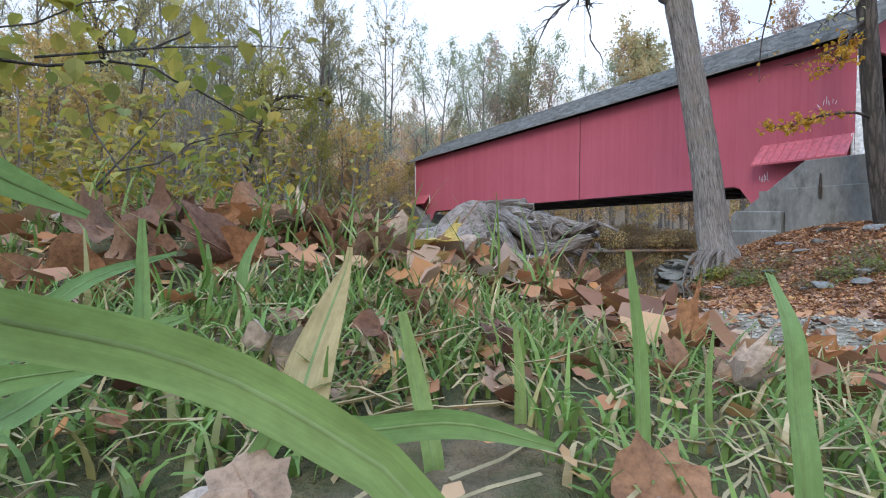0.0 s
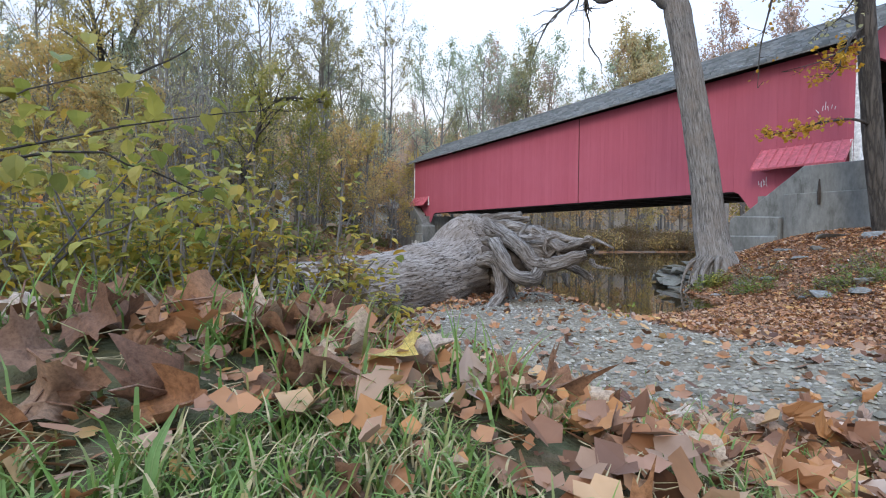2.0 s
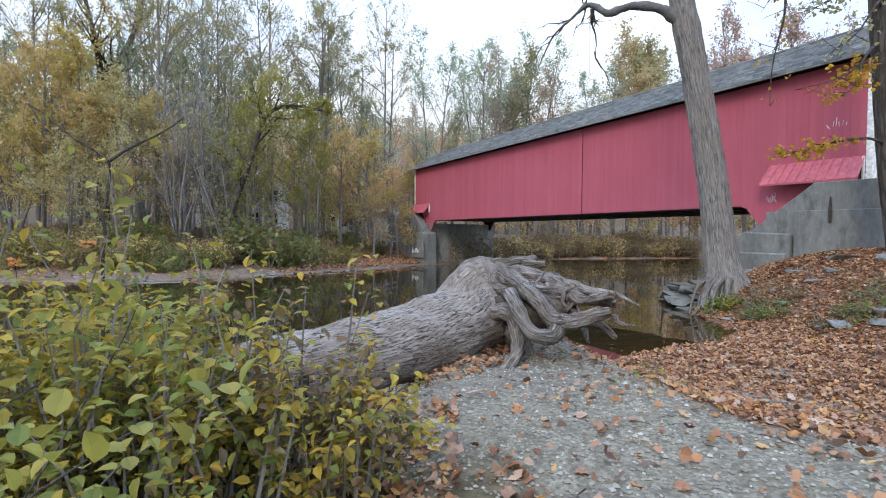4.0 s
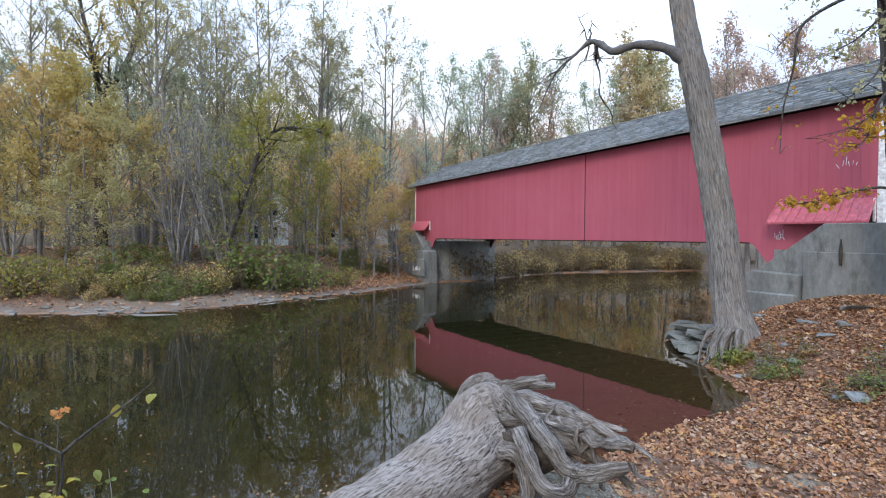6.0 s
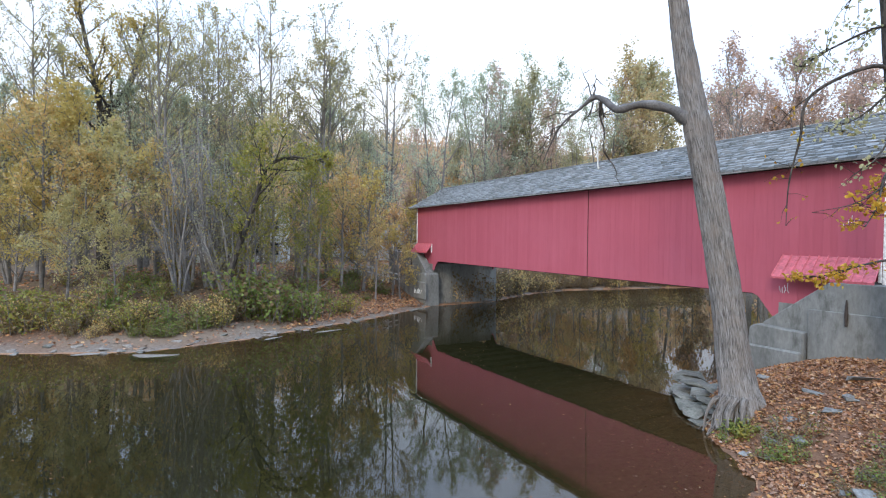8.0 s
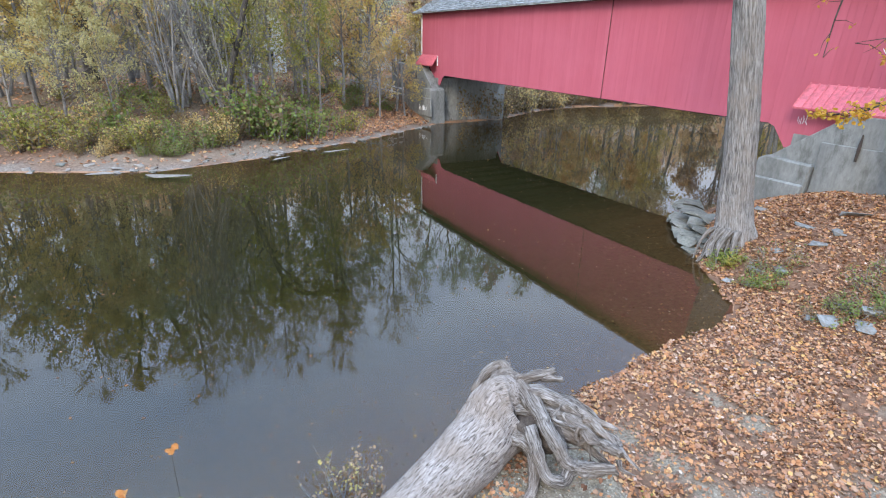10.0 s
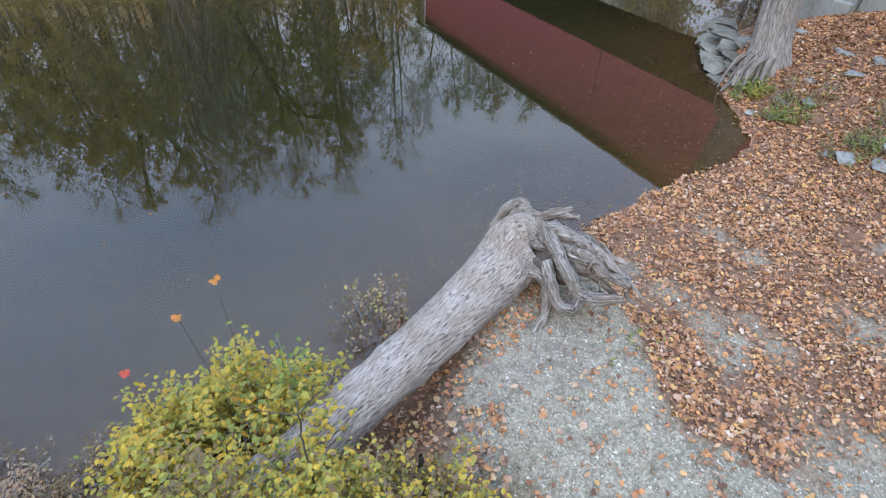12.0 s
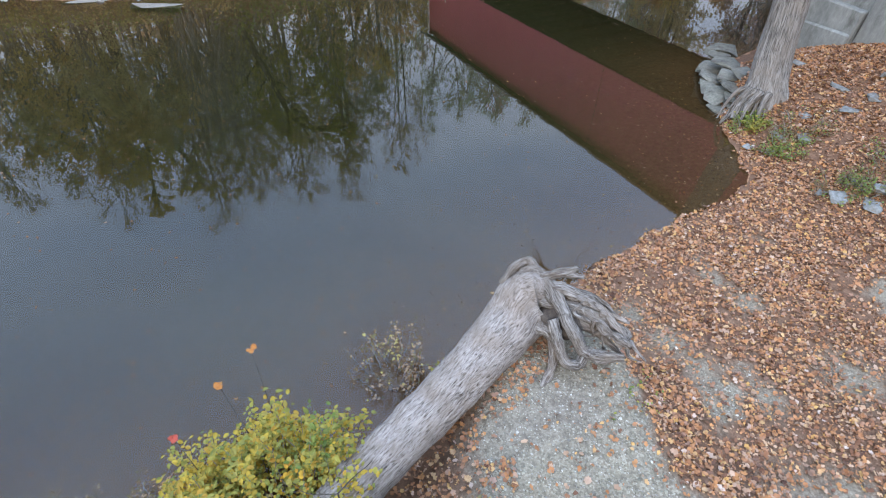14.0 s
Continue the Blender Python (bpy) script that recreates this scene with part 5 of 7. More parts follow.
M_BAREWOOD = mottled("pale_bare_wood", (0.33, 0.31, 0.29), (0.52, 0.50, 0.47), 3.0, 18, stretch=(1, 1, 0.25))
M_LIMB = mottled("dark_limb_bark", (0.075, 0.07, 0.066), (0.17, 0.16, 0.15), 2.0, 22)


build_big_tree()
rope = Pile()
rope.tube(spline([(6.02, 15.50, 8.05), (6.02, 15.52, 7.2), (6.04, 15.55, 6.05), (6.08, 15.55, 5.95)], 12), [0.02] * 12 + [0.035], 6)
tagged(new("rope", data_mesh("rope", rope.v, rope.f, M_WHITE, True)), "white rope hanging from the bare limb over the river", "rope")


def rock_mesh(seed, flat=0.5, cuts=3):
    """A broken slab: flat breaks and blunt corners."""
    rng = random.Random(seed)
    bm = bmesh.new()
    for _ in range(16):
        p = Vector((rng.uniform(-1, 1), rng.uniform(-1, 1), rng.uniform(-1, 1)))
        big = max(abs(c) for c in p)
        p *= rng.uniform(0.72, 0.95) / big
        bm.verts.new((p.x, p.y, p.z * flat))
    bmesh.ops.convex_hull(bm, input=bm.verts[:])
    loose = [v for v in bm.verts if not v.link_faces]
    bmesh.ops.delete(bm, geom=loose, context="VERTS")
    bmesh.ops.dissolve_limit(bm, angle_limit=radians(9), verts=bm.verts[:], edges=bm.edges[:])
    bmesh.ops.bevel(bm, geom=bm.edges[:], offset=0.035, segments=1, affect="EDGES")
    return bm


def rock(name, label, at, size, seed, flat=0.5, turn=0.0, tip=0.0, group="", mat=None):
    ob = link_mesh(name, rock_mesh(seed, flat), mat or M_ROCK)
    ob.matrix_basis = pose(*at, tip, tip * 0.6, turn) @ Matrix.Diagonal((size[0], size[1], size[2], 1))
    return tagged(ob, label, "rock", group)


ROCKS = ((8.2, 13.75, -0.80, 0.62, 0.42, 0.30, 60), (8.35, 14.35, -0.86, 0.66, 0.45, 0.32, 75), (8.62, 15.0, -0.85, 0.66, 0.48, 0.36, 65), (8.95, 15.75, -0.86, 0.6, 0.45, 0.36, 55), (8.55, 13.9, -0.56, 0.56, 0.42, 0.22, 40), (8.8, 14.6, -0.52, 0.62, 0.44, 0.25, 80), (9.15, 15.4, -0.5, 0.66, 0.45, 0.28, 50), (8.05, 13.3, -0.98, 0.4, 0.3, 0.25, 110), (9.5, 16.3, -0.75, 0.6, 0.5, 0.4, 35), (9.9, 16.9, -0.7, 0.6, 0.5, 0.5, 5), (8.98, 14.15, -0.36, 0.42, 0.34, 0.2, 20), (7.85, 12.75, -1.06, 0.3, 0.2, 0.2, 70))
for i, (x, y, z, a, b, c, turn) in enumerate(ROCKS):
    rock("rock", "pale grey-green flat rock slab on the bank under the tree", (x, y, z - 0.08), (a, b, c * 0.6), i + 3, 0.6, turn, (i * 37) % 25 - 11, "bank rocks")
rk = random.Random(17)
for i in range(20):
    f = rk.random()
    x, y = 8.0 + 0.95 * f + rk.uniform(-0.1, 0.3), 13.2 + 2.7 * f + rk.uniform(-0.3, 0.3)
    s = rk.uniform(0.12, 0.34)
    rock("rock", "small grey-green broken rock on the bank under the tree", (x, y, max(WATER - 0.05, ground_z(x, y)) + s * 0.25), (s * 1.2, s * 0.85, s * 0.34), 120 + i, 0.6, rk.uniform(0, 360), rk.uniform(-14, 14), "bank rocks")
STONES = ((11.46, 12.05, 0.5), (10.55, 11.5, 0.3), (10.2, 12.2, 0.3), (9.9, 11.3, 0.28), (11.9, 11.3, 0.55), (9.6, 13.6, 0.35), (10.4, 13.9, 0.32), (8.25, 8.65, 0.32), (8.55, 8.3, 0.36), (8.7, 8.9, 0.3), (9.0, 8.5, 0.34), (8.05, 9.0, 0.2), (8.75, 10.9, 0.26), (8.4, 11.25, 0.22), (8.05, 10.75, 0.2), (7.75, 11.2, 0.2), (9.1, 11.6, 0.25))
for i, (x, y, s) in enumerate(STONES):
    rock("stone", "half-buried flat grey stone among fallen leaves", (x, y, ground_z(x, y)), (s, s * 0.65, s * 0.5), 40 + i, 0.45, i * 50, 4, "stones in the leaves", M_STONE)
# ---------------------------------------------------------------- second tree, over the near portal
def build_yellow_tree():
    t = thing("leaning_tree", "dark-barked tree with sparse yellow leaves beside the bridge portal", "tree")
    z0 = ground_z(12.6, 11.7)
    pile = barky_tube([(12.62, 11.7, z0 - 0.2), (12.42, 11.72, 1.4), (12.2, 11.75, 3.0), (11.95, 11.8, 6.4), (11.6, 11.9, 11), (11.4, 12, 14)], [0.30, 0.24, 0.23, 0.21, 0.15, 0.06], 60, 24, 0.012, 14, 3.0)
    data_part("trunk", pile.v, pile.f, M_DARKBARK, t, smooth=True)
    rng = random.Random(21)
    yellow, olive = Pile(), Pile()

    def bough(a, pts, r, twigs, leafpile, per, spreadz=0.5):
        pl = Pile()
        path = spline([a] + pts, 8 * len(pts))
        n = len(path) - 1
        pl.tube(path, [r * (1 - 0.85 * i / n) for i in range(n + 1)], 6, cap=False)
        for _ in range(twigs):
            i = rng.randint(n // 3, n)
            s = path[i]
            tip = s + Vector((rng.uniform(-0.6, 0.4), rng.uniform(-0.5, 0.5), rng.uniform(-spreadz, spreadz * 0.6)))
            mid = s.lerp(tip, 0.5) + rnd_dir(rng) * 0.06
            pl.tube([s, mid, tip], [0.010, 0.007, 0.003], 3, cap=False)
            for _ in range(per):
                q = s.lerp(tip, rng.uniform(0.3, 1.05)) + rnd_dir(rng) * 0.08
                leafpile.leaf(q, rnd_dir(rng) + Vector((0, 0, -0.5)), rnd_dir(rng), rng.uniform(0.07, 0.12), 0.8)
        data_part("branch", pl.v, pl.f, M_DARKBARK, t, smooth=True)

    bough((12.0, 11.8, 5.8), [(11.2, 11.4, 5.2), (10.6, 11.0, 4.5), (10.05, 10.7, 4.05)], 0.05, 26, yellow, 9, 0.22)
    bough((12.2, 11.75, 3.2), [(11.4, 11.5, 3.3), (10.4, 11.3, 3.15), (9.8, 11.3, 2.98), (9.35, 11.65, 2.9)], 0.04, 30, yellow, 8, 0.16)
    bough((11.9, 11.8, 7.2), [(10.8, 11.2, 7.7), (9.5, 11.56, 7.1), (9.34, 11.69, 6.1), (9.18, 11.81, 5.1), (9.14, 11.84, 4.1)], 0.055, 14, yellow, 2, 0.5)
    bough((9.5, 11.56, 7.1), [(9.2, 11.8, 6.8), (8.97, 11.98, 6.4)], 0.02, 6, yellow, 2, 0.4)
    bough((11.8, 11.8, 8.2), [(11.0, 11.2, 8.6), (10.0, 11.6, 8.2), (9.6, 12.0, 7.9)], 0.05, 34, olive, 5, 0.7)
    bough((11.8, 11.8, 7.6), [(11.1, 11.0, 7.3), (10.4, 11.1, 6.6), (9.9, 11.4, 6.3)], 0.045, 34, olive, 5, 0.6)
    bough((12.0, 11.8, 6.6), [(11.3, 11.2, 6.4), (10.6, 11.0, 5.6), (10.1, 11.1, 5.2)], 0.04, 20, olive, 3, 0.5)
    bough((12.0, 11.8, 5.5), [(11.2, 11.3, 5.1), (10.3, 11.2, 4.6), (9.5, 11.5, 4.4)], 0.03, 12, yellow, 2, 0.3)
    bough((11.5, 11.9, 10), [(10.8, 11.2, 10.2), (10.2, 11.3, 9.2)], 0.05, 40, olive, 6, 0.9)
    data_part("crown", yellow.v, yellow.f, M_YELLOW, t, "sprays of bright yellow leaves")
    data_part("crown", olive.v, olive.f, M_GREYGREEN, t, "thin olive leaves")


build_yellow_tree()


# ---------------------------------------------------------------- shrubs of the near bank
def shrub(name, label, centre, radius, height, n_stems, n_leaves, leaf, mats, seed, group="", droop=0.3, wide=0.62):
    rng = random.Random(seed)
    t = thing(name, label, "shrub", ground_at(*centre, 0.02), group)
    stems, tips = Pile(), []
    for _ in range(n_stems):
        a, r = rng.uniform(0, 6.283), radius * math.sqrt(rng.random()) * 0.75
        b = Vector((r * math.cos(a), r * math.sin(a), -0.1))
        b.z += ground_z(centre[0] + b.x, centre[1] + b.y) - ground_z(*centre)
        h = height * rng.uniform(0.45, 1.0) * (1.1 - 0.5 * r / radius)
        out = Vector((math.cos(a) * radius * 0.25 + rng.uniform(-0.2, 0.2), math.sin(a) * radius * 0.25 + rng.uniform(-0.2, 0.2), h))
        path = [b, b + out * 0.4 + rnd_dir(rng) * 0.05, b + out * 0.75 + rnd_dir(rng) * 0.06, b + out + rnd_dir(rng) * 0.08]
        stems.tube(path, [0.010, 0.008, 0.005, 0.002], 4, cap=False)
        for k in range(10):
            f = 0.4 + 0.6 * k / 9
            tips.append((path[min(2, int(f * 3))].lerp(path[min(3, int(f * 3) + 1)], f * 3 - min(2, int(f * 3))), f))
    piles = [Pile() for _ in mats]
    for _ in range(n_leaves):
        p, f = tips[int(rng.random() * len(tips))]
        d = rnd_dir(rng)
        d.z = d.z * 0.5 - droop * rng.random()
        q = p + rnd_dir(rng) * rng.uniform(0.02, 0.16) * (0.6 + radius * 0.4)
        nearby = noise.noise(Vector((q.x * 1.5 + seed, q.y * 1.5, q.z)))
        k = 0 if len(mats) == 1 else min(len(mats) - 1, max(0, int((0.5 + nearby * 0.8 + rng.uniform(-0.35, 0.35)) * len(mats))))
        piles[k].leaf(q, d, (rng.uniform(-0.5, 0.5), rng.uniform(-0.5, 0.5), 1), leaf * rng.uniform(0.6, 1.35), wide, 0.12)
    data_part("branchwork", stems.v, stems.f, M_TWIG, t)
    for pl, m in zip(piles, mats):
        if pl.f:
            data_part("foliage", pl.v, pl.f, m, t)
    return t


shrub("shrub", "yellow-green leafy shrub turning gold at the water's edge", (-2.1, 3.25), 1.1, 1.6, 140, 10500, 0.062, [M_YGREEN, M_BUSHGOLD, M_YGREEN, M_BUSHGOLD], 1)
shrub("shrub", "yellow-green leafy shrub beside the fallen trunk", (-0.27, 2.38), 0.4, 1.1, 60, 2200, 0.05, [M_YGREEN, M_YGREEN, M_BUSHGOLD, M_BRUSH], 2)
shrub("shrub", "loose olive and gold shrub on the grassy bank", (-0.68, 2.2), 0.38, 1.3, 46, 1700, 0.05, [M_YGREEN, M_GREEN, M_BUSHGOLD, M_BRUSH], 20)
shrub("shrub", "tangled green and gold shrub on the grassy bank", (-1.0, 2.25), 0.5, 1.6, 80, 3600, 0.05, [M_YGREEN, M_BUSHGOLD, M_YGREEN, M_BRUSH], 3)
shrub("shrub", "loose green shrub with gold leaves near the grass", (-1.85, 2.15), 0.8, 1.8, 95, 4600, 0.052, [M_YGREEN, M_BUSHGOLD, M_YGREEN, M_BRUSH], 4)
shrub("shrub", "brown-purple withered weeds at the water's edge", (-3.4, 3.05), 0.8, 0.5, 150, 3600, 0.045, [M_BRUSH, M_RUST], 5, droop=0.1, wide=0.4)
shrub("shrub", "brown-purple withered weeds at the water's edge", (-4.5, 2.8), 0.9, 0.5, 150, 3200, 0.045, [M_BRUSH, M_RUST], 6, droop=0.1, wide=0.4)
shrub("shrub", "thin shrub with small rusty leaves at the water beside the trunk", (-0.85, 5.3), 0.55, 1.1, 34, 480, 0.05, [M_BRUSH, M_RUST, M_GOLD], 7)
shrub("shrub", "small sprig of green and gold leaves against the trunk", (-0.1, 5.15), 0.25, 0.4, 9, 110, 0.05, [M_YGREEN, M_ORANGE], 8)
shrub("shrub", "low green plants on the washed-out bank below the tree", (8.1, 11.9), 0.32, 0.45, 36, 1000, 0.07, [M_GREEN, M_GREEN, M_YGREEN], 9)
shrub("shrub", "dark green scrub among the leaves on the bank", (8.9, 8.75), 0.6, 0.4, 90, 1900, 0.05, [M_GREEN, M_BRUSH], 18)
shrub("shrub", "dark green scrub among the leaves on the bank", (8.35, 10.85), 0.5, 0.36, 80, 1700, 0.05, [M_GREEN, M_BRUSH], 19)
shrub("shrub", "scrubby grey-brown weeds among the leaves", (8.9, 11.3), 0.6, 0.4, 70, 600, 0.05, [M_BRUSH, M_GREEN, M_BRUSH], 10)
shrub("shrub", "scrubby grey-green weeds among the leaves", (8.4, 8.9), 0.5, 0.35, 60, 700, 0.05, [M_GREEN, M_BRUSH], 12)
shrub("shrub", "scrubby grey-green weeds among the leaves", (10.0, 9.3), 0.8, 0.45, 70, 800, 0.055, [M_GREEN, M_BRUSH, M_GREEN], 13)
shrub("shrub", "tall leafy shrub of the grassy bank, turning gold", (-3.9, 1.4), 1.1, 1.3, 80, 5000, 0.06, [M_GREEN, M_YGREEN, M_ORANGE], 14)
shrub("shrub", "small tuft of green weeds at the edge of the gravel", (2.2, 4.2), 0.25, 0.16, 14, 160, 0.04, [M_GREEN, M_YGREEN], 15)


def sapling(name, label, segs, leaves, mat, leaf, seed):
    rng = random.Random(seed)
    base = Vector(segs[0][0])
    t = thing(name, label, "sapling", tuple(base))
    wood, lv = Pile(), Pile()
    for a, b, r0, r1 in segs:
        a, b = Vector(a) - base, Vector(b) - base
        mids = [a.lerp(b, k / 5) + (rnd_dir(rng) * 0.012 if 0 < k < 5 else Vector()) for k in range(6)]
        wood.tube(mids, [r0 + (r1 - r0) * k / 5 for k in range(6)], 6, cap=False)
        for _ in range(leaves):
            q = a.lerp(b, rng.uniform(0.3, 1)) + rnd_dir(rng) * 0.05
            lv.leaf(q, rnd_dir(rng) + Vector((0, 0, -0.2)), (0, 0, 1), leaf * rng.uniform(0.7, 1.3), 0.75)
    data_part("stem", wood.v, wood.f, M_DARKBARK, t, smooth=True)
    if lv.f:
        data_part("foliage", lv.v, lv.f, mat, t)
    return t


g = ground_z
shrub("shrub", "loose sprays of yellow-green leaves over the trunk's end", (-1.55, 3.35), 0.45, 1.75, 26, 700, 0.06, [M_GREEN, M_YGREEN, M_YELLOW], 17)
sapling("sapling", "thin bare forked sapling above the shrubs", [((-1.23, 2.58, g(-1.23, 2.58)), (-1.23, 2.58, 0.72), 0.009, 0.008), ((-1.23, 2.58, 0.72), (-1.21, 2.6, 1.14), 0.008, 0.006), ((-1.21, 2.6, 1.14), (-1.52, 2.53, 1.38), 0.005, 0.002), ((-1.21, 2.6, 1.14), (-0.93, 2.73, 1.38), 0.008, 0.003)], 2, M_YGREEN, 0.05, 2)
sapling("sapling", "arching brown twig with round yellow-green leaves", [((-0.62, 0.72, g(-0.62, 0.72)), (-0.47, 0.92, 0.31), 0.0030, 0.0025), ((-0.47, 0.92, 0.31), (-0.20, 1.22, 0.49), 0.0025, 0.0010), ((-0.5, 0.88, 0.27), (-0.45, 1.3, 0.66), 0.0025, 0.0010), ((-0.47, 0.92, 0.31), (-0.75, 1.2, 0.62), 0.0025, 0.0010)], 26, M_YGREEN, 0.036, 3)
sapling("sapling", "arching brown twig with round yellow-green leaves", [((-0.75, 0.3, g(-0.75, 0.3)), (-0.55, 0.42, 0.40), 0.0035, 0.0030), ((-0.55, 0.42, 0.40), (-0.28, 0.66, 0.455), 0.0030, 0.0020), ((-0.28, 0.66, 0.455), (-0.12, 0.78, 0.38), 0.0020, 0.0010), ((-0.5, 0.46, 0.41), (-0.3, 0.75, 0.62), 0.0020, 0.0010), ((-0.4, 0.55, 0.43), (-0.1, 0.95, 0.6), 0.0020, 0.0010)], 24, M_YGREEN, 0.036, 4)
def leaf_stalk(label, base, tip, mat, seed):
    """A thin stalk with a spray of lobed leaves at its tip."""
    rng = random.Random(seed)
    base, tip = Vector(base), Vector(tip)
    t = thing("sapling", label, "sapling", tuple(base))
    wood = Pile()
    wood.tube([Vector(), (tip - base) * 0.5 + rnd_dir(rng) * 0.04, tip - base], [0.006, 0.005, 0.003], 5, cap=False)
    data_part("stem", wood.v, wood.f, M_DARKBARK, t, smooth=True)
    lv = Pile()
    for _ in range(5):
        maple(lv, tip - base + rnd_dir(rng) * 0.035, rng.uniform(0, 6.28), (rng.gauss(0, 0.5), rng.gauss(-0.4, 0.4), 1), rng.uniform(0.05, 0.08), rng, 0.5)
    data_part("foliage", lv.v, lv.f, mat, t)
    return t


sapling("dead_stub", "short broken brown dead stem among the shrubs", [((-0.42, 2.75, -0.45), (-0.36, 2.78, 0.1), 0.03, 0.024)], 0, M_RUST, 0.05, 7)
# ---------------------------------------------------------------- far shrubs, woods, houses
rs = random.Random(31)
SHRUBS = [("far_shrub", "low green riverside shrub", M_GREEN, M_BRUSH), ("far_shrub", "low yellow-green riverside shrub", M_YGREEN, M_BRUSH), ("far_shrub", "brown withered riverside brush", M_BRUSH, M_BRUSH), ("far_shrub", "rusty gold riverside brush", M_GOLDOLIVE, M_BRUSH)]
stock = []
for i, (nm, lb, ma, mb) in enumerate(SHRUBS):
    stems, la, lb_ = Pile(), Pile(), Pile()
    for _ in range(26):
        a, r = rs.uniform(0, 6.283), rs.uniform(0, 0.7)
        b = Vector((r * math.cos(a), r * math.sin(a), -0.2))
        e = Vector((b.x * 2.0 + rs.uniform(-0.3, 0.3), b.y * 2.0 + rs.uniform(-0.3, 0.3), rs.uniform(0.7, 1.7)))
        stems.tube([b, b.lerp(e, 0.5) + rnd_dir(rs) * 0.08, e], [0.02, 0.014, 0.006], 4, cap=False)
        for _ in range(40):
            q = b.lerp(e, rs.uniform(0.3, 1.05)) + rnd_dir(rs) * 0.25
            (la if rs.random() < 0.6 else lb_).tri_leaf(q, rnd_dir(rs), rnd_dir(rs), rs.uniform(0.09, 0.21))
    t = thing(nm, lb, "shrub", group="riverside brush")
    data_part("branchwork", stems.v, stems.f, M_TWIG, t)
    data_part("foliage", la.v, la.f, ma, t)
    data_part("foliage", lb_.v, lb_.f, mb, t)
    stock.append(t)
spots = []
for k in range(230):
    i = rs.randint(2, len(FAR) - 3)
    f = rs.random()
    (x0, y0), (x1, y1) = FAR[i], FAR[i + 1]
    x, y = x0 + (x1 - x0) * f, y0 + (y1 - y0) * f
    n = Vector((-(y1 - y0), x1 - x0)).normalized()
    o = 2.0 + abs(rs.gauss(0, 1)) * 3.2
    x, y = x + n.x * o, y + n.y * o
    u = (BF - BN).normalized()
    side = (x - BN.x) * u.y - (y - BN.y) * u.x
    if -1.2 < side < BWID + 1.2 and y < 46:
        continue
    back = -shore_dist(x, y, FAR)
    if x > -9 and back < 3.2 + 1.5 * noise.noise(Vector((x * 0.5, y * 0.5, 2.0))) and x < 6:
        continue
    pick = noise.noise(Vector((x * 0.16, y * 0.16, 6.0))) + rs.uniform(-0.25, 0.25)
    spots.append((x, y, rs.uniform(0.35, 0.9) * (0.75 if back < 3 else 1.0), 2 if x > 4 else 0 if pick > 0.06 else 1 if pick > -0.14 else 2 if pick > -0.28 else 3))
for k in range(150):
    x = rs.uniform(3.5, 34)
    i = next(q for q in range(len(FAR) - 1) if FAR[q + 1][0] > x)
    (x0, y0), (x1, y1) = FAR[i], FAR[i + 1]
    o = 0.9 + abs(rs.gauss(0, 1)) * 2.4
    spots.append((x, y0 + (y1 - y0) * (x - x0) / (x1 - x0) + o, rs.uniform(0.6, 1.25), 2 if rs.random() < 0.75 else 3))
spots += [(-8.5, 29.9, 1.45, 0), (-7.2, 29.8, 1.7, 0), (-6.0, 30.2, 1.5, 0), (-5.0, 31.1, 1.2, 0), (-7.8, 30.8, 1.6, 0), (-3.5, 33.0, 0.9, 1), (-17.7, 26.2, 1.1, 1), (-16.4, 26.6, 0.95, 1), (-15.2, 26.0, 0.8, 1), (-13.4, 26.3, 0.8, 1), (-12.5, 26.1, 0.75, 1), (-20.1, 26.5, 1.1, 1), (-11.0, 26.6, 0.8, 0), (-9.8, 27.0, 0.8, 0), (-18.6, 27.5, 1.2, 0), (-14.3, 27.4, 1.1, 0)]
first = set()
for x, y, s, k in spots:
    m = Matrix.Translation(ground_at(x, y)) @ pose(0, 0, 0, 0, 0, rs.uniform(0, 360))
    if k not in first:
        first.add(k)
        stock[k].matrix_basis = m @ Matrix.Diagonal((s, s, s * 0.9, 1))
    else:
        c = copy_thing(stock[k], m)
        c.scale = (s, s, s * rs.uniform(0.7, 1.1))


def build_woods():
    """The wooded slope behind, too far to count."""
    rng = random.Random(8)
    mats = [M_WOODS, M_WOODS_DULL, M_WOODS, M_WOODS_DULL, M_OLIVE]
    piles = [Pile() for _ in mats]
    wood = Pile()
    for _ in range(2400):
        x, y = rng.uniform(-150, 190), 48 + 150 * rng.random() ** 1.6
        if -shore_dist(x, y, FAR) < 21:
            continue
        z = ground_z(x, y)
        h, r = rng.uniform(6, 12), rng.uniform(1.8, 3.4)
        wood.tube([(x, y, z - 0.5), (x + rng.uniform(-0.4, 0.4), y, z + h * 0.98)], [0.2, 0.06], 4, cap=False)
        k = min(4, max(0, int((0.45 + 0.9 * noise.noise(Vector((x * 0.03, y * 0.03, 1.0))) + rng.uniform(-0.3, 0.3)) * 5)))
        for _ in range(90):
            d = rnd_dir(rng)
            q = Vector((x, y, z + h * 0.62)) + Vector((d.x * r, d.y * r, d.z * h * 0.42)) * rng.uniform(0.4, 1.0)
            piles[k].tri_leaf(q, rnd_dir(rng), rnd_dir(rng), rng.uniform(0.35, 0.75))
    root = thing("far_woods", "autumn woods of orange, rust and olive on the slope behind", "woods", kind="stuff")
    data_part("wood", wood.v, wood.f, M_TWIG, root)
    for pl, m in zip(piles, mats):
        data_part("foliage", pl.v, pl.f, m, root)


build_woods()


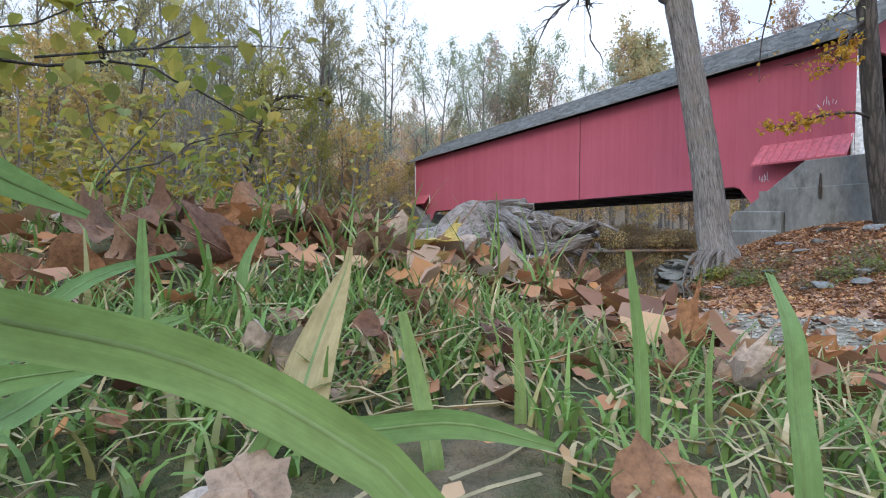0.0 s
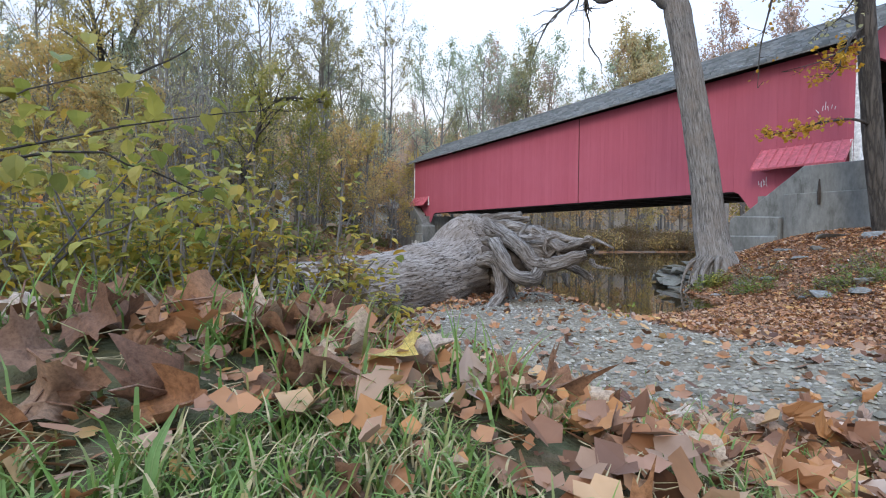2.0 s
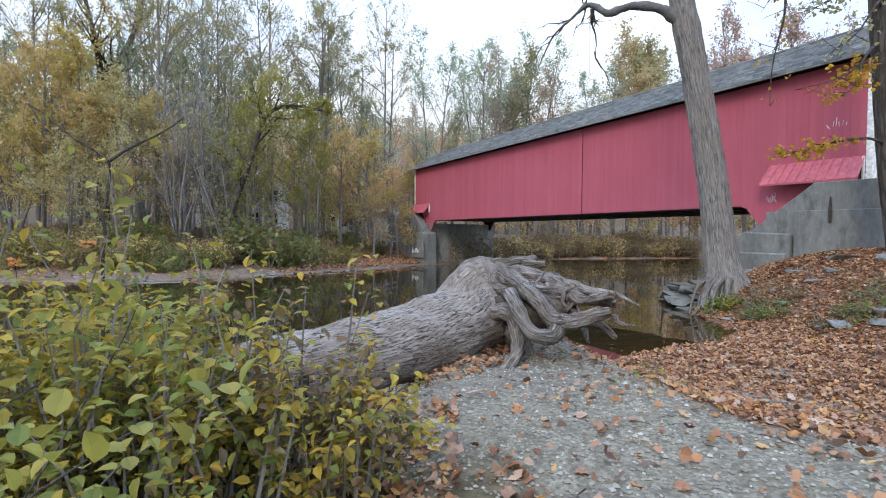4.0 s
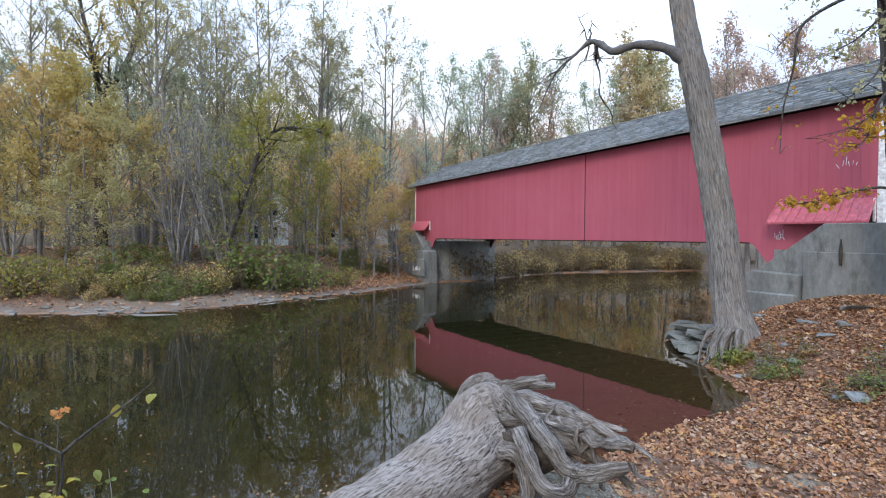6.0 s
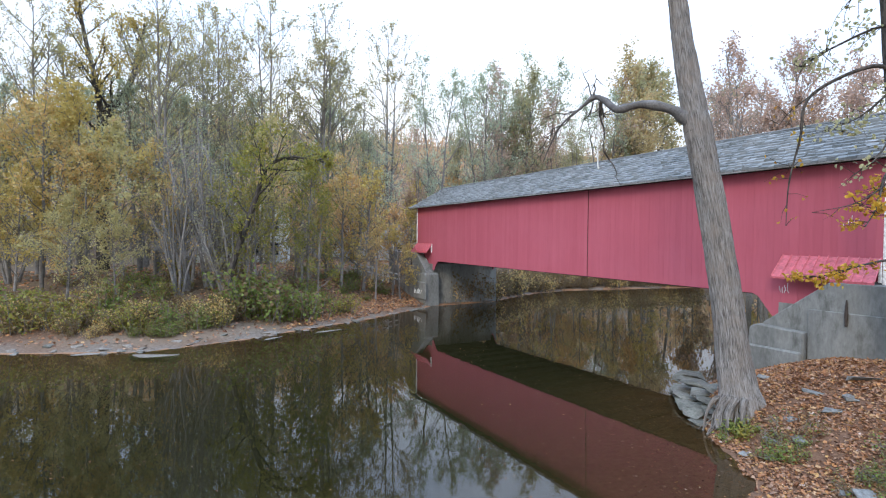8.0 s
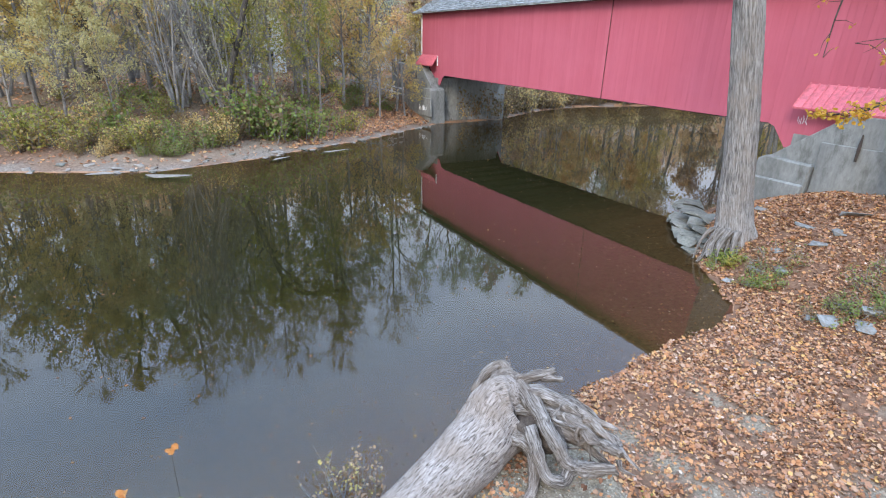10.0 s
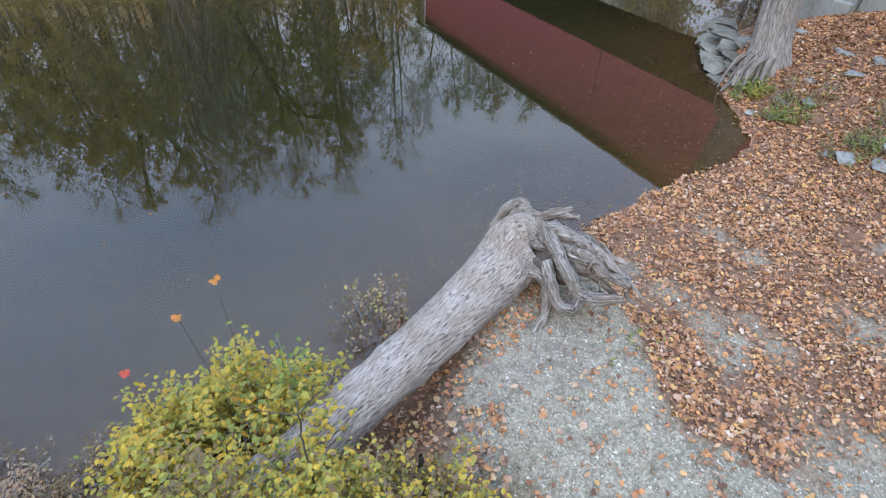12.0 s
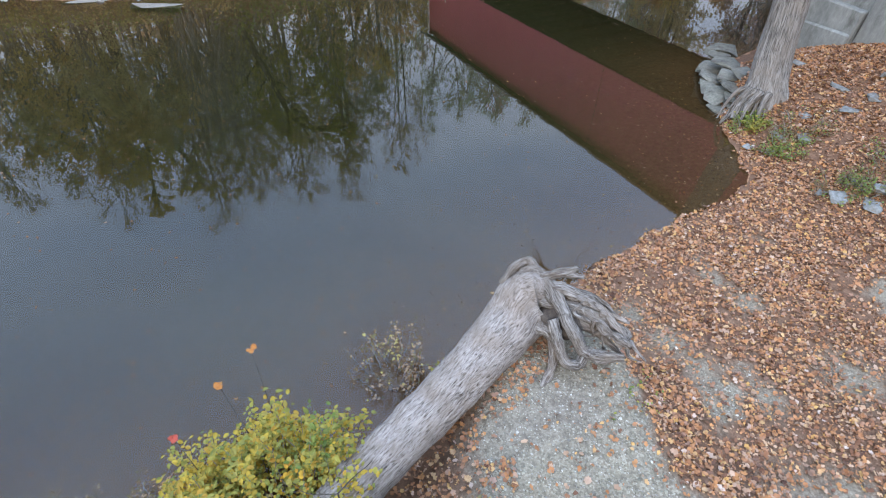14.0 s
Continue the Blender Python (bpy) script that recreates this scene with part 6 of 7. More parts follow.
def build_house(at, turn, w, d, h, label, roofmat):
    """A plain white house with a gable roof, windows and a door."""
    hs = thing("house", label, "house", ground_at(*at, 0.3))
    hs.rotation_euler = (0, 0, radians(turn))
    part("wall", box_bm(-w / 2, -d / 2, 0, w / 2, d / 2, h, 0.02), M_WHITE, hs)
    rf = prism_bm([(-w / 2 - 0.4, h - 0.15), (0, h + w * 0.32), (w / 2 + 0.4, h - 0.15), (w / 2 + 0.4, h + 0.02), (0, h + w * 0.32 + 0.18), (-w / 2 - 0.4, h + 0.02)], -d / 2 - 0.4, d / 2 + 0.4)
    part("roof", rf, roofmat, hs)
    gb = prism_bm([(-w / 2, h), (w / 2, h), (0, h + w * 0.32)], -d / 2, d / 2)
    part("gable", gb, M_WHITE, hs)
    for x in (-w * 0.32, -w * 0.1, w * 0.12, w * 0.33):
        for z in (1.0, 3.4) if h > 4.5 else (1.0,):
            win = part("window", box_bm(x - 0.5, -d / 2 - 0.06, z, x + 0.5, -d / 2 + 0.02, z + 1.4, 0.01), M_TRIM, hs)
            part("pane", box_bm(x - 0.4, -d / 2 - 0.075, z + 0.1, x + 0.4, -d / 2 - 0.062, z + 0.66), M_GLASS, win)
            part("pane", box_bm(x - 0.4, -d / 2 - 0.075, z + 0.74, x + 0.4, -d / 2 - 0.062, z + 1.3), M_GLASS, win)
    return hs


build_house((-16.5, 58), 12, 9, 7, 5.2, "white two-storey house half hidden behind riverside trees", M_SHINGLE)
build_house((-5.5, 72), -8, 8, 7, 3.2, "small white house behind the trees", M_REDMETAL)
build_house((0.9, 64), 20, 6, 6, 3.0, "small white building beyond the bridge's far end", M_SHINGLE)


def build_fence():
    fc = thing("fence", "grey post-and-board fence on the road by the bridge's far end", "fence")
    a, b = Vector((-4.0, 43.6)), Vector((0.6, 43.0))
    n = 10
    for i in range(n + 1):
        p = a.lerp(b, i / n)
        z = ground_z(p.x, p.y)
        part("post", box_bm(p.x - 0.07, p.y - 0.07, z - 0.3, p.x + 0.07, p.y + 0.07, z + 1.05, 0.01), M_TRIM, fc)
    for h in (0.45, 0.85):
        z0, z1 = ground_z(a.x, a.y) + h, ground_z(b.x, b.y) + h
        pl = Pile()
        pl.tube([(a.x, a.y - 0.09, z0), (b.x, b.y - 0.09, z1)], [0.07, 0.07], 4)
        data_part("rail", pl.v, pl.f, M_TRIM, fc)


build_fence()


def build_far_litter():
    """Fallen leaves and bits of brush over the far bank."""
    rng = random.Random(64)
    pl = Pile()
    n = 0
    while n < 21000:
        x, y = (rng.uniform(-26, 9), rng.uniform(22, 62)) if n < 15000 else (rng.uniform(-6, 3), rng.uniform(28, 43))
        df = -shore_dist(x, y, FAR)
        if df < 0.7 + 0.5 * noise.noise(Vector((x, y, 0))) or df > 26:
            continue
        up = Vector((rng.gauss(0, 0.5), rng.gauss(-0.2, 0.5), 1)).normalized()
        d = rnd_dir(rng)
        d = (d - up * d.dot(up)).normalized()
        pl.tri_leaf((x, y, ground_z(x, y) + rng.uniform(0.01, 0.06)), d, up, rng.uniform(0.12, 0.24))
        n += 1
    tagged(new("far_leaf_litter", data_mesh("far_leaf_litter", pl.v, pl.f, M_LITTER)), "brown fallen leaves over the far bank's soil", "leaves", kind="stuff")


build_far_litter()
for i, (x, y, a, b) in enumerate(((-10.0, 22.6, 1.1, 0.4), (-6.0, 26.2, 0.9, 0.25), (-3.6, 28.2, 1.2, 0.25), (-1.6, 30.6, 0.6, 0.2), (-12.5, 23.2, 1.2, 0.5), (-5.0, 28.3, 0.6, 0.25))):
    rock("mud_bar", "pale mud and gravel bar at the far waterline", (x, y, WATER - 0.035), (a, b, 0.1), 70 + i, 0.5, 40 if i else 5, 0, "mud bars", M_MUD)

rf = random.Random(88)
for i in range(70):
    # stones along the far waterline
    k = rf.randint(2, 6)
    f = rf.random()
    (x0, y0), (x1, y1) = FAR[k], FAR[k + 1]
    n = Vector((-(y1 - y0), x1 - x0)).normalized()
    o = rf.uniform(-0.15, 1.1)
    x, y = x0 + (x1 - x0) * f + n.x * o, y0 + (y1 - y0) * f + n.y * o
    s = rf.uniform(0.08, 0.3)
    rock("shore_stone", "muddy grey stone at the far waterline", (x, y, max(WATER, ground_z(x, y)) + s * 0.05), (s, s * 0.7, s * 0.45), 200 + i, 0.6, rf.uniform(0, 360), rf.uniform(-8, 8), "far shore stones", M_MUD if i % 4 else M_ROCK)
# ---------------------------------------------------------------- fallen leaves, grass, gravel
def maple(pile, p, heading, up, size, rng, curl=0.25):
    """A lobed dry leaf, curled at the tips."""
    up = Vector(up).normalized()
    h = Vector((math.cos(heading), math.sin(heading), 0))
    h = (h - up * h.dot(up)).normalized()
    s = up.cross(h)
    b = len(pile.v)
    p = Vector(p)
    pile.v.append(tuple(p))
    shape = ((0, 0.62), (0.14, 0.53), (0.38, 0.47), (0.58, 0.58), (0.72, 0.54), (0.98, 0.46), (1.22, 0.53), (1.57, 0.44))
    ring = [(a, r) for a, r in shape]
    ring = [(a, r) for a, r in ring] + [(math.pi - a * 0.92, r * 0.9) for a, r in ring[-2::-1]]
    ring = ring + [(-a, r) for a, r in ring[-2:0:-1]]
    k1, k2 = rng.uniform(-curl, curl), rng.uniform(-0.2, 1) * curl
    fold, ph, squeeze = rng.uniform(0.2, 1.0) * curl * 0.5, rng.uniform(0, 6.28), rng.uniform(0.65, 1.05)
    inner = len(ring)
    for a, r in [(a, r * 0.5) for a, r in ring] + ring:
        r *= rng.uniform(0.86, 1.06)
        x, y = r * math.cos(a), r * math.sin(a) * squeeze
        z = k1 * x * x * 2.2 + k2 * y * y * 2.6 + fold * r * math.sin(3 * a + ph) + rng.uniform(-0.04, 0.04) - 0.10 * abs(y)
        pile.v.append(tuple(p + (h * x + s * y + up * z) * size))
    for i in range(inner):
        j = (i + 1) % inner
        pile.f += [(b, b + 1 + i, b + 1 + j), (b + 1 + i, b + 1 + inner + i, b + 1 + inner + j, b + 1 + j)]


def simple_leaf(pile, p, heading, up, size, rng):
    """A cheaper leaf for the carpet: six points, bent."""
    up = Vector(up).normalized()
    h = Vector((math.cos(heading), math.sin(heading), 0))
    h = (h - up * h.dot(up)).normalized()
    s = up.cross(h)
    b = len(pile.v)
    p = Vector(p)
    c = rng.uniform(-0.05, 0.32)
    w = rng.uniform(0.3, 0.48)
    for x, y, z in ((-0.5, 0, c), (-0.12, -w, c * 0.5), (0.1, -w * 0.55, 0), (0.3, -w * 0.75, c * 0.6), (0.55, 0, c), (0.3, w * 0.75, c * 0.6), (0.1, w * 0.55, 0), (-0.12, w, c * 0.6)):
        pile.v.append(tuple(p + (h * x + s * y + up * z) * size))
    pile.f += [(b, b + 1, b + 2, b + 6), (b, b + 6, b + 7), (b + 2, b + 3, b + 4), (b + 2, b + 4, b + 6), (b + 4, b + 5, b + 6)]


def build_litter():
    rng = random.Random(77)
    pile, pale = Pile(), Pile()
    n = 0
    while n < 115000:
        x, y = rng.uniform(-4, 14), (rng.uniform(0.4, 15.5) if rng.random() < 0.86 else rng.uniform(-4.5, 0.4))
        dn = shore_dist(x, y, NEAR)
        if dn < 0.06 + 0.25 * noise.noise(Vector((x * 1.3, y * 1.3, 0))):
            continue
        if math.hypot(x - 0.14, y + 0.27) < 0.55:
            continue
        far = math.hypot(x, y)
        keep = 1.0 if far < 10 else 0.85
        for px, py, pr in BARE_PATCHES:
            keep *= 1 - 0.8 * gauss(x, y, px, py, pr)
        gr = gravel_amount(x, y)
        if gr > 0.3:
            keep *= 0.09 if x < 2.2 else 0.26
        if x < 0.2 + 0.28 * y - 0.5 and y < 3.2:
            keep *= 0.25
        elif x < 1.25 and y > 2.6:
            keep *= 0.55
        if -0.3 < x - 0.1 * y < 0.15 and 1.2 < y < 3.5:
            keep = 0.6
        if -1.5 < x < 1.3 and 0.02 < (x + 0.05) * 0.70 - (y - 4.42) * 0.71 - 0.22 < 0.45 + 0.25 * noise.noise(Vector((x * 2, y * 2, 8.0))):
            keep = 0.55
        keep *= 1 - 0.7 * smooth(0.2, 0.45, noise.noise(Vector((x * 1.1, y * 1.1, 12.0))) + 0.5 * noise.noise(Vector((x * 3.3, y * 3.3, 2.0))))
        if rng.random() > keep:
            continue
        z = max(ground_z(x, y), WATER) + rng.uniform(0.004, 0.045)
        up = (rng.gauss(0, 0.5), rng.gauss(0, 0.5), 1)
        simple_leaf(pile if rng.random() < 0.92 else pale, (x, y, z), rng.uniform(0, 6.28), up, (0.030 + 0.062 * rng.random() ** 2.0) * (1 + 0.035 * max(0.0, y - 5)), rng)
        n += 1
    for pl, m, lb in ((pile, M_LITTER, "carpet of dry orange and brown fallen leaves"), (pale, M_PALE_LEAF, "pale dry fallen leaves over the bank")):
        tagged(new("leaf_litter", data_mesh("leaf_litter", pl.v, pl.f, m)), lb, "leaves", kind="stuff")
    sunk = Pile()
    for _ in range(4500):
        x, y = rng.uniform(-1.0, 9.0), rng.uniform(5.0, 16.5)
        d = -shore_dist(x, y, NEAR)
        if 0 < d < 2.6 * rng.random() ** 1.3:
            simple_leaf(sunk, (x, y, ground_z(x, y) + 0.01), rng.uniform(0, 6.28), (rng.gauss(0, 0.25), rng.gauss(0, 0.25), 1), rng.uniform(0.05, 0.09), rng)
    tagged(new("sunken_leaves", data_mesh("sunken_leaves", sunk.v, sunk.f, M_LITTER)), "brown leaves lying on the bed of the shallows", "leaves", kind="stuff")
    drift = Pile()
    for _ in range(1100):
        x, y = rng.uniform(-14, 9), rng.uniform(4, 26)
        if shore_dist(x, y, NEAR) > -0.2 or shore_dist(x, y, FAR) < 0.2:
            continue
        simple_leaf(drift, (x, y, WATER + 0.006), rng.uniform(0, 6.28), (0, 0, 1), rng.uniform(0.02, 0.055), rng)
    for _ in range(420):
        x, y = rng.uniform(0.5, 8.2), rng.uniform(5.5, 12.5)
        d = shore_dist(x, y, NEAR)
        if not -0.75 * rng.random() ** 1.6 < d < 0.05 or rng.random() < 0.2:
            continue
        simple_leaf(drift, (x, y, WATER + 0.006), rng.uniform(0, 6.28), (0, 0, 1), rng.uniform(0.04, 0.08), rng)
    tagged(new("floating_leaves", data_mesh("floating_leaves", drift.v, drift.f, M_LITTER)), "small brown leaves floating on the dark river", "leaves", kind="stuff")


build_litter()
leaf_stalk("slender stalk tipped with orange maple leaves by the water", (-2.2, 3.95, WATER - 0.05), (-2.32, 4.36, 0.75), M_FLAME, 5)
leaf_stalk("slender stalk tipped with orange maple leaves by the water", (-2.45, 3.85, WATER - 0.05), (-2.6, 4.01, 0.61), M_FLAME, 6)
leaf_stalk("slender stalk tipped with red maple leaves by the water", (-2.75, 3.5, WATER - 0.05), (-3.0, 3.58, 0.38), M_REDLEAF, 7)


def build_pebbles():
    rng = random.Random(5)
    pile = Pile()
    n = 0
    while n < 11000:
        x, y = rng.uniform(-0.4, 6.5), rng.uniform(0.6, 6.5)
        if gravel_amount(x, y) < rng.uniform(0.3, 1.0) or shore_dist(x, y, NEAR) < 0.1:
            continue
        r = rng.uniform(0.006, 0.014) * (1.8 if rng.random() < 0.06 else 1)
        p = Vector((x, y, ground_z(x, y) + r * 0.25))
        b = len(pile.v)
        a0 = rng.uniform(0, 1.5)
        for k in range(4):
            a = a0 + k * 1.57
            pile.v.append((p.x + r * math.cos(a) * rng.uniform(0.8, 1.3), p.y + r * math.sin(a) * rng.uniform(0.8, 1.3), p.z))
        pile.v += [(p.x, p.y, p.z + r * 0.7), (p.x, p.y, p.z - r * 0.7)]
        for k in range(4):
            pile.f += [(b + k, b + (k + 1) % 4, b + 4), (b + (k + 1) % 4, b + k, b + 5)]
        n += 1
    m = foliage("pebbles", [(0.13, 0.125, 0.10), (0.27, 0.255, 0.20), (0.33, 0.305, 0.24), (0.2, 0.165, 0.12), (0.36, 0.335, 0.28), (0.18, 0.17, 0.15), (0.22, 0.20, 0.17), (0.48, 0.46, 0.41)], 0.8, 0.0)
    tagged(new("gravel", data_mesh("gravel", pile.v, pile.f, m)), "loose grey-green river gravel on the track", "gravel", kind="stuff")


build_pebbles()


def blade(pile, p, heading, length, width, bend, rng, seg=4):
    p = Vector(p)
    h = Vector((math.cos(heading), math.sin(heading), 0))
    s = Vector((-h.y, h.x, 0))
    b = len(pile.v)
    q, a = p.copy(), rng.uniform(0.0, 0.35)
    for i in range(seg + 1):
        w = width * (1 - (i / seg) ** 1.6) * 0.5 + 0.0003
        pile.v += [tuple(q - s * w), tuple(q + s * w)]
        d = Vector((h.x * math.sin(a), h.y * math.sin(a), math.cos(a)))
        q = q + d * length / seg
        a += bend / seg
    for i in range(seg):
        k = b + 2 * i
        pile.f.append((k, k + 1, k + 3, k + 2))


def build_grass():
    rng = random.Random(19)
    green, straw = Pile(), Pile()
    n = 0
    while n < 10500:
        x, y = (rng.uniform(-2.6, 2.6), rng.uniform(-0.35, 3.0)) if rng.random() < 0.55 else (rng.gauss(0.1, 0.4), rng.uniform(-0.3, 0.9))
        if rng.random() > (0.25 + 0.75 * gauss(x, y, 0.0, 0.4, 1.3, 0.9)) * (1 - 0.93 * min(1, gravel_amount(x, y))) * (1 - smooth(1.0, 1.9, x - 0.25 * y)):
            continue
        if math.hypot(x - 0.16, y + 0.27) < 0.16:
            continue
        near = math.hypot(x - 0.14, y + 0.27)
        if noise.noise(Vector((x * 3.4, y * 3.4, 4.0))) + 0.5 * noise.noise(Vector((x * 9, y * 9, 1.0))) < (-0.28 if y < 0.3 else 0.1):
            continue
        length = rng.uniform(0.03, 0.075) * (0.6 + 0.4 * smooth(0.1, 0.6, near))
        if noise.noise(Vector((x * 2.2, y * 2.2, 0))) > 0.12 and near > 0.8:
            length *= 1.5
        blade(green if rng.random() < 0.8 else straw, (x, y, ground_z(x, y) - 0.005), rng.uniform(0, 6.28), length, rng.uniform(0.0022, 0.005), rng.uniform(0.6, 3.0), rng)
        n += 1
    tagged(new("grass", data_mesh("grass", green.v, green.f, M_GRASS)), "green grass blades of the bank", "grass", kind="stuff")
    tagged(new("dry_grass", data_mesh("dry_grass", straw.v, straw.f, M_STRAW)), "dry straw-coloured grass among the green", "grass", kind="stuff")


build_grass()


def build_back_grass():
    """Thinner grass over the rest of the bank."""
    rng = random.Random(29)
    pl = Pile()
    n = 0
    while n < 7000:
        x, y = rng.uniform(-4.5, 2.4), rng.uniform(-4.5, 1.2)
        if math.hypot(x - 0.14, y + 0.27) < 0.5 or gravel_amount(x, y) > 0.4 or noise.noise(Vector((x * 1.6, y * 1.6, 7.0))) < -0.05:
            continue
        blade(pl, (x, y, ground_z(x, y) - 0.005), rng.uniform(0, 6.28), rng.uniform(0.05, 0.13), rng.uniform(0.003, 0.006), rng.uniform(0.6, 2.6), rng, 3)
        n += 1
    tagged(new("grass", data_mesh("grass", pl.v, pl.f, M_GRASS)), "thin green grass over the bank behind", "grass", kind="stuff")


build_back_grass()


def build_tufts():
    """Longer green tufts among the fallen leaves of the mound."""
    rng = random.Random(37)
    pl = Pile()
    for _ in range(95):
        cx, cy = rng.uniform(-1.3, 0.75), rng.uniform(0.35, 2.1)
        if gravel_amount(cx, cy) > 0.4:
            continue
        for _ in range(rng.randint(14, 34)):
            x, y = cx + rng.gauss(0, 0.05), cy + rng.gauss(0, 0.05)
            blade(pl, (x, y, ground_z(x, y) - 0.005), rng.uniform(0, 6.28), rng.uniform(0.07, 0.17), rng.uniform(0.003, 0.0065), rng.uniform(0.5, 2.2), rng)
    tagged(new("grass_tufts", data_mesh("grass_tufts", pl.v, pl.f, M_GRASS)), "longer green grass tufts among fallen leaves", "grass", kind="stuff")


build_tufts()


def build_thatch():
    """Dead stalks and crumbs of leaf lying between the blades."""
    rng = random.Random(23)
    pl, crumb = Pile(), Pile()
    for _ in range(1300):
        x, y = rng.gauss(0.15, 0.45), rng.uniform(-0.25, 1.3)
        if gravel_amount(x, y) > 0.6:
            continue
        h, ln = rng.uniform(0, 6.28), rng.uniform(0.02, 0.08)
        a = Vector((x, y, ground_z(x, y) + rng.uniform(0.004, 0.018)))
        b = a + Vector((math.cos(h) * ln, math.sin(h) * ln, rng.uniform(-0.004, 0.012)))
        pl.tube([a, a.lerp(b, 0.5) + rnd_dir(rng) * 0.004, b], [0.0012, 0.0011, 0.0006], 3, cap=False)
    for _ in range(2200):
        x, y = rng.gauss(0.15, 0.6), rng.uniform(-0.25, 1.6)
        away = math.hypot(x - 0.14, y + 0.27)
        if away < 0.22:
            continue
        simple_leaf(crumb, (x, y, ground_z(x, y) + rng.uniform(0.004, 0.02)), rng.uniform(0, 6.28), (rng.gauss(0, 0.4), rng.gauss(0, 0.4), 1), rng.uniform(0.012, 0.045) * min(1.0, 0.35 + 0.8 * away), rng)
    tagged(new("thatch", data_mesh("thatch", pl.v, pl.f, M_STRAW)), "dead straw stalks lying between the grass", "grass", kind="stuff")
    tagged(new("leaf_crumbs", data_mesh("leaf_crumbs", crumb.v, crumb.f, M_LITTER)), "small brown bits of leaf between the grass", "leaves", kind="stuff")


build_thatch()


def hero_blade(name, label, pts, widths, mat):
    """One broad blade of grass, slightly folded."""
    path = spline(pts, 14)
    pile = Pile()
    n = len(path) - 1
    for i, p in enumerate(path):
        d = (path[min(i + 1, n)] - path[max(i - 1, 0)]).normalized()
        s = d.cross(Vector((0.25, -1, 0.15)))
        s.normalize()
        u = s.cross(d)
        w = lerp_list(widths, i / n) * 0.5
        pile.v += [tuple(p - s * w + u * w * 0.3), tuple(p), tuple(p + s * w + u * w * 0.3)]
        pile.g += [(-w, 0, i * 0.01), (0, 0, i * 0.01), (w, 0, i * 0.01)]
    for i in range(n):
        k = 3 * i
        pile.f += [(k, k + 1, k + 4, k + 3), (k + 1, k + 2, k + 5, k + 4)]
    ob = new(name, data_mesh(name, pile.v, pile.f, mat, True))
    at = ob.data.attributes.new("grain", "FLOAT_VECTOR", "POINT")
    at.data.foreach_set("vector", [c for g in pile.g for c in g])
    rib = Pile()
    for i, p in enumerate(path):
        d = (path[min(i + 1, n)] - path[max(i - 1, 0)]).normalized()
        s = d.cross(Vector((0.25, -1, 0.15))).normalized()
        u = s.cross(d)
        w = lerp_list(widths, i / n) * 0.05
        rib.v += [tuple(p - s * w + u * 0.0002), tuple(p + u * 0.0005), tuple(p + s * w + u * 0.0002)]
        rib.g += [(-w, 0, i * 0.01), (0, 0, i * 0.01), (w, 0, i * 0.01)]
    rib.f = [f for i in range(n) for f in ((3 * i, 3 * i + 1, 3 * i + 4, 3 * i + 3), (3 * i + 1, 3 * i + 2, 3 * i + 5, 3 * i + 4))]
    grain_part("midrib", rib, M_RIB, ob, "pale midrib")
    return tagged(ob, label, "grass blade", "broad blades by the lens")


M_RIB = blade_material("pale_blade_rib", [(0.22, 0.33, 0.125), (0.27, 0.36, 0.145)])
GB = "broad green blade of grass close to the ground"
hero_blade("grass_blade", GB, [(0.049, -0.178, 0.154), (0.063, -0.159, 0.144), (0.087, -0.141, 0.132), (0.116, -0.14, 0.117), (0.15, -0.146, 0.09), (0.17, -0.15, 0.02)], [0.008, 0.013, 0.014, 0.014, 0.011, 0.008], M_BLADE)
hero_blade("grass_blade", GB, [(-0.03, -0.13, 0.12), (0.0, -0.12, 0.18), (0.018, -0.113, 0.182), (0.024, -0.097, 0.176), (0.034, -0.08, 0.168)], [0.009, 0.010, 0.011, 0.009, 0.003], M_BLADE)
hero_blade("grass_blade", GB, [(0.245, -0.15, 0.01), (0.248, -0.139, 0.092), (0.251, -0.132, 0.113), (0.253, -0.127, 0.133), (0.256, -0.114, 0.149)], [0.012, 0.011, 0.010, 0.009, 0.004], M_BLADE)
hero_blade("grass_blade", GB, [(0.255, -0.035, 0.03), (0.257, -0.03, 0.063), (0.261, -0.018, 0.104), (0.259, -0.009, 0.154)], [0.009, 0.009, 0.009, 0.004], M_BLADE)
hero_blade("grass_blade", "broad yellowed curled blade of grass", [(0.085, 0.02, 0.066), (0.088, 0.048, 0.087), (0.096, 0.075, 0.115), (0.104, 0.095, 0.14), (0.106, 0.1, 0.154)], [0.030, 0.027, 0.018, 0.006, 0.004], M_STRAWBLADE)
hero_blade("grass_blade", GB, [(0.075, -0.06, 0.05), (0.097, -0.077, 0.091), (0.126, -0.076, 0.089), (0.162, -0.077, 0.091), (0.196, -0.087, 0.085)], [0.008, 0.010, 0.011, 0.011, 0.003], M_BLADE)
hero_blade("grass_blade", GB, [(0.02, -0.125, 0.06), (0.027, -0.121, 0.104), (0.029, -0.105, 0.11), (0.044, -0.071, 0.124), (0.056, -0.054, 0.129)], [0.008, 0.008, 0.009, 0.008, 0.002], M_BLADE)
hero_blade("grass_blade", GB, [(0.0, -0.13, 0.09), (0.016, -0.124, 0.114), (0.028, -0.114, 0.12), (0.052, -0.101, 0.121)], [0.009, 0.009, 0.009, 0.003], M_BLADE)
hero_blade("grass_blade", GB, [(0.158, -0.012, 0.03), (0.157, -0.008, 0.05), (0.15, 0.007, 0.083), (0.142, 0.016, 0.12)], [0.010, 0.011, 0.010, 0.005], M_BLADE)
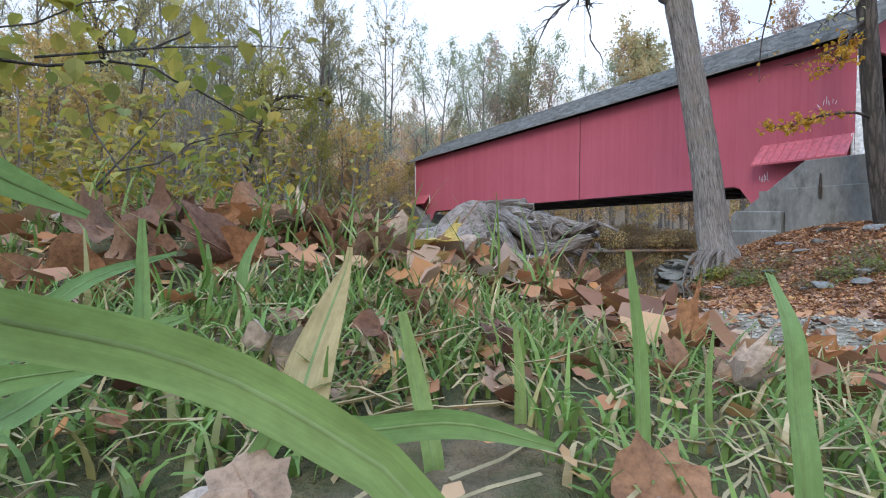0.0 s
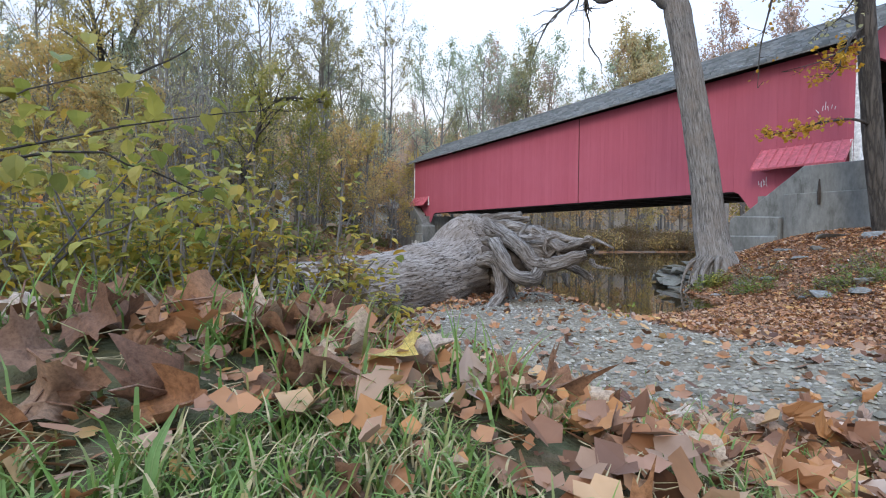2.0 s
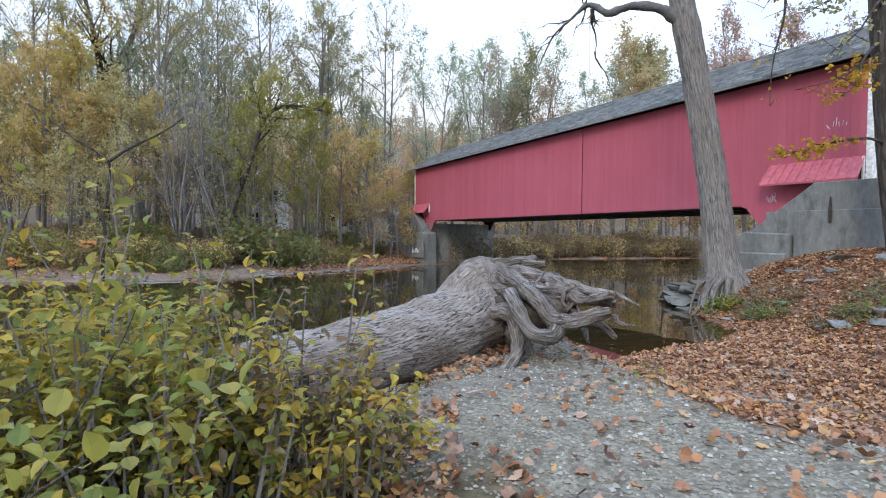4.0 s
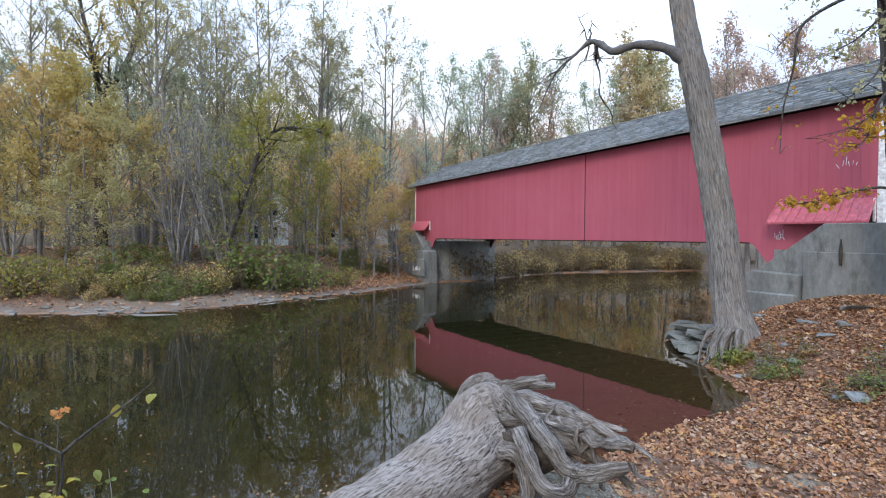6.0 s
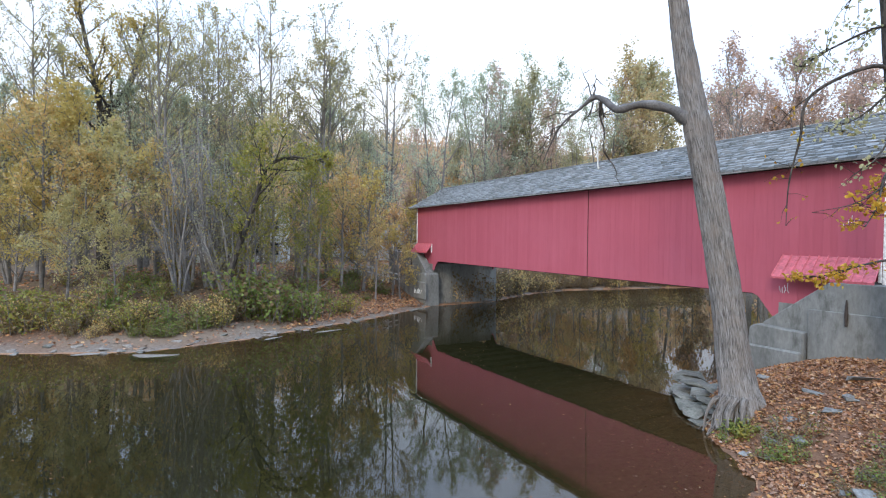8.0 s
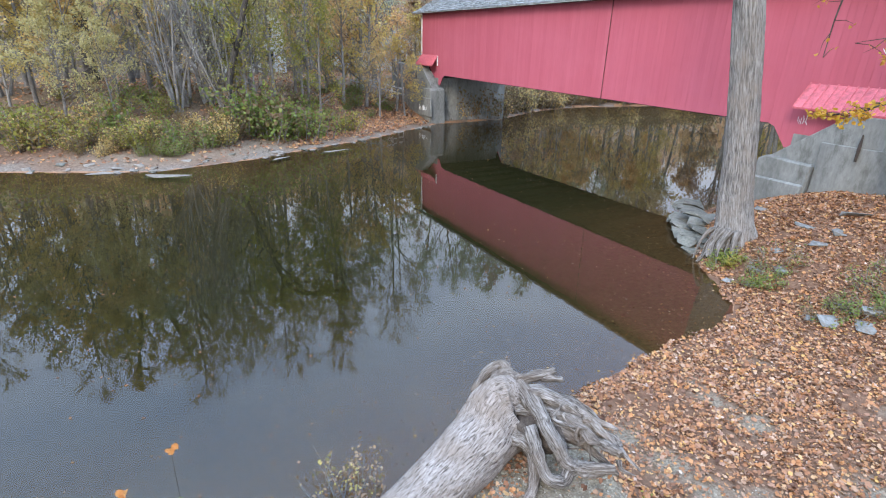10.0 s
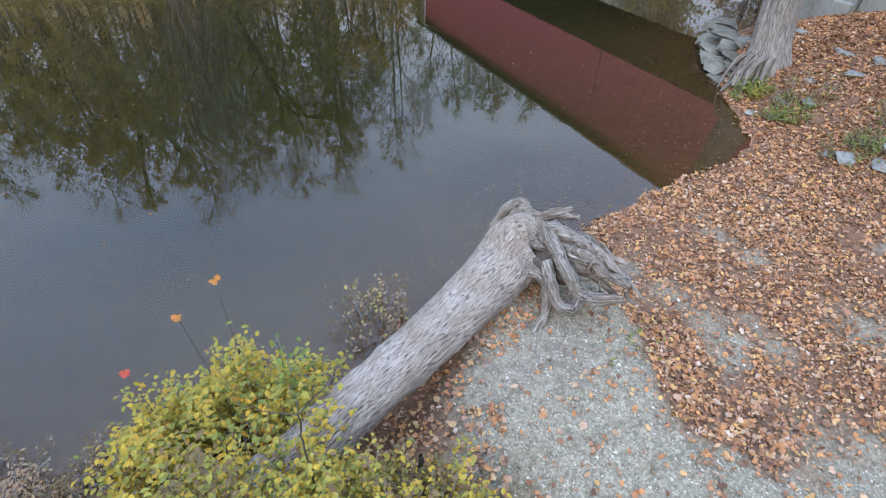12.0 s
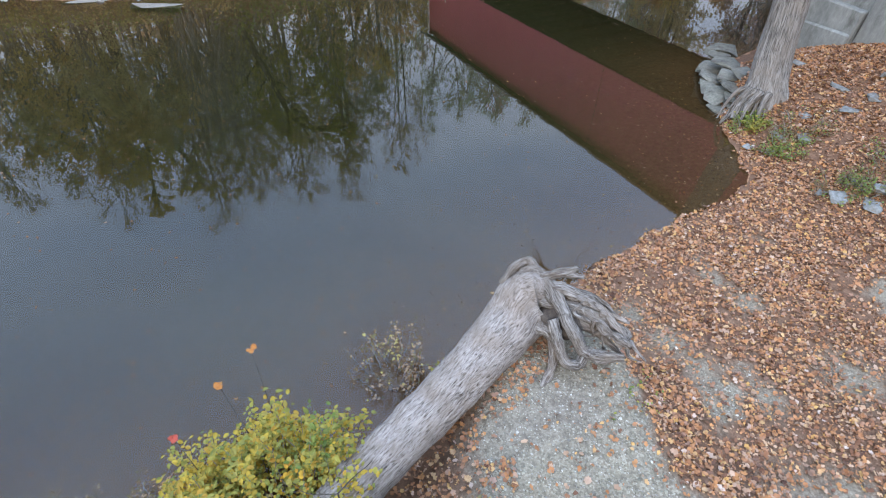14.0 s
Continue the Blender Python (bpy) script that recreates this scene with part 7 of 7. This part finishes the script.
hero_blade("grass_blade", GB, [(-0.026, 0.08, 0.06), (-0.026, 0.082, 0.096), (-0.028, 0.087, 0.134), (-0.029, 0.089, 0.173)], [0.010, 0.010, 0.009, 0.004], M_BLADE)
hero_blade("grass_blade", GB, [(0.21, 0.024, 0.017), (0.215, 0.045, 0.07), (0.214, 0.054, 0.105)], [0.009, 0.008, 0.003], M_BLADE)
hero_blade("grass_blade", GB, [(-0.09, 0.02, 0.07), (-0.05, 0.05, 0.13), (-0.02, 0.12, 0.15)], [0.010, 0.010, 0.002], M_BLADE)
hero_blade("grass_blade", GB, [(0.0, 0.2, 0.06), (0.0, 0.21, 0.13), (0.012, 0.23, 0.17)], [0.012, 0.010, 0.002], M_BLADE)
hero_blade("grass_blade", GB, [(0.33, 0.03, 0.02), (0.335, 0.04, 0.07), (0.345, 0.05, 0.10)], [0.007, 0.006, 0.002], M_BLADE)


M_ROT = mottled("rotten_red_wood", (0.17, 0.09, 0.06), (0.38, 0.23, 0.155), 6.0, 60, 0.9, 0.15, 0.8, 0.01, dirt=(0.07, 0.045, 0.035))
FAR_LEAVES = {"brown": Pile(), "pale": Pile()}


def single_leaf(at, size, heading, tilt, mat, label, seed, curl=0.35, loose=True):
    rng = random.Random(seed)
    if not loose:
        maple(FAR_LEAVES["brown" if mat == M_DEADLEAF else "pale"], at, heading, tilt, size, rng, curl)
        return None
    pl = Pile()
    maple(pl, (0, 0, 0), heading, tilt, size, rng, curl)
    ob = new("fallen_leaf", data_mesh("fallen_leaf", pl.v, pl.f, mat, True))
    ob.location = at
    up = Vector(tilt).normalized()
    h = Vector((math.cos(heading), math.sin(heading), 0))
    h = (h - up * h.dot(up)).normalized()
    st = Pile()
    st.tube([up * size * 0.01, -h * size * 0.45 + up * size * rng.uniform(-0.05, 0.2), -h * size * rng.uniform(0.75, 1.1) + up * size * rng.uniform(-0.1, 0.35)], [size * 0.02, size * 0.016, size * 0.012], 4, cap=False)
    data_part("stalk", st.v, st.f, M_ROT, ob, "thin brown stalk")
    return tagged(ob, label, "leaf", "fallen leaves by the grass")


M_DEADLEAF = foliage("dead_brown_leaf", [(0.075, 0.036, 0.026), (0.27, 0.145, 0.08), (0.13, 0.066, 0.042), (0.36, 0.23, 0.145), (0.10, 0.042, 0.03), (0.33, 0.16, 0.075), (0.20, 0.115, 0.075)], 0.7, 0.2, True, 45)
M_DRYLEAF = foliage("pale_dead_leaf", [(0.34, 0.235, 0.16), (0.46, 0.35, 0.25), (0.30, 0.20, 0.14), (0.54, 0.46, 0.38)], 0.7, 0.15, True, 45)
M_GOLDLEAF = foliage("yellow_fallen_leaf", [(0.5, 0.36, 0.08), (0.52, 0.42, 0.16), (0.45, 0.28, 0.07)], 0.6, 0.2, True, 60)
rl = random.Random(41)
BROWN, PALE, GOLD = "curled dry brown maple leaf on the grass", "pale dry maple leaf lying face down", "yellow maple leaf on the ground"
for i in range(150):
    if i < 75:
        x, y = rl.uniform(-1.1, 1.0), rl.uniform(0.35, 2.0)
    else:
        x, y = rl.uniform(-1.4, 3.4), rl.uniform(1.0, 3.4)
    kind = rl.random()
    mat, lb = (M_DEADLEAF, BROWN) if kind < 0.62 else (M_DRYLEAF, PALE) if kind < 0.9 else (M_GOLDLEAF, GOLD)
    flat = gravel_amount(x, y) > 0.4
    if flat and rl.random() < 0.6:
        continue
    k = 0.12 if flat else 0.5
    single_leaf((x, y, ground_z(x, y) + (0.012 if flat else rl.uniform(0.02, 0.06))), rl.uniform(0.05, 0.10), rl.uniform(0, 6.28), (rl.gauss(0, k), rl.gauss(0, k) - (0 if flat else 0.3), 1), mat, lb, i, 0.5, i < 75)


for i in range(64):
    # leaves of all sorts over the raised bank
    x, y = rl.uniform(-1.35, 0.3), rl.uniform(0.75, 2.05)
    f = rl.random()
    mat, lb = (M_DEADLEAF, BROWN) if f < 0.55 else (M_DRYLEAF, PALE) if f < 0.85 else (M_GOLDLEAF, GOLD)
    single_leaf((x, y, ground_z(x, y) + rl.uniform(0.02, 0.07)), rl.uniform(0.07, 0.12), rl.uniform(0, 6.28), (rl.gauss(0, 0.5), rl.gauss(-0.3, 0.5), 1), mat, lb, 900 + i, 0.9)
for i in range(330):
    # a drift of large curled leaves caught in the grass
    f = rl.random()
    if i < 190 and i % 3:
        continue
    if i < 110:
        x, y = (rl.uniform(-0.55, 0.0) if i % 4 == 0 else rl.uniform(0.0, 0.62)), rl.uniform(0.42, 0.9)
    elif i < 190:
        x, y = rl.uniform(-0.4, 0.75), rl.uniform(0.02, 0.5)
    elif i < 250:
        x, y = rl.uniform(0.45, 1.6), rl.uniform(0.3, 1.3)
    else:
        x, y = rl.uniform(-0.5, 0.75), rl.uniform(1.2, 2.7)
    up = (rl.gauss(0, 0.65), rl.gauss(-0.2, 0.6), rl.uniform(0.6, 1))
    mat, lb = (M_DEADLEAF, BROWN) if f < 0.74 else (M_DRYLEAF, PALE) if f < 0.96 else (M_GOLDLEAF, GOLD)
    hi = 0.06 if i < 110 else 0.03
    single_leaf((x, y, ground_z(x, y) + rl.uniform(0.012, hi)), rl.uniform(0.035, 0.095) * (1 if y > 0.3 else 0.6), rl.uniform(0, 6.28), up, mat, lb, 300 + i, 1.25, i < 200)
for key, m, lb in (("brown", M_LITTER, "large curled brown leaves strewn along the gravel"), ("pale", M_PALE_LEAF, "large pale leaves strewn along the gravel")):
    tagged(new("maple_leaves", data_mesh("maple_leaves", FAR_LEAVES[key].v, FAR_LEAVES[key].f, m)), lb, "leaves", kind="stuff")
single_leaf((0.25, -0.06, 0.05), 0.06, 1.0, (0.1, -0.5, 1), M_DEADLEAF, BROWN, 501)
single_leaf((0.09, -0.09, 0.075), 0.035, 2.0, (-0.1, -0.5, 1), M_DRYLEAF, PALE, 502)
single_leaf((0.06, -0.06, 0.05), 0.04, 4.0, (-0.1, -0.4, 1), M_DRYLEAF, PALE, 503)


for i in range(22):
    # big curled leaves heaped on the brow of the mound
    x, y = rl.uniform(-0.46, 0.12), rl.uniform(0.56, 0.84)
    single_leaf((x, y, ground_z(x, y) + rl.uniform(0.015, 0.06)), rl.uniform(0.085, 0.14), rl.uniform(0, 6.28), (rl.gauss(0, 0.5), rl.gauss(-0.1, 0.5), 1), M_DEADLEAF if i % 4 else M_DRYLEAF, "large curled tan-brown leaf heaped on the grass" if i % 4 else PALE, 700 + i, 0.7)
